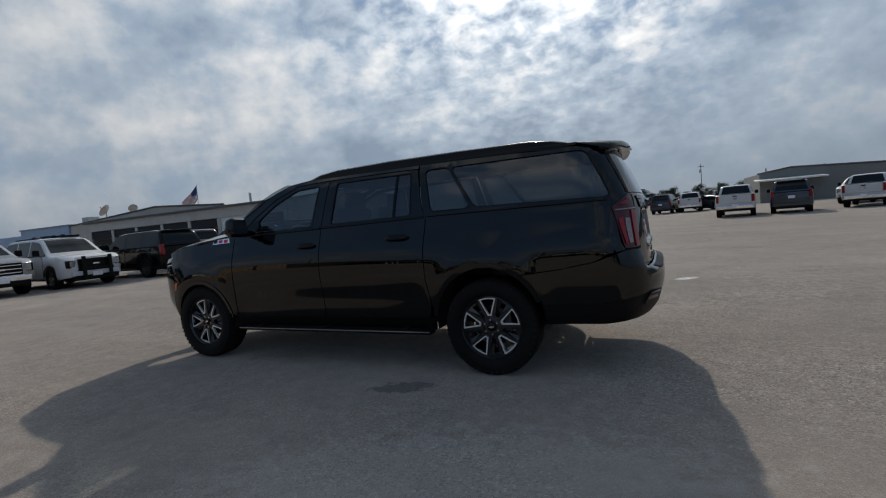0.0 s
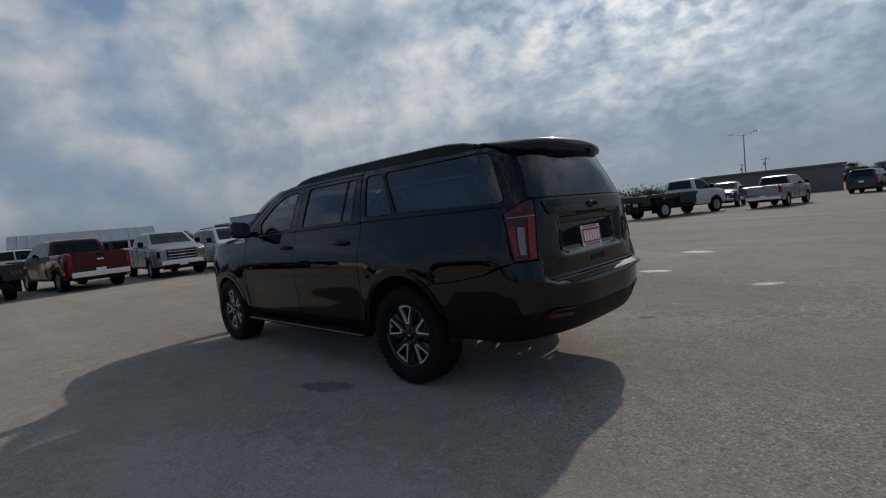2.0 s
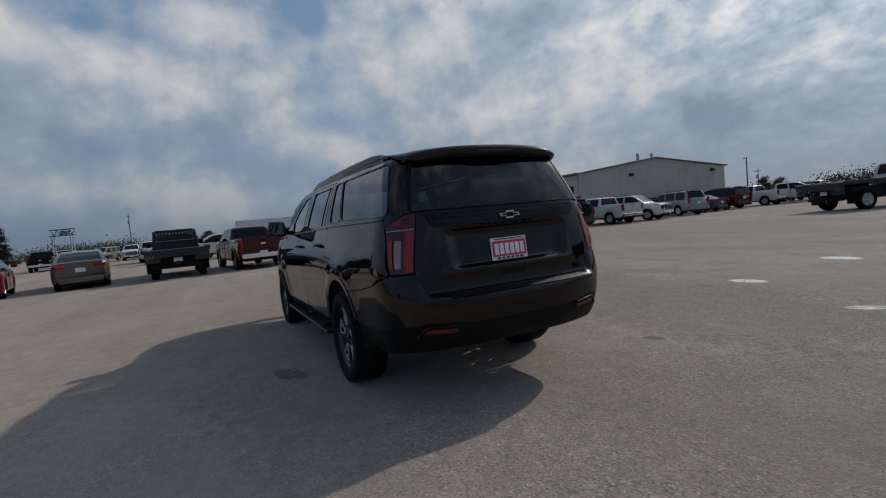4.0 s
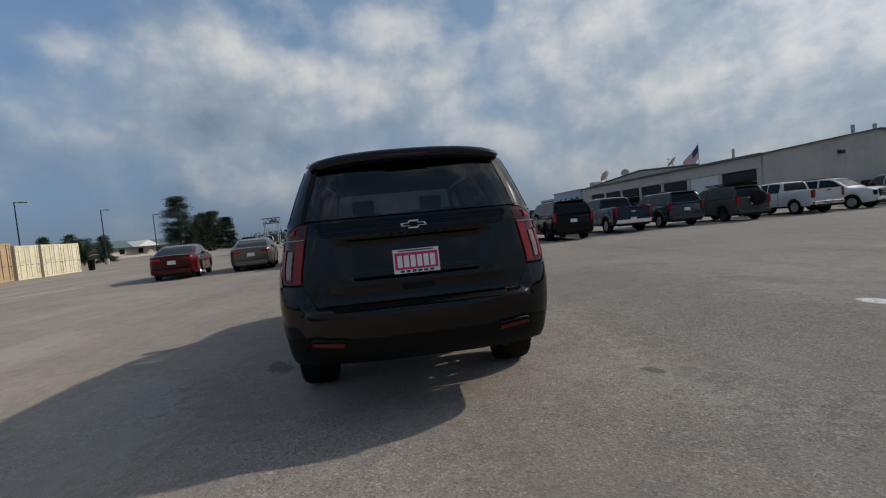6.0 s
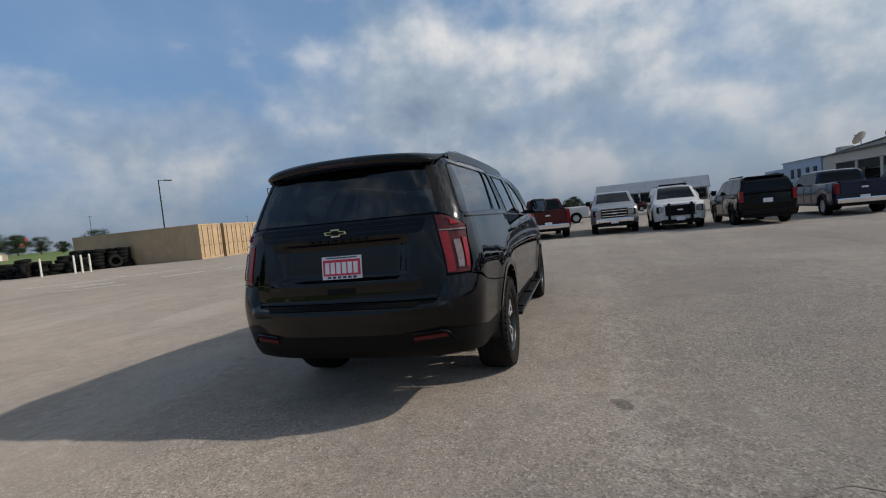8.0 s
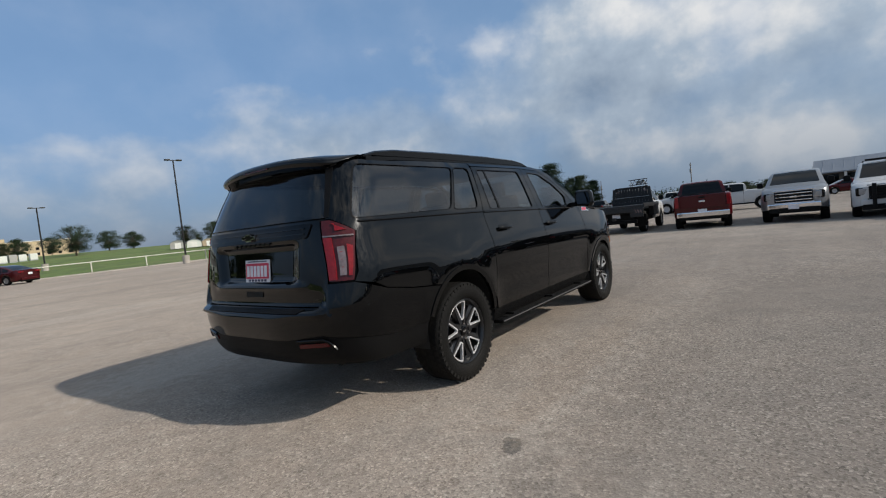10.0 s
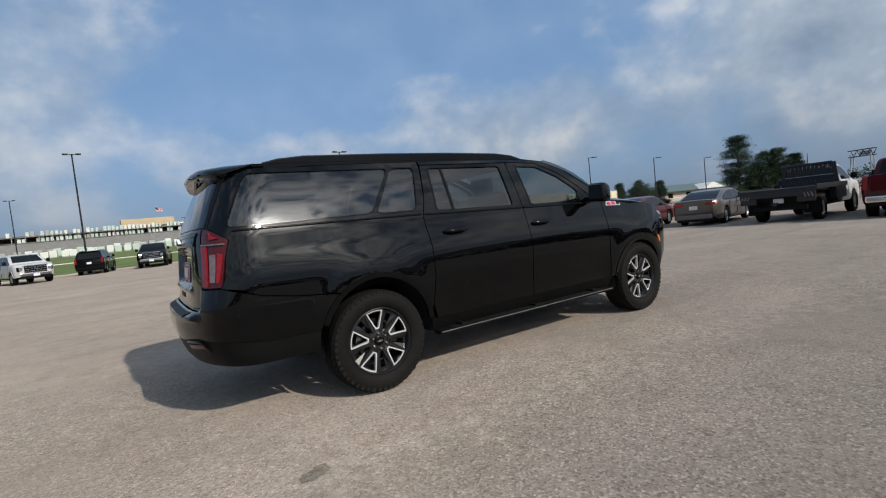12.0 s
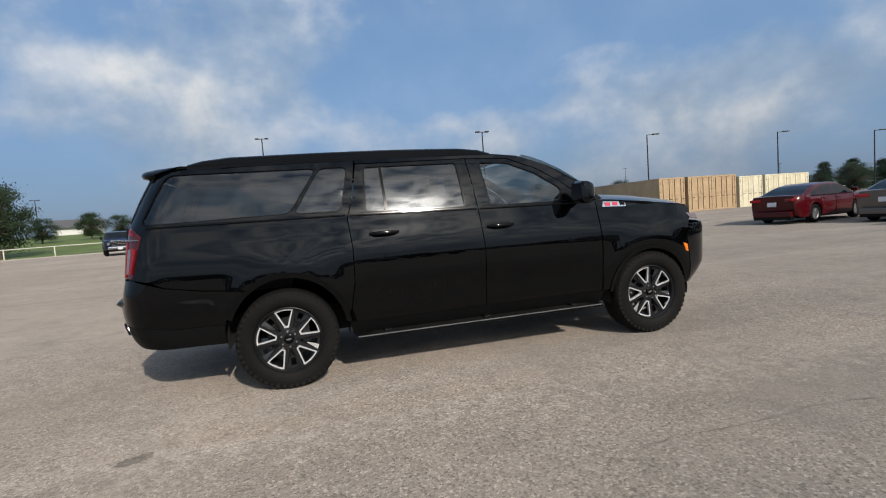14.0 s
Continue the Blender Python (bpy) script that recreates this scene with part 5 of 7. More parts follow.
def car(kind, mat, place, yaw, label, group="", rim="alloy", face="chrome", front_rack=False, long=0.0, spare=False, cap=False, name=None, big=1.0):
    sp = dict(SPEC[kind])
    names = {"suv": "parked_suv", "pickup": "pickup_truck", "sedan": "parked_sedan", "chassis": "flatbed_truck"}
    cat = {"suv": "car", "pickup": "truck", "sedan": "car", "chassis": "truck"}[kind]
    ob = thing(name or names[kind], label, cat, pose(place[0], place[1], 0, 0, 0, yaw) @ Matrix.Scale(big, 4), group)
    wb, w, r = sp["wb"] + long, sp["w"], sp["r"]
    xr, xf = -wb / 2, wb / 2
    x0 = xr - sp["ro"]
    x1 = x0 + sp["l"] + long
    # body: sections along the length, the lower edge rising over the wheels
    xs = set(np.linspace(x0, x1, 36).round(3)) | {round(x0 + d, 3) for d in (0.03, 0.09, 0.18)} | {round(x1 - d, 3) for d in (0.03, 0.09, 0.18, 0.30)}
    ra = r * 1.20
    if kind == "chassis":
        xb = sp["cb"][0] - 0.04
        xs = set(np.linspace(xb, x1, 30).round(3)) | {round(x1 - d, 3) for d in (0.03, 0.09, 0.18, 0.30)}
    for c in (xr, xf) if kind != "chassis" else (xf,):
        xs |= {round(c + ra * math.cos(a), 3) for a in np.linspace(0, math.pi, 13)}
    xs = sorted(xs)
    cabin0, cabin1 = sp["cb"]
    rows = []
    for x in xs:
        zl = sp["sill"]
        for c in (xr, xf):
            d = abs(x - c)
            if d < ra:
                zl = max(zl, r + math.sqrt(ra * ra - d * d))
        e = min(1.0, (x - (x0 if kind != "chassis" else -9)) / 0.22 + 0.02), min(1.0, (x1 - x) / 0.45 + 0.02)
        k = (1 - (1 - e[0]) ** 3 * 0.14) * (1 - (1 - e[1]) ** 2.5 * 0.26)
        if kind == "sedan":
            r0 = min(1.0, (x - x0) / 0.55)
            k = (1 - (1 - r0) ** 2.4 * 0.20) * (1 - (1 - e[1]) ** 2.5 * 0.30)
        if x > cabin1:
            zt = sp["belt"] + (sp["hood"] - sp["belt"]) * smooth01(cabin1, cabin1 + 0.3, x) - 0.16 * smooth01(x1 - 0.75, x1, x) ** 2
        elif x < cabin0:
            zt = sp["deck"] - (0.05 if kind != "sedan" else 0.02) * (1 - smooth01(x0, x0 + 0.25, x))
        else:
            zt = sp["belt"]
        if kind in ("pickup", "chassis") and x > cabin0 and x < cabin0 + 0.06:
            zt = sp["belt"]
        zl += 0.10 * (1 - e[0]) + 0.06 * (1 - e[1])
        ww = w * k
        h = zt - zl
        rows.append([(x, ww * 0.955, zl), (x, ww * 0.985, zl + h * 0.12), (x, ww, zl + h * 0.45), (x, ww * 0.99, zl + h * 0.72), (x, ww * 0.962, zt - 0.035), (x, ww * 0.92, zt), (x, ww * 0.5, zt + 0.018), (x, 0, zt + 0.024)])
    bow = 0.13 if kind == "sedan" else 0.05
    for row in rows:
        for i, (x, y, z) in enumerate(row):
            v = (z - row[0][2]) / max(0.2, row[5][2] - row[0][2])
            b = max(0.0, 1 - (x - x0) / 0.30) if kind != "chassis" else 0.0
            f = max(0.0, 1 - (x1 - x) / 0.40)
            row[i] = (x + bow * (b - f) * ((v - 0.55) / 0.55) ** 2, y, z)
    bm = bmesh.new()
    grid = []
    for row in rows:
        left = [bm.verts.new(p) for p in row]
        grid.append(left + [bm.verts.new((p[0], -p[1], p[2])) for p in row[-2::-1]])
    for a, b in zip(grid, grid[1:]):
        for i in range(len(a) - 1):
            bm.faces.new((a[i], a[i + 1], b[i + 1], b[i]))
    bm.faces.new(grid[0])
    bm.faces.new(grid[-1][::-1])
    bmesh.ops.recalc_face_normals(bm, faces=bm.faces)
    body = part("body", bm, mat, ob, smooth=38)
    bm = box(((xr + xf) / 2, 0, sp["sill"] + 0.06), (wb + 0.9, w * 1.5, 0.24))
    add_box(bm, ((xr + xf) / 2, 0, sp["sill"] + 0.22), (wb + ra * 2.1, w * 1.70, 0.46 if kind != "sedan" else 0.34))
    part("chassis", bm, "underbody", ob)
    # cabin: a curved roofline carried across, narrowing upwards
    bz, tz = sp["belt"] - 0.01, sp["roof"]
    (b0, b1), (t0, t1) = sp["cb"], sp["ct"]
    wb_, wt = w * 0.93, w * 0.74
    prof = PROFILE[kind]

    def yw(z):
        return wb_ + (wt - wb_) * (z - bz) / (tz - bz)
    fine = []
    for (xa, za), (xb, zb) in zip(prof, prof[1:]):
        fine += [(xa + (xb - xa) * i / 3, za + (zb - za) * i / 3) for i in range(3)]
    fine.append(prof[-1])
    # softened between its corners
    fine = [fine[0]] + [tuple((fine[i - 1][k] + 2 * fine[i][k] + fine[i + 1][k]) / 4 for k in (0, 1)) for i in range(1, len(fine) - 1)] + [fine[-1]]
    bm = bmesh.new()
    prev = None
    for x, z in fine:
        zs_ = max(bz, z - 0.05)
        half = [(x, wb_, bz), (x, yw(zs_), zs_), (x, yw(z) * 0.955, max(bz, z - 0.018)), (x, yw(z) * 0.85, max(bz, z)), (x, 0, max(bz, z) + 0.012)]
        ring = [bm.verts.new(p) for p in half] + [bm.verts.new((p[0], -p[1], p[2])) for p in half[-2::-1]]
        if prev:
            for i in range(len(ring) - 1):
                bm.faces.new((prev[i], prev[i + 1], ring[i + 1], ring[i]))
        prev = ring
    bmesh.ops.recalc_face_normals(bm, faces=bm.faces)
    part("cabin", bm, mat, body, smooth=35)
    xs_p, zs_p = [p[0] for p in fine], [p[1] for p in fine]

    def roof_z(x):
        return float(np.interp(x, xs_p, zs_p))
    for s in (1, -1):
        for xa, xb in SIDE[kind]:
            bm = bmesh.new()
            prev = None
            for i in range(13):
                x = xa + (xb - xa) * i / 12
                top = max(bz + 0.035, min(roof_z(x) - 0.085, tz - 0.10))
                cur = [bm.verts.new((x, s * (yw(z) + 0.005), z)) for z in (bz + 0.03, (bz + 0.03 + top) / 2, top)]
                if prev:
                    for k in (0, 1):
                        bm.faces.new((prev[k], cur[k], cur[k + 1], prev[k + 1]) if s < 0 else (prev[k], prev[k + 1], cur[k + 1], cur[k]))
                prev = cur
            part("side_window", bm, "car_glass", body)
    for nm, d in (("windscreen", 1), ("rear_window", -1)):
        pts = [p for p in fine if p[1] > bz + 0.05 and p[1] < tz - 0.075 and (p[0] - prof[len(prof) // 2][0]) * d > 0]
        bm = bmesh.new()
        prev = None
        for i, (x, z) in enumerate(pts):
            a, b = pts[max(0, i - 1)], pts[min(len(pts) - 1, i + 1)]
            n = Vector((-(b[1] - a[1]), 0, b[0] - a[0])).normalized()
            n = n if n.z > 0 else -n
            cur = [bm.verts.new(Vector((x, yk * yw(z), z + (0.012 if abs(yk) < 0.1 else 0.0))) + n * 0.006) for yk in (-0.84, -0.42, 0, 0.42, 0.84)]
            if prev:
                for k in range(4):
                    bm.faces.new((prev[k], cur[k], cur[k + 1], prev[k + 1]))
            prev = cur
        bm.normal_update()
        for f in bm.faces:
            if f.normal.z < 0:
                f.normal_flip()
        part(nm, bm, "car_glass", body, smooth=40)
    # ends
    tall = kind != "sedan"
    bz0 = sp["sill"] + (0.02 if tall else 0.0)
    chrome = tall and face == "chrome"
    bm = box((x1 - 0.03, 0, bz0 + 0.14), (0.17, w * 1.56, 0.20 if tall else 0.14), None, 0.045)
    part("front_bumper", bm, "chrome" if chrome else mat, ob)
    part("air_intake", box((x1 - 0.03, 0, bz0 - 0.01), (0.17, w * 1.46, 0.20), None, 0.03), "black_plastic", ob)
    bm = box((x0 + 0.03, 0, bz0 + 0.13), (0.20, w * (1.80 if tall else 1.46), 0.20), None, 0.045)
    if kind != "chassis":
        part("rear_bumper", bm, "chrome" if kind == "pickup" and chrome else mat, ob)
    part("rear_valance", box((x0 + 0.08, 0, bz0 - 0.02 + (0.0 if tall else 0.05)), (0.18 if tall else 0.24, w * (1.62 if tall else 1.44), 0.14 if tall else 0.20), None, 0.03), "black_plastic", ob)
    gz = (sp["hood"] - 0.33) if tall else 0.62
    gr = part("grille", box((x1 - 0.02, 0, gz), (0.11, w * 1.12, 0.40 if tall else 0.22), None, 0.03), "black_plastic", ob)
    for dz in (-0.12, 0.0, 0.12) if tall else (0.0,):
        part("grille_bar", box((x1 + 0.040, 0, gz + dz), (0.02, w * 1.06, 0.030), None, 0.006), "chrome" if chrome else "gloss_black", gr)
    if tall:
        part("hood_edge", box((x1 - 0.06, 0, gz + 0.235), (0.12, w * 1.20, 0.045), None, 0.015), "chrome" if chrome else mat, gr)
        part("grille_surround", box((x1 - 0.01, 0, gz - 0.215), (0.11, w * 1.18, 0.035), None, 0.012), "chrome" if chrome else "gloss_black", gr)
        part("tow_slot", box((x1 + 0.058, 0, bz0 + 0.02), (0.02, w * 0.9, 0.10), None, 0.02), "black_plastic", ob)
    part("grille_emblem", box((x1 + 0.055, 0, gz), (0.015, 0.20, 0.06), None, 0.01), "chrome", gr)
    for s in (1, -1):
        part("fog_lamp", box((x1 - 0.07, s * w * 0.62, bz0 + 0.04), (0.10, 0.16, 0.08), None, 0.02), "lamp_clear", ob)
    for s in (1, -1):
        hz = (sp["hood"] - 0.30) if tall else 0.68
        part("lamp_surround", box((x1 - 0.115, s * w * 0.70, hz), (0.18, w * 0.36, 0.27 if tall else 0.16), Matrix.Rotation(radians(-14 * s), 3, "Z"), 0.03), "gloss_black", ob)
        part("headlamp", box((x1 - 0.10, s * w * 0.68, hz), (0.18, w * 0.30, 0.22 if tall else 0.13), Matrix.Rotation(radians(-14 * s), 3, "Z"), 0.03), "headlamp_glass", ob)
        if kind != "chassis":
            tzz = (sp["deck"] - 0.26) if kind == "pickup" else (1.10 if kind == "suv" else 0.885)
            tw, th = (0.14, 0.42) if tall else (0.34, 0.105)
            part("tail_lamp", box((x0 + 0.045, s * (w * (0.955 if tall else 0.86) - tw / 2), tzz), (0.14 if tall else 0.20, tw, th), Matrix.Rotation(radians((8 if tall else 24) * s), 3, "Z"), 0.025), "lamp_red", ob, "red tail lamp")
        part("wing_mirror", box((b1 - 0.42, s * (w + 0.09), sp["belt"] + 0.13), (0.12, 0.20, 0.22 if tall else 0.14), None, 0.04), mat if kind == "sedan" else "black_plastic", ob)
        for hx in ([-0.05 + (b0 + b1) / 2 * 0.2] if kind == "chassis" else [(b0 + b1) / 2 + 0.45, (b0 + b1) / 2 - 0.50]):
            part("door_handle", box((hx, s * (w * 0.985), sp["belt"] - 0.13), (0.20, 0.03, 0.035), None, 0.008), mat, ob)
        for wx in (xr, xf):
            wheel_at(ob, wx, s * (w - 0.14), r, 0.27 if tall else 0.22, rim)
    part("plate", box((x0 - 0.012, 0, 0.92 if kind == "suv" else bz0 + 0.24 if tall else 0.74), (0.02, 0.31, 0.155)), "white_plate", ob)
    part("plate", box((x1 + 0.075, 0, bz0 + 0.10), (0.02, 0.31, 0.155)), "white_plate", ob)
    if kind == "pickup":
        part("bed_floor", box(((x0 + b0) / 2, 0, sp["deck"] + 0.010), (b0 - x0 - 0.16, w * 1.60, 0.02)), "bed_black", ob)
        part("tailgate", box((x0 - 0.005, 0, sp["deck"] - 0.27), (0.05, w * 1.56, 0.50), None, 0.015), mat, ob)
        part("gate_handle", box((x0 - 0.035, 0, sp["deck"] - 0.12), (0.02, 0.22, 0.06), None, 0.01), "black_plastic", ob)
        part("gate_emblem", box((x0 - 0.035, 0, sp["deck"] - 0.27), (0.012, 0.22, 0.06), None, 0.01), "chrome", ob)
        for s in (1, -1):
            part("frame_rail", box((x0 + 0.45, s * w * 0.45, bz0 - 0.04), (0.7, 0.08, 0.10)), "underbody", ob)
    if kind != "chassis":
        # seams between the doors
        seams = [SIDE[kind][-1][1] - 0.10] + [a - 0.05 for a, _ in SIDE[kind][1:]] + ([SIDE[kind][0][0] + 0.02] if kind == "pickup" else [])
        for s in (1, -1):
            for xs_ in seams:
                h0, h1 = sp["sill"] + 0.10, sp["belt"] - 0.03
                part("door_seam", box((xs_, s * (w * 0.998), (h0 + h1) / 2), (0.014, 0.012, h1 - h0), Matrix.Rotation(radians(1.2 * s), 3, "X")), "black_plastic", body)
            part("belt_trim", box(((SIDE[kind][0][0] + SIDE[kind][-1][1]) / 2, s * (w * 0.945), sp["belt"] + 0.004), (SIDE[kind][-1][1] - SIDE[kind][0][0], 0.02, 0.022)), "black_plastic", body)
    if tall and kind != "chassis":
        # swage line, wheel-arch lips and sill along the flank
        for s in (1, -1):
            part("sill_step", box(((xr + xf) / 2, s * (w * 0.97), sp["sill"] + 0.01), (wb - 2.2 * ra, 0.10, 0.07), None, 0.02), "black_plastic", ob)
            for c in (xr, xf):
                lip = bmesh.new()
                pts = [(c + ra * 1.0 * math.cos(a), s * (w * 1.0 - 0.005), r + ra * math.sin(a)) for a in np.linspace(0.15, math.pi - 0.15, 11)]
                add_pipe(lip, pts, 0.018, 5)
                part("arch_lip", lip, "black_plastic" if face == "body" else mat, ob)
    if kind == "suv":
        for s in (1, -1):
            part("roof_rail", box(((t0 + t1) / 2 - 0.1, s * wt * 0.84, tz + 0.02), (2.0, 0.04, 0.04), None, 0.01), "black_plastic", ob)
        part("spoiler", box((t0 - 0.06, 0, tz - 0.045), (0.30, wt * 1.75, 0.05), None, 0.02), mat, ob)
    if front_rack:
        fr = part("push_bar", box((x1 + 0.14, 0, bz0 + 0.30), (0.05, 1.05, 0.07), None, 0.01), "black_plastic", ob, "black steel push bar")
        for s in (1, -1):
            part("upright", box((x1 + 0.14, s * 0.42, bz0 + 0.36), (0.09, 0.11, 0.78), None, 0.02), "black_plastic", fr)
        part("top_bar", box((x1 + 0.14, 0, bz0 + 0.62), (0.05, 0.80, 0.06), None, 0.01), "black_plastic", fr)
        part("roof_light_bar", box((t1 - 0.25, 0, tz + 0.05), (0.22, 1.15, 0.07), None, 0.02), "black_plastic", ob)
    if spare:
        bm = add_lathe(bmesh.new(), [(0.0, 0.11), (0.2, 0.12), (0.34, 0.12), (0.40, 0.07), (0.40, -0.07), (0.34, -0.11)], 28)
        bmesh.ops.transform(bm, matrix=Matrix.Translation((x0 - 0.16, -0.15, 1.18)) @ Matrix.Rotation(radians(90), 4, "Z"), verts=bm.verts)
        part("spare_wheel", bm, "rubber", ob, smooth=40)
        rk = part("roof_rack", box(((t0 + t1) / 2, 0, tz + 0.10), (2.3, 1.2, 0.03)), "black_plastic", ob)
        for s in (1, -1):
            part("rack_side", box(((t0 + t1) / 2, s * 0.6, tz + 0.16), (2.3, 0.03, 0.05)), "black_plastic", rk)
    if cap:
        bm = bmesh.new()
        add_box(bm, ((x0 + b0) / 2 + 0.05, 0, sp["deck"] + 0.28), (b0 - x0 - 0.1, w * 1.72, 0.54), None, 0.05)
        cp = part("bed_cap", bm, mat, ob, smooth=40)
        part("cap_window", box((x0 + 0.045, 0, sp["deck"] + 0.30), (0.03, w * 1.4, 0.36), None, 0.01), "car_glass", cp)
        for s in (1, -1):
            part("cap_window", box(((x0 + b0) / 2 + 0.05, s * w * 0.862, sp["deck"] + 0.31), ((b0 - x0) * 0.75, 0.02, 0.28), None, 0.006), "car_glass", cp)
    return ob


def flatbed(mat, place, yaw, label, rack=True, big=1.0):
    """A single-cab truck with a black steel flatbed, toolboxes and a headache rack."""
    ob = car("chassis", mat, place, yaw, label, big=big)
    sp = SPEC["chassis"]
    xr, b0 = -sp["wb"] / 2, sp["cb"][0]
    x0 = xr - 1.25
    ln = b0 - 0.12 - x0
    # the boxed hind body gives way to the open frame
    deck = part("flatbed_deck", box((x0 + ln / 2, 0, 1.12), (ln, 2.30, 0.12), None, 0.02), "bed_black", ob, "black steel flatbed")
    part("rear_skirt", box((x0 + 0.04, 0, 0.98), (0.10, 2.26, 0.18), None, 0.02), "bed_black", deck)
    for s in (1, -1):
        part("side_skirt", box((x0 + ln * 0.80, s * 1.05, 0.86), (ln * 0.36, 0.20, 0.40), None, 0.02), "bed_black", deck)
        part("side_rail", box((x0 + ln / 2, s * 1.15, 1.15), (ln, 0.05, 0.16), None, 0.01), "bed_black", deck)
        for i in range(3):
            part("lamp_slot", box((x0 - 0.014, s * (1.04 - i * 0.10), 0.92), (0.02, 0.035, 0.15), Matrix.Rotation(radians(20 * s), 3, "X")), "lamp_clear", deck)
        part("corner_skirt", box((x0 + 0.05, s * 0.86, 0.84), (0.08, 0.52, 0.30), None, 0.02), "bed_black", deck)
        part("mud_flap", box((xr - 0.55, s * 0.86, 0.52), (0.03, 0.50, 0.50)), "rubber", ob)
    part("hitch", box((x0 - 0.10, 0, 0.66), (0.28, 0.12, 0.12), None, 0.02), "bed_black", deck)
    if rack:
        hx = b0 - 0.06
        rk = part("headache_rack", box((hx, 0, 1.24), (0.07, 1.84, 0.10), None, 0.01), "bed_black", ob, "black headache rack behind the cab")
        for s in (1, -1):
            part("rack_post", box((hx, s * 0.82, 1.59), (0.07, 0.14, 0.80), Matrix.Rotation(radians(6 * s), 3, "X"), 0.01), "bed_black", rk)
            for i in range(2):
                part("rack_lamp", box((hx - 0.045, s * (0.66 - i * 0.08), 1.82), (0.02, 0.035, 0.11), Matrix.Rotation(radians(18 * s), 3, "X")), "lamp_clear", rk)
        part("rack_top", box((hx, 0, 1.985), (0.07, 1.50, 0.09), None, 0.02), "bed_black", rk)
        for i in range(13):
            part("rack_slat", box((hx + 0.02, -0.78 + i * 0.13, 1.62), (0.02, 0.122, 0.72)), "bed_black", rk)
        part("rack_bar", box((hx - 0.04, 0, 1.54), (0.03, 1.56, 0.02)), "galv", rk)
    return ob


ROW = "vehicles parked in the long row"


def at_rear(kind, x, y, yaw, long=0.0):
    """The middle of a vehicle whose rear axle stands at x, y."""
    h = (SPEC[kind]["wb"] + long) / 2
    return (x + h * math.cos(radians(yaw)), y + h * math.sin(radians(yaw)))


def at_front(kind, x, y, yaw, long=0.0):
    h = (SPEC[kind]["wb"] + long) / 2
    return (x - h * math.cos(radians(yaw)), y - h * math.sin(radians(yaw)))


car("sedan", "red_paint", at_rear("sedan", 17.75, 9.27, 11), 11, "deep red sedan parked on the concrete lot", ROW)
car("sedan", "tan_silver", at_rear("sedan", 18.95, 6.36, 9), 9, "warm silver sedan parked beside a red one", ROW)
flatbed("white_paint", at_rear("chassis", 18.4, 3.0, 3), 3, "white truck with a black steel flatbed")
car("pickup", "red_paint", at_rear("pickup", 18.65, -0.11, 8), 8, "deep red pickup with chrome rear bumper", ROW)
car("pickup", "silver_paint", at_front("pickup", 18.9, -3.12, 178), 178, "silver pickup with chrome grille, nose out", ROW)
car("suv", "white_paint", at_front("suv", 18.5, -5.68, 176), 176, "white SUV with black push bar, nose out", ROW, front_rack=True, rim="dark_wheel", face="body")
car("suv", "car_black", at_rear("suv", 17.6, -8.5, -2), -2, "black SUV with tinted rear window", ROW, rim="dark_wheel", face="body")
car("pickup", "blue_paint", at_rear("pickup", 19.2, -12.3, -3), -3, "dark blue pickup with chrome bumper", ROW)
car("suv", "slate_paint", at_rear("suv", 19.9, -15.7, -3), -3, "slate grey SUV parked in the row", ROW, face="body")
car("suv", "matt_grey", at_rear("suv", 19.5, -19.2, -3, 0.3), -3, "matt dark grey off-road SUV with spare wheel", ROW, long=0.3, rim="dark_wheel", face="body", spare=True)
car("pickup", "white_paint", at_rear("pickup", 19.7, -23.7, 0), 0, "white pickup parked tail out", ROW)
car("suv", "white_paint", at_front("suv", 19.6, -26.9, 196), 196, "white SUV parked nose out", ROW)
car("suv", "silver_paint", at_rear("suv", 20.3, -31.7, -12, 0.3), -12, "long pale silver SUV parked tail out", ROW, long=0.3)
car("sedan", "slate_paint", at_rear("sedan", 21.4, -35.9, 0), 0, "dark grey sedan parked in the row", ROW)
car("suv", "maroon_paint", at_rear("suv", 21.6, -39.4, -6), -6, "maroon SUV parked in the row", ROW)
car("pickup", "white_paint", at_rear("pickup", 21.2, -44.4, 0), 0, "white crew pickup in the row", ROW)
car("pickup", "white_paint", at_front("pickup", 19.2, -47.4, 205), 205, "white pickup parked nose out", ROW)
car("pickup", "car_black", at_rear("pickup", 20.6, -51.5, 0), 0, "black pickup at the end of the row", ROW)
car("pickup", "white_paint", at_rear("pickup", 21.0, -55.5, 0), 0, "white pickup at the end of the row", ROW)

LOT = "vehicles standing about the open lot"
car("pickup", "white_paint", at_rear("pickup", -5.2, -28.5, -98), -98, "white pickup seen from its tail", LOT)
car("suv", "slate_paint", at_rear("suv", -8.0, -28.9, -100), -100, "grey SUV on the open lot", LOT, face="body")
car("pickup", "white_paint", at_rear("pickup", -11.9, -30.6, -112), -112, "white crew pickup on the open lot", LOT)
car("pickup", "white_paint", at_front("pickup", -13.6, -38.0, 60), 60, "white pickup farther off on the lot", LOT)
car("pickup", "white_paint", at_rear("pickup", -3.6, -47.2, -95), -95, "white pickup far off on the lot", LOT)
car("suv", "slate_paint", at_rear("suv", -1.2, -47.6, -100), -100, "dark grey SUV far off on the lot", LOT)
car("sedan", "slate_paint", at_rear("sedan", -6.6, -49.0, -60), -60, "grey sedan far off on the lot", LOT)
car("pickup", "silver_paint", at_rear("pickup", 2.6, -31.2, -98), -98, "pale silver pickup on the open lot", LOT)
car("pickup", "slate_paint", at_front("pickup", 6.4, -37.0, 95), 95, "dark grey pickup standing nose out", LOT)
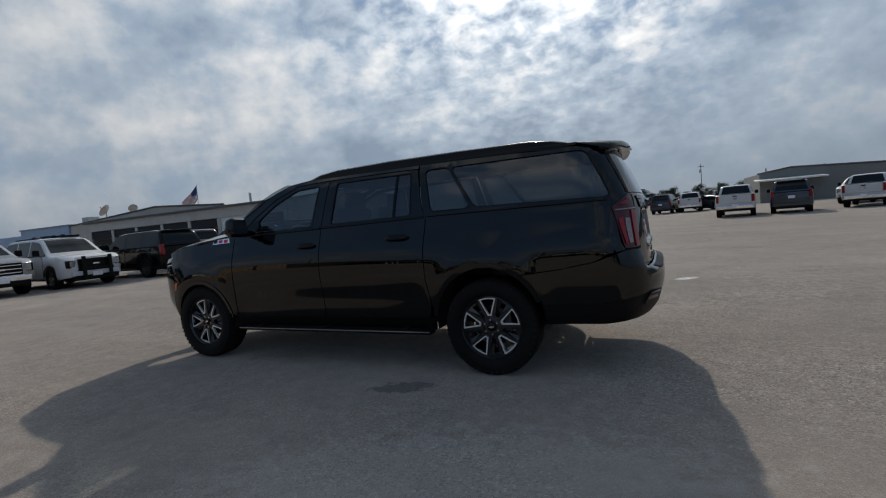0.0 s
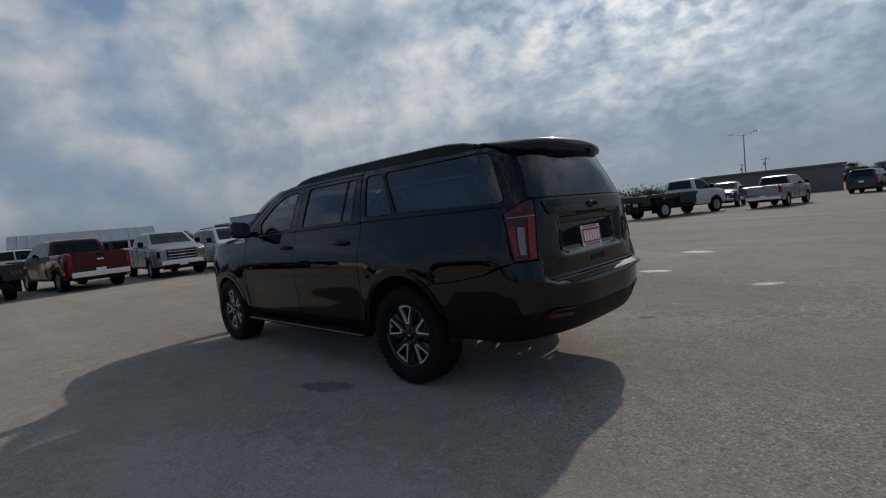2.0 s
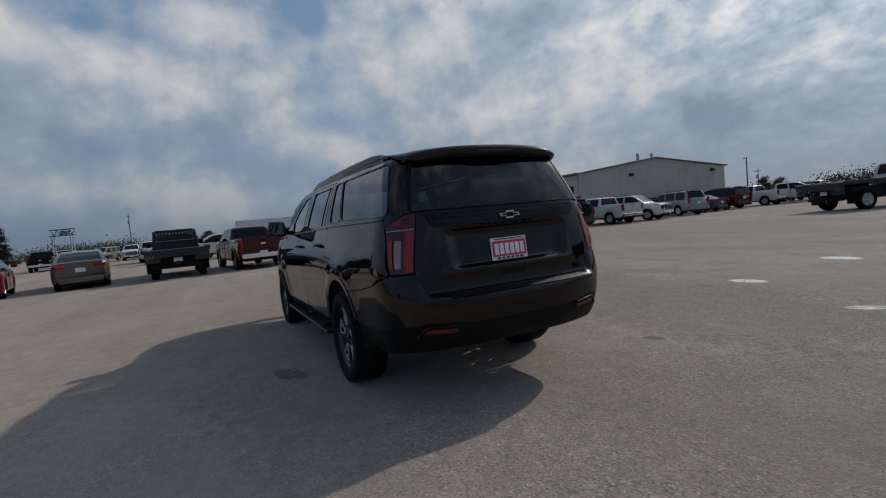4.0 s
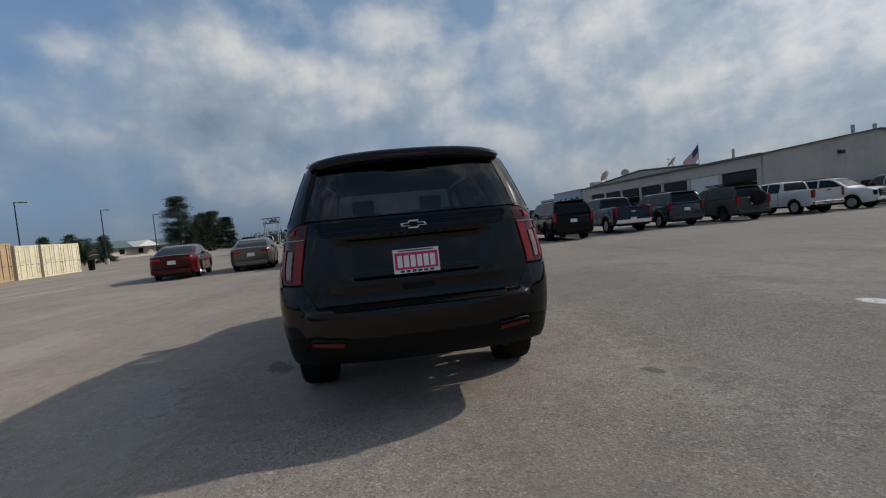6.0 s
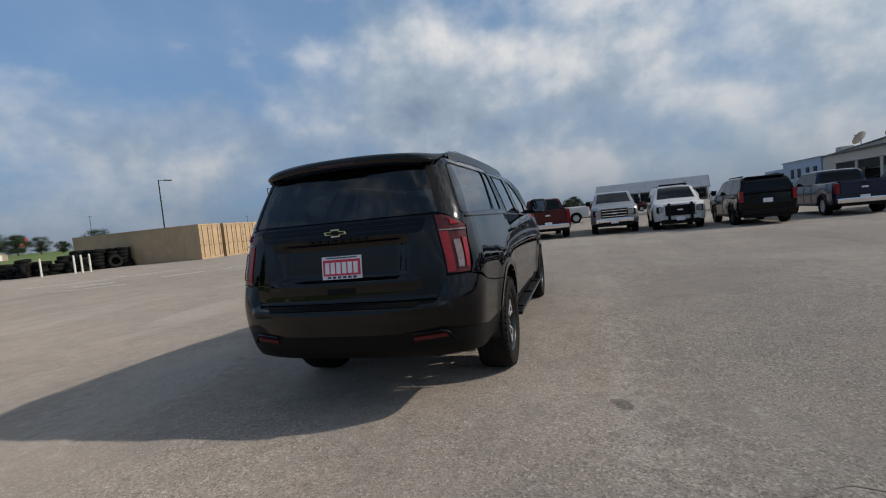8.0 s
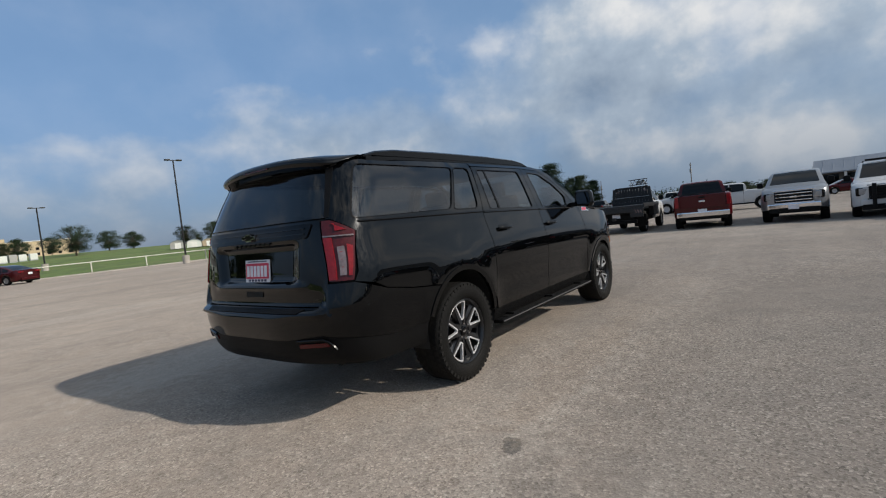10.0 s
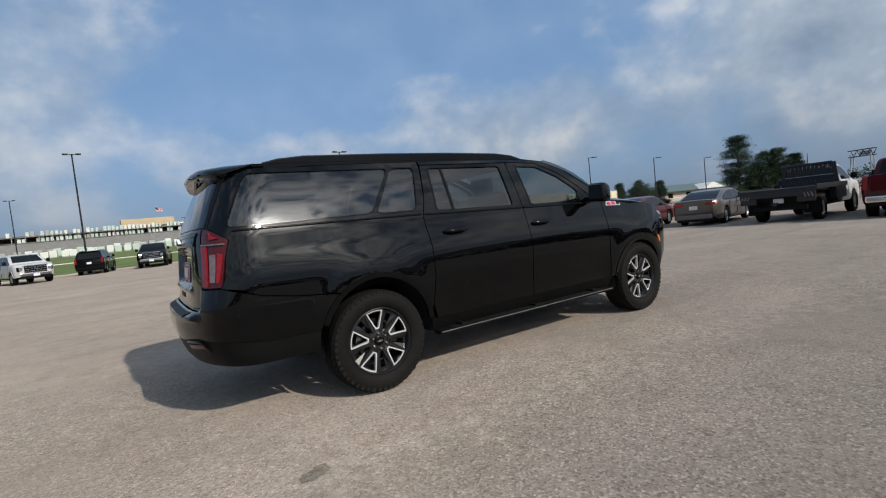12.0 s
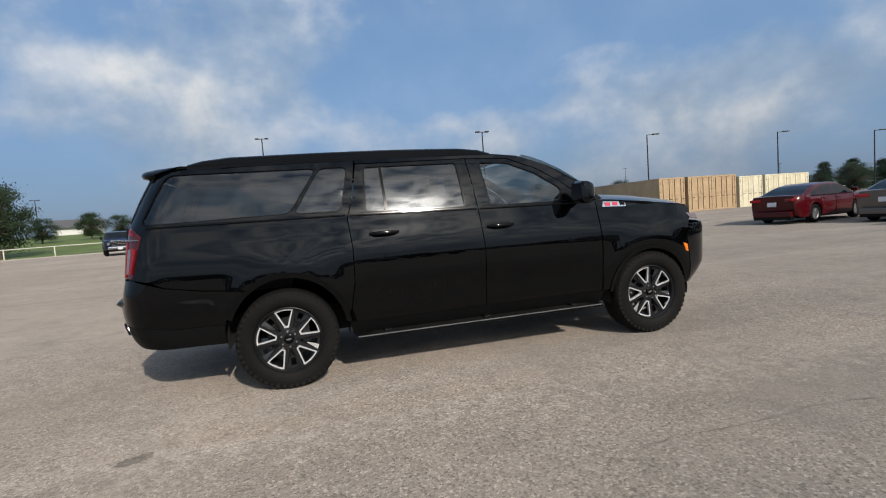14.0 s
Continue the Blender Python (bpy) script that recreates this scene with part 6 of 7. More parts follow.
flatbed("white_paint", at_rear("chassis", 8.0, -27.2, -112), -112, "white single-cab truck with empty dark flatbed", rack=False, big=1.18)

FAR = "vehicles by the grass"
car("pickup", "car_black", at_front("pickup", 0.2, 43.0, -98), -98, "black pickup facing the lot beside the grass", FAR, rim="dark_wheel", big=1.08)
car("sedan", "maroon_paint", (5.5, 45.0), 118, "dark red sedan parked tail out by the grass", FAR)
car("pickup", "white_paint", at_front("pickup", -7.2, 38.2, -68), -68, "white pickup with big chrome grille by the grass", FAR, big=1.08)
car("suv", "car_black", at_rear("suv", -4.0, 43.4, 82), 82, "black SUV parked tail out by the grass", FAR, face="body")
car("pickup", "blue_paint", at_front("pickup", -14.9, 37.8, -68), -68, "dark blue pickup with chrome grille by the grass", FAR)
BACK = "vehicles behind the long row"
car("pickup", "car_black", at_rear("pickup", 52.0, 15.5, 8), 8, "black pickup far back on the lot", BACK)
car("suv", "white_paint", (64, 16.5), 20, "white SUV far back on the lot", BACK)
car("suv", "silver_paint", (70, 13.5), 160, "silver SUV far back on the lot", BACK)
car("suv", "white_paint", (66, 10.0), 185, "white SUV far back, nose out", BACK)
car("pickup", "slate_paint", (74, 9.2), 10, "grey pickup far back on the lot", BACK)
car("pickup", "white_paint", (48, 6.4), 8, "white pickup behind the flatbed truck", BACK)
car("pickup", "white_paint", (36.5, 0.6), 96, "white crew pickup standing across behind the row", BACK)
car("pickup", "white_paint", (40.5, 3.6), 90, "white pickup standing across behind the row", BACK)
car("sedan", "red_paint", (60, -7.5), 100, "red car far back by the building", BACK)
car("suv", "maroon_paint", (46, -9.8), 10, "maroon SUV behind the row", BACK)
car("suv", "white_paint", (52, -11.5), 30, "white SUV near the building", BACK)
car("sedan", "silver_paint", (47, -20.0), 190, "silver sedan beside the service bays", BACK)
car("pickup", "white_paint", (40, -14.5), 200, "white pickup beside the service bays", BACK)

# ---- shipping containers, tyres, bollards ----
M["tan_steel"] = material("tan_container_paint", (0.46, 0.325, 0.19), 0.6, spread=0.12, scale=1.2, dirt=(0.36, 0.24, 0.14))
M["cream_steel"] = material("cream_container_paint", (0.70, 0.64, 0.47), 0.6, spread=0.10, scale=1.2, dirt=(0.34, 0.25, 0.14))
M["rust"] = material("rusty_steel", (0.12, 0.075, 0.05), 0.75, 0.3, 0.4, 6)


def container(x, y, length, height, mat, label, cream=False):
    """A shipping container, its doors towards -y, x at its left front corner."""
    ob = thing("shipping_container", label, "container", pose(x, y, 0), "shipping containers")
    w = 2.44
    bm = bmesh.new()
    # corrugated sides
    for sx in (0.02, w - 0.02):
        pts = []
        n = int(length / 0.28)
        for i in range(n + 1):
            yy = 0.08 + (length - 0.16) * i / n
            off = 0.0 if (i // 2) % 2 == 0 else 0.036
            pts.append((sx + (off if sx < 1 else -off), yy))
        lo = [bm.verts.new((u, v, 0.16)) for u, v in pts]
        hi = [bm.verts.new((u, v, height - 0.08)) for u, v in pts]
        for i in range(n):
            bm.faces.new((lo[i], lo[i + 1], hi[i + 1], hi[i]))
    bmesh.ops.recalc_face_normals(bm, faces=bm.faces)
    part("corrugated_siding", bm, mat, ob)
    part("roof", box((w / 2, length / 2, height - 0.05), (w - 0.06, length - 0.06, 0.05)), mat, ob)
    part("floor", box((w / 2, length / 2, 0.10), (w - 0.06, length - 0.06, 0.12)), "rust", ob)
    for sx in (0.05, w - 0.05):
        for sy in (0.05, length - 0.05):
            part("corner_post", box((sx, sy, height / 2), (0.10, 0.10, height), None, 0.008), mat, ob)
        part("bottom_rail", box((sx, length / 2, 0.09), (0.08, length - 0.2, 0.16)), mat, ob)
        part("top_rail", box((sx, length / 2, height - 0.04), (0.06, length - 0.2, 0.08)), mat, ob)
    part("back_wall", box((w / 2, length - 0.05, height / 2), (w - 0.2, 0.05, height - 0.2)), mat, ob)
    part("header", box((w / 2, 0.05, height - 0.06), (w - 0.2, 0.08, 0.12)), mat, ob)
    part("threshold", box((w / 2, 0.05, 0.08), (w - 0.2, 0.08, 0.14)), mat, ob)
    for k in (0, 1):
        x0 = 0.11 + k * 1.115
        d = part("door", box((x0 + 0.555, 0.055, height / 2 + 0.01), (1.10, 0.05, height - 0.28), None, 0.006), mat, ob)
        for i in range(5):
            part("door_rib", box((x0 + 0.555, 0.024, 0.42 + i * (height - 0.72) / 4), (1.02, 0.022, 0.16), None, 0.006), mat, d)
        for u in (0.24, 0.84):
            part("lock_rod", tube((x0 + u, 0.0, 0.16), (x0 + u, 0.0, height - 0.14), 0.019, None, 8), "rust" if not cream else mat, d)
            part("rod_handle", box((x0 + u + 0.14, -0.01, 1.12), (0.32, 0.02, 0.035)), "rust", d)
        for i in range(4):
            part("hinge", box((x0 + (0.0 if k == 0 else 1.11), 0.03, 0.45 + i * (height - 0.9) / 3), (0.09, 0.04, 0.10)), "rust", d)
    return ob


for i in range(6):
    cream = i >= 3
    container(27.1 + i * 2.64, 27.6 + (0.15, 0.0, 0.25, 0.1, 0.0, 0.2)[i], 13.7 if i == 0 else 12.2, (2.86, 2.84, 2.84, 2.62, 2.62, 2.62)[i],
              "cream_steel" if cream else "tan_steel", "cream steel shipping container with rust streaks" if cream else "tan steel shipping container with rust marks", cream)
part_bin = thing("trash_bin", "black plastic trash bin by the containers", "bin", pose(43.6, 27.4, 0))
bm = bmesh.new()
add_lathe(bm, [(0.0, 0.02), (0.24, 0.02), (0.31, 0.92), (0.33, 0.95)], 20, "Z")
part("bin_body", bm, "black_plastic", part_bin, smooth=40)
bm = bmesh.new()
add_lathe(bm, [(0.34, 0.95), (0.33, 1.02), (0.0, 1.08)], 20, "Z")
part("bin_lid", bm, "black_plastic", part_bin, smooth=40)


def old_tyre(x, y, z, r, turn, tilt=0.0):
    bm = add_lathe(bmesh.new(), [(r * 0.55, 0.10), (r * 0.7, 0.14), (r * 0.93, 0.13), (r, 0.08), (r, -0.08), (r * 0.93, -0.13), (r * 0.7, -0.14), (r * 0.55, -0.10)], 18, "Z", True)
    bmesh.ops.recalc_face_normals(bm, faces=bm.faces)
    ob = part("old_tyre", bm, "rubber", smooth=40)
    ob.matrix_basis = pose(x, y, z, tilt, 0, turn)
    return tagged(ob, "worn black truck tyre in a stack", "tyre", "stacked tyres by the containers")


rnd = random.Random(11)
for i in range(24):
    bx, by = 20.8 + (i % 8) * 0.82 + rnd.uniform(-0.1, 0.1), 38.0 - (i % 8) * 0.42 + (i // 8) * 1.0
    rr = rnd.uniform(0.44, 0.54)
    top = rnd.choice((3, 4, 4, 5)) if i % 8 < 4 else rnd.choice((4, 5, 6, 6))
    for k in range(top):
        old_tyre(bx + rnd.uniform(-0.16, 0.16), by + rnd.uniform(-0.16, 0.16), 0.14 + k * 0.27, rr * rnd.uniform(0.85, 1.05), rnd.uniform(0, 360), 0.0 if k < top - 1 else rnd.uniform(-7, 7))
    if i % 3 == 0:
        old_tyre(bx - 0.35, by - 0.65, rr * 0.97, rr, rnd.uniform(-40, 60), rnd.uniform(74, 84))
M["post_white"] = material("white_post_paint", (0.66, 0.63, 0.55), 0.6, spread=0.15, scale=4, dirt=(0.3, 0.24, 0.16))
for x, y in ((19.7, 34.6), (21.0, 33.2), (21.22, 32.8), (21.6, 32.5)):
    b = thing("bollard", "white steel bollard in front of the tyres", "bollard", pose(x, y, 0), "white bollards")
    part("pipe", tube((0, 0, 0), (0, 0, 1.28), 0.065, None, 14), "post_white", b)
    part("cap", tube((0, 0, 1.28), (0, 0, 1.33), 0.065, 0.03, 14), "post_white", b)

# ---- pipe fence ----
fence = thing("pipe_fence", "white pipe rail fence along the grass", "fence")
fpts = [(-70, 47.4), (-40, 47.6), (-12, 48.6), (8, 49.4), (16.5, 47.6), (21.2, 45.4), (21.8, 42.5)]
for a, b in zip(fpts, fpts[1:]):
    a, b = Vector((*a, 1.02)), Vector((*b, 1.02))
    part("rail", tube(a, b, 0.045, None, 10), "post_white", fence)
    n = max(1, round((b - a).length / 4.2))
    for i in range(n):
        p = a + (b - a) * i / n
        part("post", tube((p.x, p.y, 0), (p.x, p.y, 1.0), 0.055, None, 10), "post_white", fence)
fence2 = thing("pipe_fence", "pale pipe rail fence on the far lot edge", "fence")
fp2 = [(50, 46), (70, 52), (95, 58), (125, 66)]
for a, b in zip(fp2, fp2[1:]):
    a, b = Vector((*a, 1.0)), Vector((*b, 1.0))
    part("rail", tube(a, b, 0.05, None, 8), "post_white", fence2)
    for i in range(5):
        p = a + (b - a) * i / 5
        part("post", tube((p.x, p.y, 0), (p.x, p.y, 1.0), 0.06, None, 8), "post_white", fence2)

# ---- lamps, poles, signs ----
M["pole_dark"] = material("dark_bronze_pole", (0.018, 0.017, 0.016), 0.5, 0.3)
M["pole_wood"] = material("weathered_wood_pole", (0.12, 0.095, 0.075), 0.85, spread=0.3, scale=3)


def street_lamp(x, y, h, turn, arms=1, label="dark square light pole with one flat lamp head"):
    ob = thing("street_lamp", label, "street lamp", pose(x, y, field_z(x, y), 0, 0, turn), "light poles")
    r = 0.35 if arms == 1 else 0.16
    part("base", tube((0, 0, 0), (0, 0, 0.75), 0.30, None, 16), "kerb", ob)
    part("pole", tube((0, 0, 0.75), (0, 0, h), 0.085, 0.06, 8), "pole_dark", ob)
    for k in range(arms):
        s = 1 if k == 0 else -1
        part("arm", box((s * r, 0, h - 0.05), (2 * r, 0.06, 0.06)), "pole_dark", ob)
        part("lamp_head", box((s * (2 * r + (0.25 if arms == 1 else 0.18)), 0, h - 0.02), (0.75 if arms == 1 else 0.42, 0.34, 0.12), None, 0.03), "pole_dark", ob)
    return ob


street_lamp(17.2, 41.0, 9.3, 0, 2, "tall dark pole with two flat lamp heads")
street_lamp(37.0, 41.5, 8.5, -20)
street_lamp(55.8, 41.6, 8.3, -20)
street_lamp(69.2, 39.8, 7.8, -20)
street_lamp(82.5, 38.8, 7.5, -20)
for x, y, h in ((-4.8, 52.0, 11.0), (11.8, 60.6, 6.7), (-16.1, 96.3, 9.6), (12.0, 110.2, 6.3), (12.2, 84.9, 6.6), (12.7, 145.4, 6.7), (86, 150, 8), (120, 160, 11), (-46, 92, 7), (150, 120, 8)):
    street_lamp(x, y, h, 0, 2, "tall dark pole with two flat lamp heads")


def utility_pole(x, y, h):
    ob = thing("utility_pole", "weathered wooden utility pole with crossarm", "utility pole", pose(x, y, 0, 0, 0, 20), "utility poles")
    part("pole", tube((0, 0, 0), (0, 0, h), 0.12, 0.08, 10), "pole_wood", ob)
    part("crossarm", box((0, 0, h - 0.6), (1.7, 0.1, 0.12)), "pole_wood", ob)
    part("transformer", tube((0.25, 0, h - 2.3), (0.25, 0, h - 1.4), 0.22, None, 12), "galv", ob)
    for u in (-0.75, -0.3, 0.3, 0.75):
        part("insulator", tube((u, 0, h - 0.54), (u, 0, h - 0.36), 0.05, 0.03, 8), "galv", ob)


for x, y, h in ((-11, -145, 10.3), (22, -150, 9), (29, -158, 8.5), (65, -120, 6.8), (90, -110, 7), (120, 16, 9), (130, 40, 8)):
    utility_pole(x, y, h)
lp = thing("street_lamp", "tall steel mast with lamp arms on two sides", "street lamp", pose(12.8, -78, 0))
part("pole", tube((0, 0, 0), (0, 0, 9.0), 0.12, 0.07, 10), "galv", lp)
for s in (1, -1):
    part("arm", tube((0, 0, 8.9), (s * 1.3, 0, 9.2), 0.035, None, 8), "galv", lp)
    part("lamp_head", box((s * 1.6, 0, 9.25), (0.7, 0.25, 0.12), None, 0.03), "galv", lp)

mast = thing("street_lamp", "tall thin dark light pole beyond the row", "street lamp", pose(51.8, -93.1, 0))
part("pole", tube((0, 0, 0), (0, 0, 7.9), 0.14, 0.09, 8), "pole_dark", mast)
part("lamp_head", box((0.2, 0, 7.95), (0.7, 0.3, 0.14), None, 0.03), "pole_dark", mast)
gan = thing("sign_gantry", "grey steel sign frame on tall legs", "sign", pose(125, 29.0, 0, 0, 0, 75))
for x in (-1.8, 1.8):
    for y in (-0.5, 0.5):
        part("leg", tube((x, y, 0), (x, y, 6.2), 0.12, None, 8), "galv", gan)
for z in (5.6, 6.9):
    for y in (-0.45, 0.45):
        part("chord", tube((-2.3, y, z), (2.3, y, z), 0.09, None, 6), "pole_dark", gan)
for i in range(8):
    xa = -2.3 + i * 0.575
    part("lattice_bar", tube((xa, -0.45, 5.6 if i % 2 else 6.9), (xa + 0.575, -0.45, 6.9 if i % 2 else 5.6), 0.06, None, 6), "pole_dark", gan)
part("panel", box((-0.4, -0.55, 6.2), (2.2, 0.1, 0.8), None, 0.02), "galv", gan)
M["sign_red"] = material("red_sign_panel", (0.55, 0.05, 0.045), 0.5)
rs = thing("road_sign", "red rectangular sign board on a post", "sign", pose(86.9, 141.6, field_z(86.9, 141.6), 0, 0, -32))
part("post", tube((0, 0, 0), (0, 0, 2.6), 0.2, None, 10), "galv", rs)
part("board", box((0, 0, 3.2), (2.1, 0.4, 2.2), None, 0.05), "sign_red", rs)
for z in (3.6, 2.9):
    part("pale_bar", box((0, -0.22, z), (1.3, 0.04, 0.35)), "post_white", rs)

# ---- flag ----
M["flag_red"] = material("flag_red_cloth", (0.36, 0.03, 0.045), 0.8)
M["flag_white"] = material("flag_white_cloth", (0.66, 0.64, 0.62), 0.8)
M["flag_blue"] = material("flag_blue_cloth", (0.03, 0.04, 0.13), 0.8)


def flag(x, y, h, hoist, fly, turn, droop):
    ob = thing("flag", "striped red and white flag with blue corner on a tall pole", "flag", pose(x, y, field_z(x, y), 0, 0, turn))
    part("pole", tube((0, 0, 0), (0, 0, h), 0.11, 0.05, 10), "galv", ob)
    part("finial", tube((0, 0, h), (0, 0, h + 0.2), 0.09, 0.02, 10), "galv", ob)

    def cloth(u, v):
        return Vector((0.06 + u * fly * 0.86, 0.25 * math.sin(u * 7 + v * 2) * u, h - 0.2 - v * hoist - droop * u - 0.18 * math.sin(u * 5)))
    for i in range(13):
        bm = bmesh.new()
        grid = [[bm.verts.new(cloth(k / 16, (i + j) / 13)) for j in (0, 1)] for k in range(17)]
        for a, b in zip(grid, grid[1:]):
            bm.faces.new((a[0], a[1], b[1], b[0]))
        part("stripe", bm, "flag_red" if i % 2 == 0 else "flag_white", ob, smooth=60)
    for off in (0.03, -0.03):
        bm = bmesh.new()
        grid = [[bm.verts.new(cloth(k / 19, j / 13) + Vector((0, off, 0))) for j in range(8)] for k in range(8)]
        for a, b in zip(grid, grid[1:]):
            for j in range(7):
                bm.faces.new((a[j], a[j + 1], b[j + 1], b[j]))
        part("canton", bm, "flag_blue", ob, smooth=60)


flag(100, -75, 14.6, 3.3, 3.9, 53, 4.0)
flag(7.2, 168, 11.8, 1.2, 2.2, 4, 0.6)

# ---- buildings ----
M["metal_wall"] = material("ribbed_metal_wall", (0.43, 0.405, 0.365), 0.6, spread=0.08, scale=0.8, dirt=(0.27, 0.25, 0.22))
M["beige_wall"] = material("beige_wall", (0.44, 0.40, 0.34), 0.7, spread=0.1, scale=0.6)
M["blue_wall"] = material("pale_blue_wall", (0.30, 0.38, 0.50), 0.6, spread=0.08, scale=0.5)
M["brown_wall"] = material("brown_metal_wall", (0.125, 0.118, 0.108), 0.6, spread=0.15, scale=0.8)
M["sage_wall"] = material("sage_grey_metal_wall", (0.17, 0.178, 0.165), 0.6, spread=0.12, scale=0.8)
M["grey_roof"] = material("grey_metal_roof", (0.25, 0.275, 0.31), 0.55, 0.3, 0.1, 0.5)
# near-black painted for the shade inside openings; the rack shelf shares it
M["dark_open"] = material("opening_shade_and_rack_black", (0.02, 0.02, 0.021), 0.9)
M["white_trim"] = material("white_trim_paint", (0.70, 0.69, 0.66), 0.6, spread=0.1)
M["door_white"] = material("white_roller_door", (0.60, 0.60, 0.58), 0.6, spread=0.1)
M["concrete_step"] = material("weathered_stand_concrete", (0.20, 0.20, 0.195), 0.9, spread=0.2, scale=0.5)
M["dish_grey"] = material("weathered_dish_grey", (0.30, 0.28, 0.26), 0.6, spread=0.12, scale=2.0)
M["stucco"] = material("sandy_stucco", (0.50, 0.40, 0.26), 0.85, spread=0.1, scale=0.4)
M["green_roof"] = material("grey_green_metal_roof", (0.11, 0.16, 0.155), 0.6, 0.2, 0.1, 0.5)
M["roof_dark"] = material("dark_shingle_roof", (0.10, 0.10, 0.105), 0.85, spread=0.25, scale=1.5)

# service building: bays face +y, gable end faces -x
svc = thing("service_building", "long grey metal service building with open bays", "building")
X0, X1, Y0, Y1 = 33.5, 68.4, -33.0, -57.0
bays = []
bx = X0 + 2.2
wall = bmesh.new()
add_box(wall, ((X0 + X1) / 2, Y0, 4.22), (X1 - X0, 0.30, 1.20))
x = X0
for i in range(8):
    add_box(wall, (x + 0.25, Y0, 1.8), (0.50, 0.30, 3.6))
    if i < 7:
        bays.append((x + 0.5, x + 4.85))
    x += 4.85
part("bay_wall", wall, "metal_wall", svc)
part("eave_trim", box(((X0 + X1) / 2, Y0 + 0.28, 4.80), (X1 - X0 + 0.4, 0.35, 0.22), None, 0.03), "roof_dark", svc)
for i, (a, b) in enumerate(bays):
    # in the open bays a dark panel and dark back wall stand for shade
    d = part("bay_door", box(((a + b) / 2, Y0 + 0.02, 3.10 if i != 1 else 1.8), (b - a, 0.08, 0.9 if i != 1 else 3.6), None, 0.01), "door_white" if i == 1 else "dark_open", svc, "roller door" if i == 1 else "open bay, its shade a dark panel")
    part("bay_inside", box(((a + b) / 2, Y0 - 3.0, 1.8), (b - a + 0.4, 0.1, 3.6)), "dark_open", svc)
    for z in (2.55, 3.35):
        part("bay_shelf", box(((a + b) / 2, Y0 - 1.1, z), (b - a, 0.5, 0.10)), "white_trim" if z > 3 else "galv", svc)
gab = bmesh.new()
add_prism(gab, [(Y0, 0), (Y0, 4.75), (-44.5, 6.15), (Y1, 4.95), (Y1, 0)], X0 - 0.15, X0 + 0.15, "X")
part("gable_wall", gab, "metal_wall", svc)
for i in range(22):
    yy = Y0 - 0.6 - i * 1.06
    zt = 4.75 + 1.4 * (Y0 - yy) / 11.5 if yy > -44.5 else 6.15 - 1.2 * (-44.5 - yy) / 12.5
    part("wall_rib", box((X0 - 0.152, yy, zt / 2), (0.016, 0.05, zt - 0.05)), "metal_wall", svc)
back = bmesh.new()
add_box(back, ((X0 + X1) / 2, Y1, 2.45), (X1 - X0, 0.3, 4.9))
add_box(back, (X1, (Y0 + Y1) / 2, 2.4), (0.3, Y0 - Y1, 4.7))
part("back_wall", back, "metal_wall", svc)
rf = bmesh.new()
add_prism(rf, [(Y0 + 0.4, 4.82), (-44.5, 6.27), (Y1 - 0.4, 5.02), (Y1 - 0.4, 4.90), (-44.5, 6.15), (Y0 + 0.4, 4.70)], X0 - 0.35, X0 + 2.5, "X")
part("roof", rf, "roof_dark", svc)
part("flat_roof", box(((X0 + 2.5 + X1) / 2, (Y0 + Y1) / 2 - 0.2, 4.80), (X1 - X0 - 2.5, Y0 - Y1 - 0.3, 0.10)), "roof_dark", svc)
for x, y in ((35.5, -44.3), (35.8, -47.0), (48, -42)):
    part("roof_vent", tube((x, y, 5.4), (x, y, 7.0), 0.16, None, 10), "galv", svc)
part("wall_lamp", box((X0 - 0.3, -40.5, 4.4), (0.3, 0.5, 0.3), None, 0.03), "pole_dark", svc)
part("wall_lamp", box((X0 - 0.3, -54.5, 4.5), (0.3, 0.5, 0.3), None, 0.03), "pole_dark", svc)
part("rack_shelf", box((X0 - 1.0, -48, 1.5), (0.9, 12, 0.4), None, 0.02), "dark_open", svc)

# showroom block beyond the bays
shw = thing("showroom_building", "beige and pale blue flat-roofed showroom", "building")
gw = bmesh.new()
add_prism(gw, [(46, 0), (46, 5.3), (58.5, 6.1), (78.2, 4.95), (78.2, 0)], -58, -36, "Y")
part("main_wall", gw, "beige_wall", shw)
part("roof_edge", tube((78.3, -35.95, 5.02), (58.5, -35.95, 6.17), 0.11, None, 6), "roof_dark", shw)
part("roof_edge", tube((58.5, -35.95, 6.17), (46, -35.95, 5.37), 0.11, None, 6), "roof_dark", shw)
part("blue_wall", box((85.0, -46.8, 2.58), (13.4, 22, 5.16), None, 0.02), "blue_wall", shw)
part("end_wall", box((96.2, -46.0, 2.2), (9.0, 20, 4.4), None, 0.02), "blue_wall", shw)
part("parapet", box((85.0, -46.8, 5.22), (13.7, 22.3, 0.14)), "grey_roof", shw)
for x in (80, 82.5, 85.5, 88):
    w_ = part("window", box((x, -35.76, 3.2), (1.0, 0.10, 1.5), None, 0.01), "car_glass", shw)
    part("frame", box((x, -35.74, 2.40), (1.2, 0.14, 0.10)), "white_trim", w_)
part("roof_unit", box((76.5, -38, 5.6), (1.6, 1.6, 1.1), None, 0.05), "galv", shw)


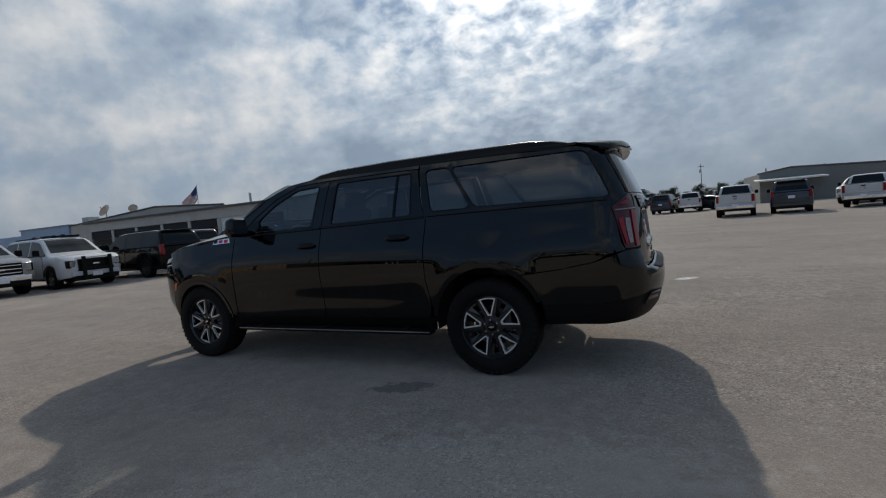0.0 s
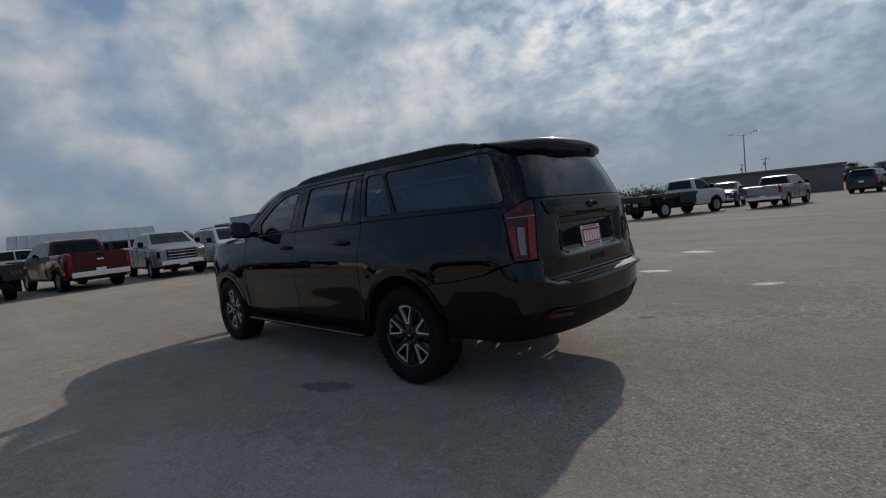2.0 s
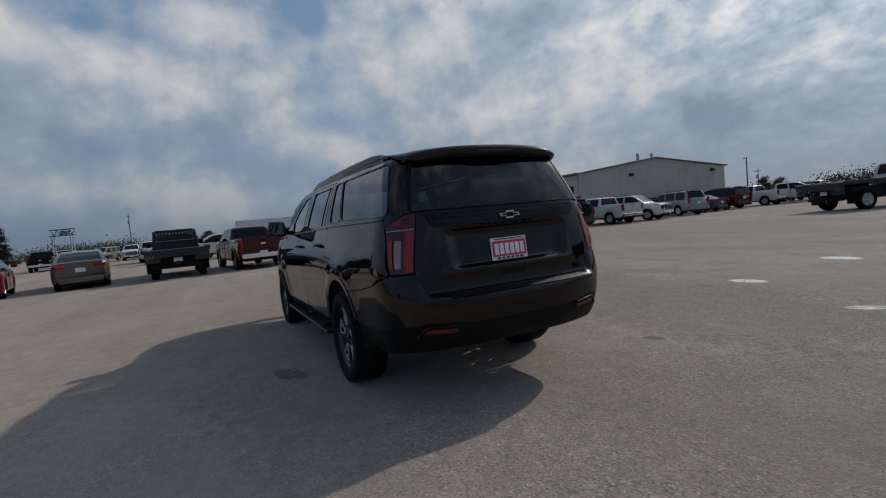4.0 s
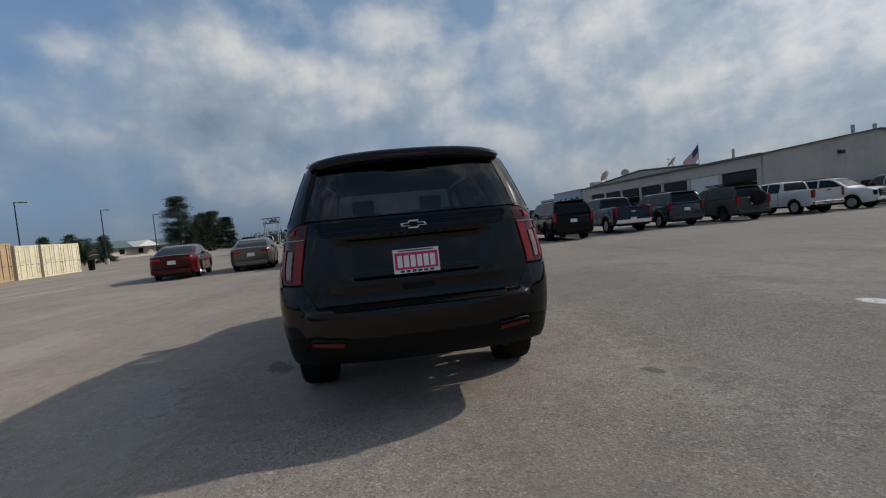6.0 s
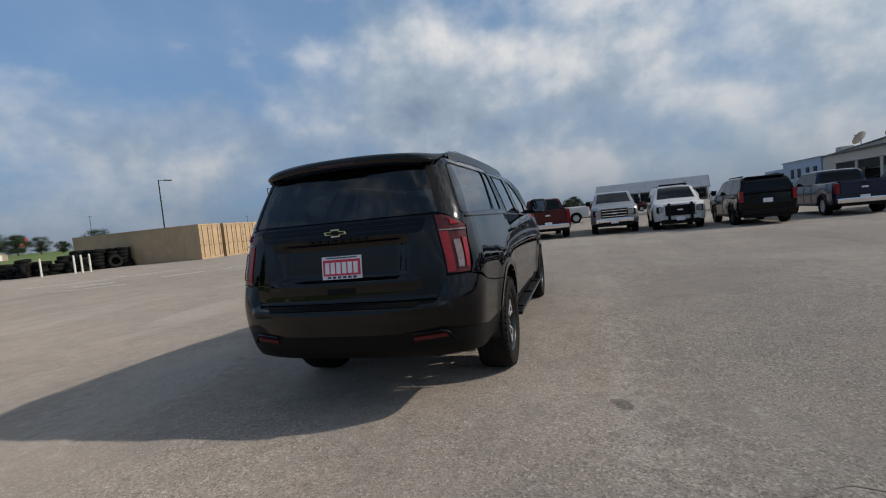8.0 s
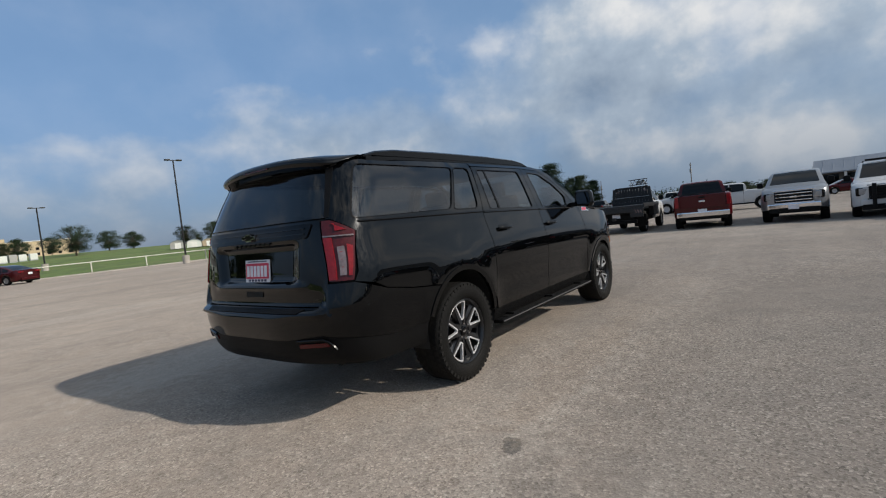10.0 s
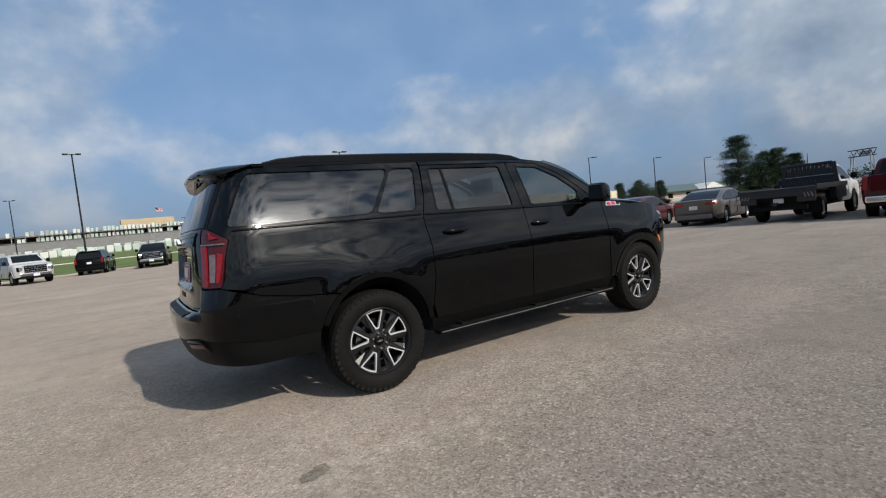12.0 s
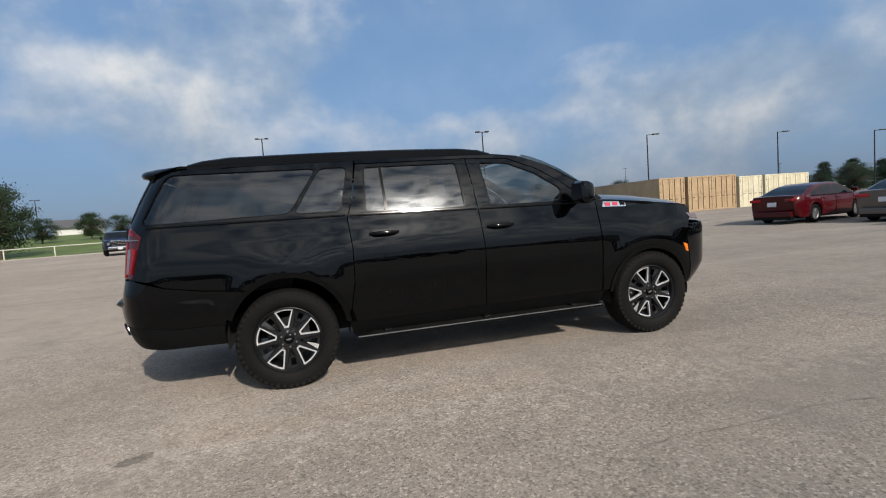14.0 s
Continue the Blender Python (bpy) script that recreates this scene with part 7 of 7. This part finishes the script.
def dish(x, y, z, r, yaw, tilt):
    ob = thing("satellite_dish", "grey satellite dish on the roof", "satellite dish", pose(x, y, z, 0, 0, yaw), "satellite dishes")
    part("mast", tube((0, 0, -1.2), (0, 0, 0.1), 0.07, None, 10), "galv", ob)
    bm = add_lathe(bmesh.new(), [(0.0, 0.0), (r * 0.4, r * 0.05), (r * 0.75, r * 0.17), (r, r * 0.32), (r * 0.98, r * 0.30), (r * 0.4, r * 0.03), (0.0, -0.03)], 28, "Z")
    bmesh.ops.transform(bm, matrix=pose(0, 0, 0.2, tilt, 0, 0), verts=bm.verts)
    bmesh.ops.recalc_face_normals(bm, faces=bm.faces)
    part("bowl", bm, "dish_grey", ob, smooth=40)
    tip = pose(0, 0, 0.2, tilt) @ Vector((0, 0, r * 0.95))
    for a in (0, 120, 240):
        p = pose(0, 0, 0.2, tilt) @ Vector((r * 0.8 * math.cos(radians(a)), r * 0.8 * math.sin(radians(a)), r * 0.2))
        part("strut", tube(p, tip, 0.025, None, 6), "galv", ob)
    part("feed_horn", tube(tip, tip + Vector((0, 0, 0.15)), 0.08, None, 8), "galv", ob)


dish(72.5, -38.0, 6.5, 0.95, 120, 55)
dish(67.0, -38.5, 6.4, 0.6, 70, 60)
dish(53.0, -37.5, 6.2, 0.8, 160, 50)

# long pale-roofed building farther off
lb = thing("sales_building", "long low building with pale metal roof", "building", pose(151, -22.5, 0, 0, 0, 81.3))
part("wall", box((0, -2, 1.8), (29, 12, 3.6)), "brown_wall", lb)
rf = bmesh.new()
add_prism(rf, [(8.6, 3.35), (8.6, 3.60), (4.5, 6.7), (-8.5, 6.7), (-8.5, 3.35)], -15, 15, "X")
part("roof", rf, "grey_roof", lb)
for i in range(16):
    part("roof_seam", tube((-15 + i * 2.0, 8.62, 3.62), (-15 + i * 2.0, 4.5, 6.74), 0.035, None, 5), "grey_roof", lb)
for i in range(6):
    part("window", box((-12.2 + i * 4.9, 4.05, 1.8), (3.9, 0.1, 2.4), None, 0.02), "car_glass", lb)
    part("column", box((-14.5 + i * 5.8, 8.1, 1.68), (0.45, 0.45, 3.35)), "white_trim", lb)
for i in range(4):
    part("gable_window", box((-14.55, -5 + i * 2.6, 1.8), (0.12, 1.6, 1.6), None, 0.03), "car_glass", lb)

# sheds beyond the open lot
sh = thing("metal_shed", "low dark brown metal shed with open end", "shed", pose(9.6, -68.0, 0, 0, 0, 18))
bm = bmesh.new()
add_box(bm, (0, 0, 1.45), (15, 8, 2.9))
part("wall", bm, "brown_wall", sh)
part("roof", box((0, 0, 3.01), (15.6, 8.6, 0.22), None, 0.03), "brown_wall", sh)
# dark sheet on the wall stands for the shade in the open end
part("doorway", box((-7.52, 0.5, 1.3), (0.1, 3.6, 2.5)), "dark_open", sh)
part("door_post", box((-7.7, 2.4, 1.4), (0.25, 0.25, 2.8)), "brown_wall", sh)
b2 = thing("workshop_building", "grey metal workshop with low gable and white awning", "building")
gb = bmesh.new()
add_prism(gb, [(-11.6, 0), (-11.6, 3.4), (-14.7, 3.85), (-27, 3.25), (-48, 3.0), (-48, 0)], -74, -62, "Y")
part("wall", gb, "sage_wall", b2)
part("roof_edge", tube((-11.4, -61.95, 3.43), (-14.7, -61.95, 3.91), 0.10, None, 6), "roof_dark", b2)
part("roof_edge", tube((-14.7, -61.95, 3.91), (-27, -61.95, 3.31), 0.10, None, 6), "roof_dark", b2)
part("awning", box((-14.3, -60.8, 2.62), (6.5, 2.4, 0.16), Matrix.Rotation(radians(-4), 3, "X"), 0.02), "white_trim", b2)
part("roof_vent", tube((-12.6, -64, 3.3), (-12.6, -64, 4.1), 0.09, None, 8), "galv", b2)
part("roof_vent", tube((-18.3, -64, 3.4), (-18.3, -64, 4.0), 0.09, None, 8), "galv", b2)

# far side of the field: store canopy, hotel, houses, rows of small sheds
st = thing("store_building", "tan fascia store with red letters and open front", "building", pose(4.7, 172, field_z(4.7, 172), 0, 0, 2))
part("wall", box((0, 6, 3.4), (13.5, 8, 6.8)), "concrete_step", st)
part("fascia", box((0, -1, 7.1), (14.0, 8, 2.3), None, 0.05), "stucco", st)
part("canopy", box((10.5, -1, 6.2), (8.0, 7, 0.4), None, 0.04), "white_trim", st)
for i in range(6):
    part("post", box((-6.6 + i * 4.0, -4.6, 3.0), (0.22, 0.22, 6.0)), "white_trim", st)
    part("brace", tube((-6.6 + i * 4.0, -4.6, 4.6), (-5.2 + i * 4.0, -4.6, 5.9), 0.08, None, 6), "white_trim", st)
for i in range(3):
    part("red_letter_shape", box((10.6 + i * 1.1, -4.2, 7.0), (0.8, 0.2, 1.1), None, 0.05), "sign_red", st)
ht = thing("hotel_building", "long sandy hotel building with stepped roofline", "building", pose(33, 218, field_z(33, 218), 0, 0, -6) @ Matrix.Diagonal((0.62, 1, 0.62, 1)))
part("wing", box((-14, 0, 4.0), (26, 12, 8.0)), "stucco", ht)
part("wing", box((20, 3, 4.8), (42, 12, 9.6)), "stucco", ht)
part("tower", box((3, -1, 5.8), (10, 12, 11.6)), "stucco", ht)
part("cornice", box((20, 3, 9.7), (42.6, 12.6, 0.4)), "white_trim", ht)
for i in range(8):
    for z in (2.2, 5.2):
        part("window", box((2 + i * 5.0, -3.05, z), (1.6, 0.1, 1.5)), "car_glass", ht)
hs = thing("house", "long low house with grey-green metal roof and gables", "house", pose(150, 78, field_z(150, 78), 0, 0, -20))
part("wall", box((0, 0, 1.6), (34, 12, 3.2)), "beige_wall", hs)
rf = bmesh.new()
add_prism(rf, [(-7.5, 2.9), (0, 5.0), (7.5, 2.9)], -18, 18, "X")
part("roof", rf, "green_roof", hs)
rf = bmesh.new()
add_prism(rf, [(-4, 2.9), (0, 4.7), (4, 2.9)], -9.0, 2, "Y")
part("front_gable", rf, "white_trim", hs)
for i in range(5):
    part("window", box((-13 + i * 6.4, -6.05, 1.7), (1.6, 0.1, 1.4)), "car_glass", hs)
h2 = thing("house", "white house with dark roof beyond the field", "house", pose(-76, 178, field_z(-76, 178), 0, 0, 30) @ Matrix.Scale(0.8, 4))
part("wall", box((0, 0, 1.6), (16, 10, 3.2)), "white_trim", h2)
rf = bmesh.new()
add_prism(rf, [(-6.2, 3.0), (0, 6.4), (6.2, 3.0)], -8.8, 8.8, "X")
part("roof", rf, "roof_dark", h2)
part("window", box((2, -5.05, 1.7), (1.4, 0.1, 1.3)), "car_glass", h2)

M["shed_white"] = material("white_shed_paint", (0.62, 0.64, 0.60), 0.7, spread=0.12)
M["shed_tan"] = material("tan_shed_paint", (0.36, 0.29, 0.20), 0.7, spread=0.12)
M["shed_grey"] = material("grey_shed_paint", (0.33, 0.33, 0.31), 0.7, spread=0.12)
M["shed_green"] = material("pale_green_shed_paint", (0.42, 0.52, 0.46), 0.7, spread=0.12)


def small_shed(x, y, yaw, mat, w=2.6, d=4.2, h=2.3):
    ob = thing("portable_shed", "small %s portable shed with barn roof" % {"shed_white": "white", "shed_tan": "tan", "shed_grey": "grey", "shed_green": "pale green"}[mat], "shed", pose(x, y, field_z(x, y) - 0.05, 0, 0, yaw), "portable sheds")
    bm = bmesh.new()
    add_prism(bm, [(-w / 2, 0.15), (-w / 2, h * 0.7), (-w * 0.3, h * 0.92), (0, h), (w * 0.3, h * 0.92), (w / 2, h * 0.7), (w / 2, 0.15)], -d / 2, d / 2)
    part("wall", bm, mat, ob)
    bm = bmesh.new()
    add_prism(bm, [(-w / 2 - 0.1, h * 0.70), (-w * 0.31, h * 0.95), (0, h + 0.06), (w * 0.31, h * 0.95), (w / 2 + 0.1, h * 0.70), (w * 0.28, h * 0.90), (0, h - 0.02), (-w * 0.28, h * 0.90)], -d / 2 - 0.15, d / 2 + 0.15)
    part("roof", bm, "grey_roof", ob)
    part("door", box((0, -d / 2 - 0.02, 0.15 + h * 0.3), (w * 0.4, 0.06, h * 0.6)), "white_trim", ob)


rnd = random.Random(4)
for i in range(5):
    small_shed(35.0 + i * 3.5, 82 + i * 1.6, -24, ("shed_grey", "shed_white", "shed_tan", "shed_grey", "shed_tan")[i % 5], w=2.3, d=3.4, h=1.55)


def crate_at(x, y, yaw, mat, w, h):
    """A small pale tank-like crate with a dark pallet foot and a lid rim."""
    ob = thing("storage_crate", "small %s storage crate standing on the field" % {"shed_white": "white", "shed_grey": "grey", "shed_green": "pale green"}[mat], "crate", pose(x, y, field_z(x, y) - 0.02, 0, 0, yaw), "storage crates on the field")
    part("crate_body", box((0, 0, 0.12 + h / 2), (w, w, h), None, 0.06), mat, ob)
    part("pallet", box((0, 0, 0.06), (w * 1.02, w * 1.02, 0.12)), "galv", ob)
    part("rim", box((0, 0, 0.12 + h), (w * 0.9, w * 0.9, 0.06), None, 0.02), mat, ob)


COLOURS = ("shed_white", "shed_green", "shed_green", "shed_grey", "shed_white")
for i in range(40):
    crate_at(-29.5 + i * 1.22 + rnd.uniform(-0.1, 0.1), 93 + rnd.uniform(-0.4, 0.4), rnd.uniform(-8, 8), rnd.choice(COLOURS), 0.95, rnd.uniform(0.85, 1.05))
for i in range(32):
    crate_at(-31 + i * 1.4 + rnd.uniform(-0.3, 0.3), 102 + rnd.uniform(-3, 3), rnd.uniform(-8, 8), rnd.choice(COLOURS), 1.0, rnd.uniform(0.8, 1.2))
stand = thing("grandstand", "grey tiered stand with pale boxes on two open decks", "grandstand", pose(-15.5, 150, field_z(-15.5, 150), 0, 0, 3) @ Matrix.Diagonal((0.73, 1, 1, 1)))
for k in range(6):
    part("tier", box((0, -9 + 2.0 * k, 0.25 + 0.27 * k), (86, 2.02, 0.5 + 0.54 * k)), "concrete_step", stand)
for z in (3.5, 5.0):
    part("deck", box((0, 7, z), (86, 7, 0.22)), "brown_wall", stand)
part("back_panel", box((0, 10.2, 3.9), (86, 0.3, 3.4)), "brown_wall", stand)
for i in range(24):
    part("stand_post", box((-42 + i * 3.65, 3.7, 3.4), (0.2, 0.2, 3.6)), "galv", stand)
for i in range(66):
    for z in (3.61, 5.11):
        if rnd.random() < (0.45 if i < 26 else 0.85):
            s_ = rnd.uniform(0.75, 1.1)
            part("box_unit", box((-42 + i * 1.29 + rnd.uniform(-0.15, 0.15), 4.6, z + 0.58 * s_), (0.95 * s_, 1.0, 1.16 * s_), None, 0.06), rnd.choice(COLOURS), stand)

# ---- trees ----
def leaf_material(name, base):
    m = bpy.data.materials.new(name)
    m.use_nodes = True
    t = m.node_tree
    p = t.nodes["Principled BSDF"]
    g = t.nodes.new("ShaderNodeNewGeometry")
    col = ramp(t, g.outputs["Random Per Island"], ((0.0, tuple(c * 0.55 for c in base)), (0.6, base), (1.0, tuple(c * 1.5 for c in base))))
    link(t, col, p.inputs["Base Color"])
    p.inputs["Roughness"].default_value = 0.65
    p.inputs["Specular IOR Level"].default_value = 0.3
    return m


M["leaf"] = leaf_material("oak_leaves", (0.020, 0.036, 0.013))
M["pine"] = leaf_material("pine_needles", (0.018, 0.038, 0.017))
M["bark"] = material("tree_bark", (0.085, 0.065, 0.05), 0.9, spread=0.3, scale=4, bump=0.6, bump_scale=12)


def leaf_mesh(clumps, count, size, seed):
    """Many small leaf tufts strewn through clumps (centre, radii)."""
    rnd = random.Random(seed)
    verts, faces = [], []
    total = sum(c[1][0] * c[1][1] * c[1][2] for c in clumps)
    for c, rad in clumps:
        n = max(12, int(count * rad[0] * rad[1] * rad[2] / total))
        for _ in range(n):
            d = Vector((rnd.gauss(0, 0.5), rnd.gauss(0, 0.5), rnd.gauss(0, 0.45)))
            p = Vector((c[0] + d.x * rad[0], c[1] + d.y * rad[1], max(0.05, c[2] + d.z * rad[2])))
            u = Vector((rnd.gauss(0, 1), rnd.gauss(0, 1), rnd.gauss(0, 1))).normalized()
            v = u.orthogonal().normalized()
            s = size * rnd.uniform(0.5, 1.3)
            k = len(verts)
            verts += [p - u * s, p + v * s * 0.6, p + u * s, p - v * s * 0.6]
            faces.append((k, k + 1, k + 2, k + 3))
    me = bpy.data.meshes.new("crown")
    me.from_pydata([tuple(v) for v in verts], [], faces)
    return me


def make_tree(kind, h, seed, label, m):
    rnd = random.Random(seed)
    ob = thing("tree", label, "tree", m)
    bm = bmesh.new()
    limbs = []
    if kind == "pine":
        add_tube(bm, (0, 0, 0), (0, 0, h * 0.9), h * 0.028, h * 0.006, 8)
        clumps = []
        for i in range(110):
            z = h * (0.06 + 0.92 * rnd.random() ** 1.25)
            r = h * 0.40 * (1.03 - z / h) ** 0.62 * rnd.uniform(0.15, 1.0) ** 0.8
            a = rnd.uniform(0, 6.28)
            c = (r * math.cos(a), r * math.sin(a), z)
            add_tube(bm, (0, 0, z * 0.96), c, h * 0.006, h * 0.002, 5)
            clumps.append((c, (h * 0.11 * rnd.uniform(0.6, 1.3), h * 0.11 * rnd.uniform(0.6, 1.3), h * 0.055)))
        clumps.append(((0, 0, h * 0.97), (h * 0.03, h * 0.03, h * 0.05)))
    else:
        add_tube(bm, (0, 0, 0), (0, 0, h * 0.35), h * 0.035, h * 0.024, 9)
        clumps = []
        for i in range(90):
            a = rnd.uniform(0, 6.28)
            z = h * rnd.uniform(0.16, 0.93)
            r = h * 0.50 * math.sqrt(max(0.05, 1 - ((z / h - 0.55) / 0.45) ** 2)) * rnd.uniform(0.15, 1.05)
            c = (r * math.cos(a), r * math.sin(a), z)
            add_tube(bm, (0, 0, h * 0.33), c, h * 0.011, h * 0.003, 5)
            k = rnd.uniform(0.55, 1.25)
            clumps.append((c, (h * 0.15 * k, h * 0.15 * k, h * 0.10 * k)))
    part("trunk", bm, "bark", ob, smooth=60)
    me = leaf_mesh(clumps, 30000 if h > 10 else 15000, h * (0.0095 if h > 10 else 0.0145), seed)
    me.materials.append(M["pine" if kind == "pine" else "leaf"])
    c = new("crown", me)
    c.parent = ob
    return ob


pine = make_tree("pine", 13.0, 1, "tall dark green cedar with uneven crown", pose(111, 46.2, 0))
oak = make_tree("oak", 7.6, 2, "broad green oak at the edge of the grass", pose(-29.6, 50.5, field_z(-29.6, 50.5)) @ Matrix.Diagonal((0.68, 0.68, 1.02, 1)))
cedar = make_tree("pine", 9.0, 3, "dark green cedar beyond the lot", pose(113.5, 42.2, 0))
bush = make_tree("oak", 5.0, 4, "round green oak in the distance", pose(72, 96, field_z(72, 96)))
for src, x, y, s, a in ((pine, 114.8, 40.2, 0.72, 100), (oak, 117, 41.0, 0.95, 20), (pine, 116, 37.6, 0.60, 200), (oak, 112, 44.0, 0.85, 70), (bush, 75.2, 46.3, 0.85, 10), (cedar, 80.2, 45.9, 0.5, 30),
                        (cedar, 92, 58, 0.62, 10), (bush, 84, 58, 0.75, 50), (bush, 78, 60, 0.7, 10), (bush, 62, 60, 0.62, 200), (bush, 54, 58, 0.6, 150),
                        (oak, -36, 56, 0.9, 60), (bush, -35, 84, 0.8, 0), (bush, -31.5, 86, 0.75, 90), (bush, -28, 88, 0.7, 140), (bush, -40, 80, 0.8, 40),
                        (bush, 66, 118, 1.1, 30), (bush, 62, 120, 1.15, 80), (bush, 70, 117, 1.0, 130), (bush, 74, 116, 0.8, 10), (bush, 55, 122, 0.9, 200), (bush, 58, 122, 0.6, 20), (bush, 76, 112, 0.6, 60), (bush, 80, 108, 0.65, 160), (bush, 24, 94, 0.95, 40), (bush, 40, 128, 1.0, 0), (bush, 46, 130, 0.9, 90), (bush, 20, 158, 1.0, 10), (bush, 13, 160, 0.9, 60), (bush, 30, 160, 1.0, 120), (bush, 25, 150, 0.8, 190), (bush, 36, 156, 0.9, 60), (cedar, 88, 60, 0.55, 40), (oak, 96, 62, 0.6, 90),
                        (oak, 96, 6.0, 0.42, 0), (oak, 104, 7.6, 0.45, 140), (bush, 92, 3.6, 0.55, 60), (bush, 98, 0.5, 0.6, 70), (bush, 134, -41, 0.9, 20), (bush, 184, 0, 1.0, 20),
                        (bush, 1, -106, 0.6, 10), (bush, -1.5, -108, 0.65, 80), (bush, -5.5, -105, 0.6, 150), (bush, -10, -108, 0.7, 220), (bush, 6, -110, 0.6, 300), (oak, -3, -104, 0.50, 0), (oak, -8, -106, 0.55, 60), (oak, -12, -104, 0.50, 140), (bush, -16, -106, 0.85, 200), (bush, 3, -112, 0.8, 30), (oak, 60, -113, 0.55, 30), (oak, 56, -112, 0.5, 100), (oak, 40, -116, 0.4, 10)):
    t = copy_thing(src, pose(x, y, field_z(x, y), 0, 0, a) @ Matrix.Diagonal((s, s, s * random.Random(int(x * 10)).uniform(0.9, 1.1), 1)))
    t["group"] = "trees round the lot"
    t["label"] = {pine: "tall dark green cedar with uneven crown", cedar: "dark green cedar beyond the lot", oak: "broad green oak beyond the lot", bush: "round green oak in the distance"}[src]

# far woods all round
rnd = random.Random(21)
clumps = []
for i in range(520):
    a = radians(rnd.uniform(-125, 125))
    d = rnd.uniform(230, 330)
    hh = rnd.uniform(1.5, 5.0) * (0.6 + 0.4 * math.sin(a * 9))
    clumps.append(((d * math.cos(a), d * math.sin(a), hh * 0.5), (rnd.uniform(5, 12), rnd.uniform(5, 12), max(1.2, hh))))
me = leaf_mesh(clumps, 120000, 0.45, 22)
me.materials.append(M["leaf"])
tagged(new("far_woods", me), "low dark green woods along the horizon", "woods", kind="stuff")
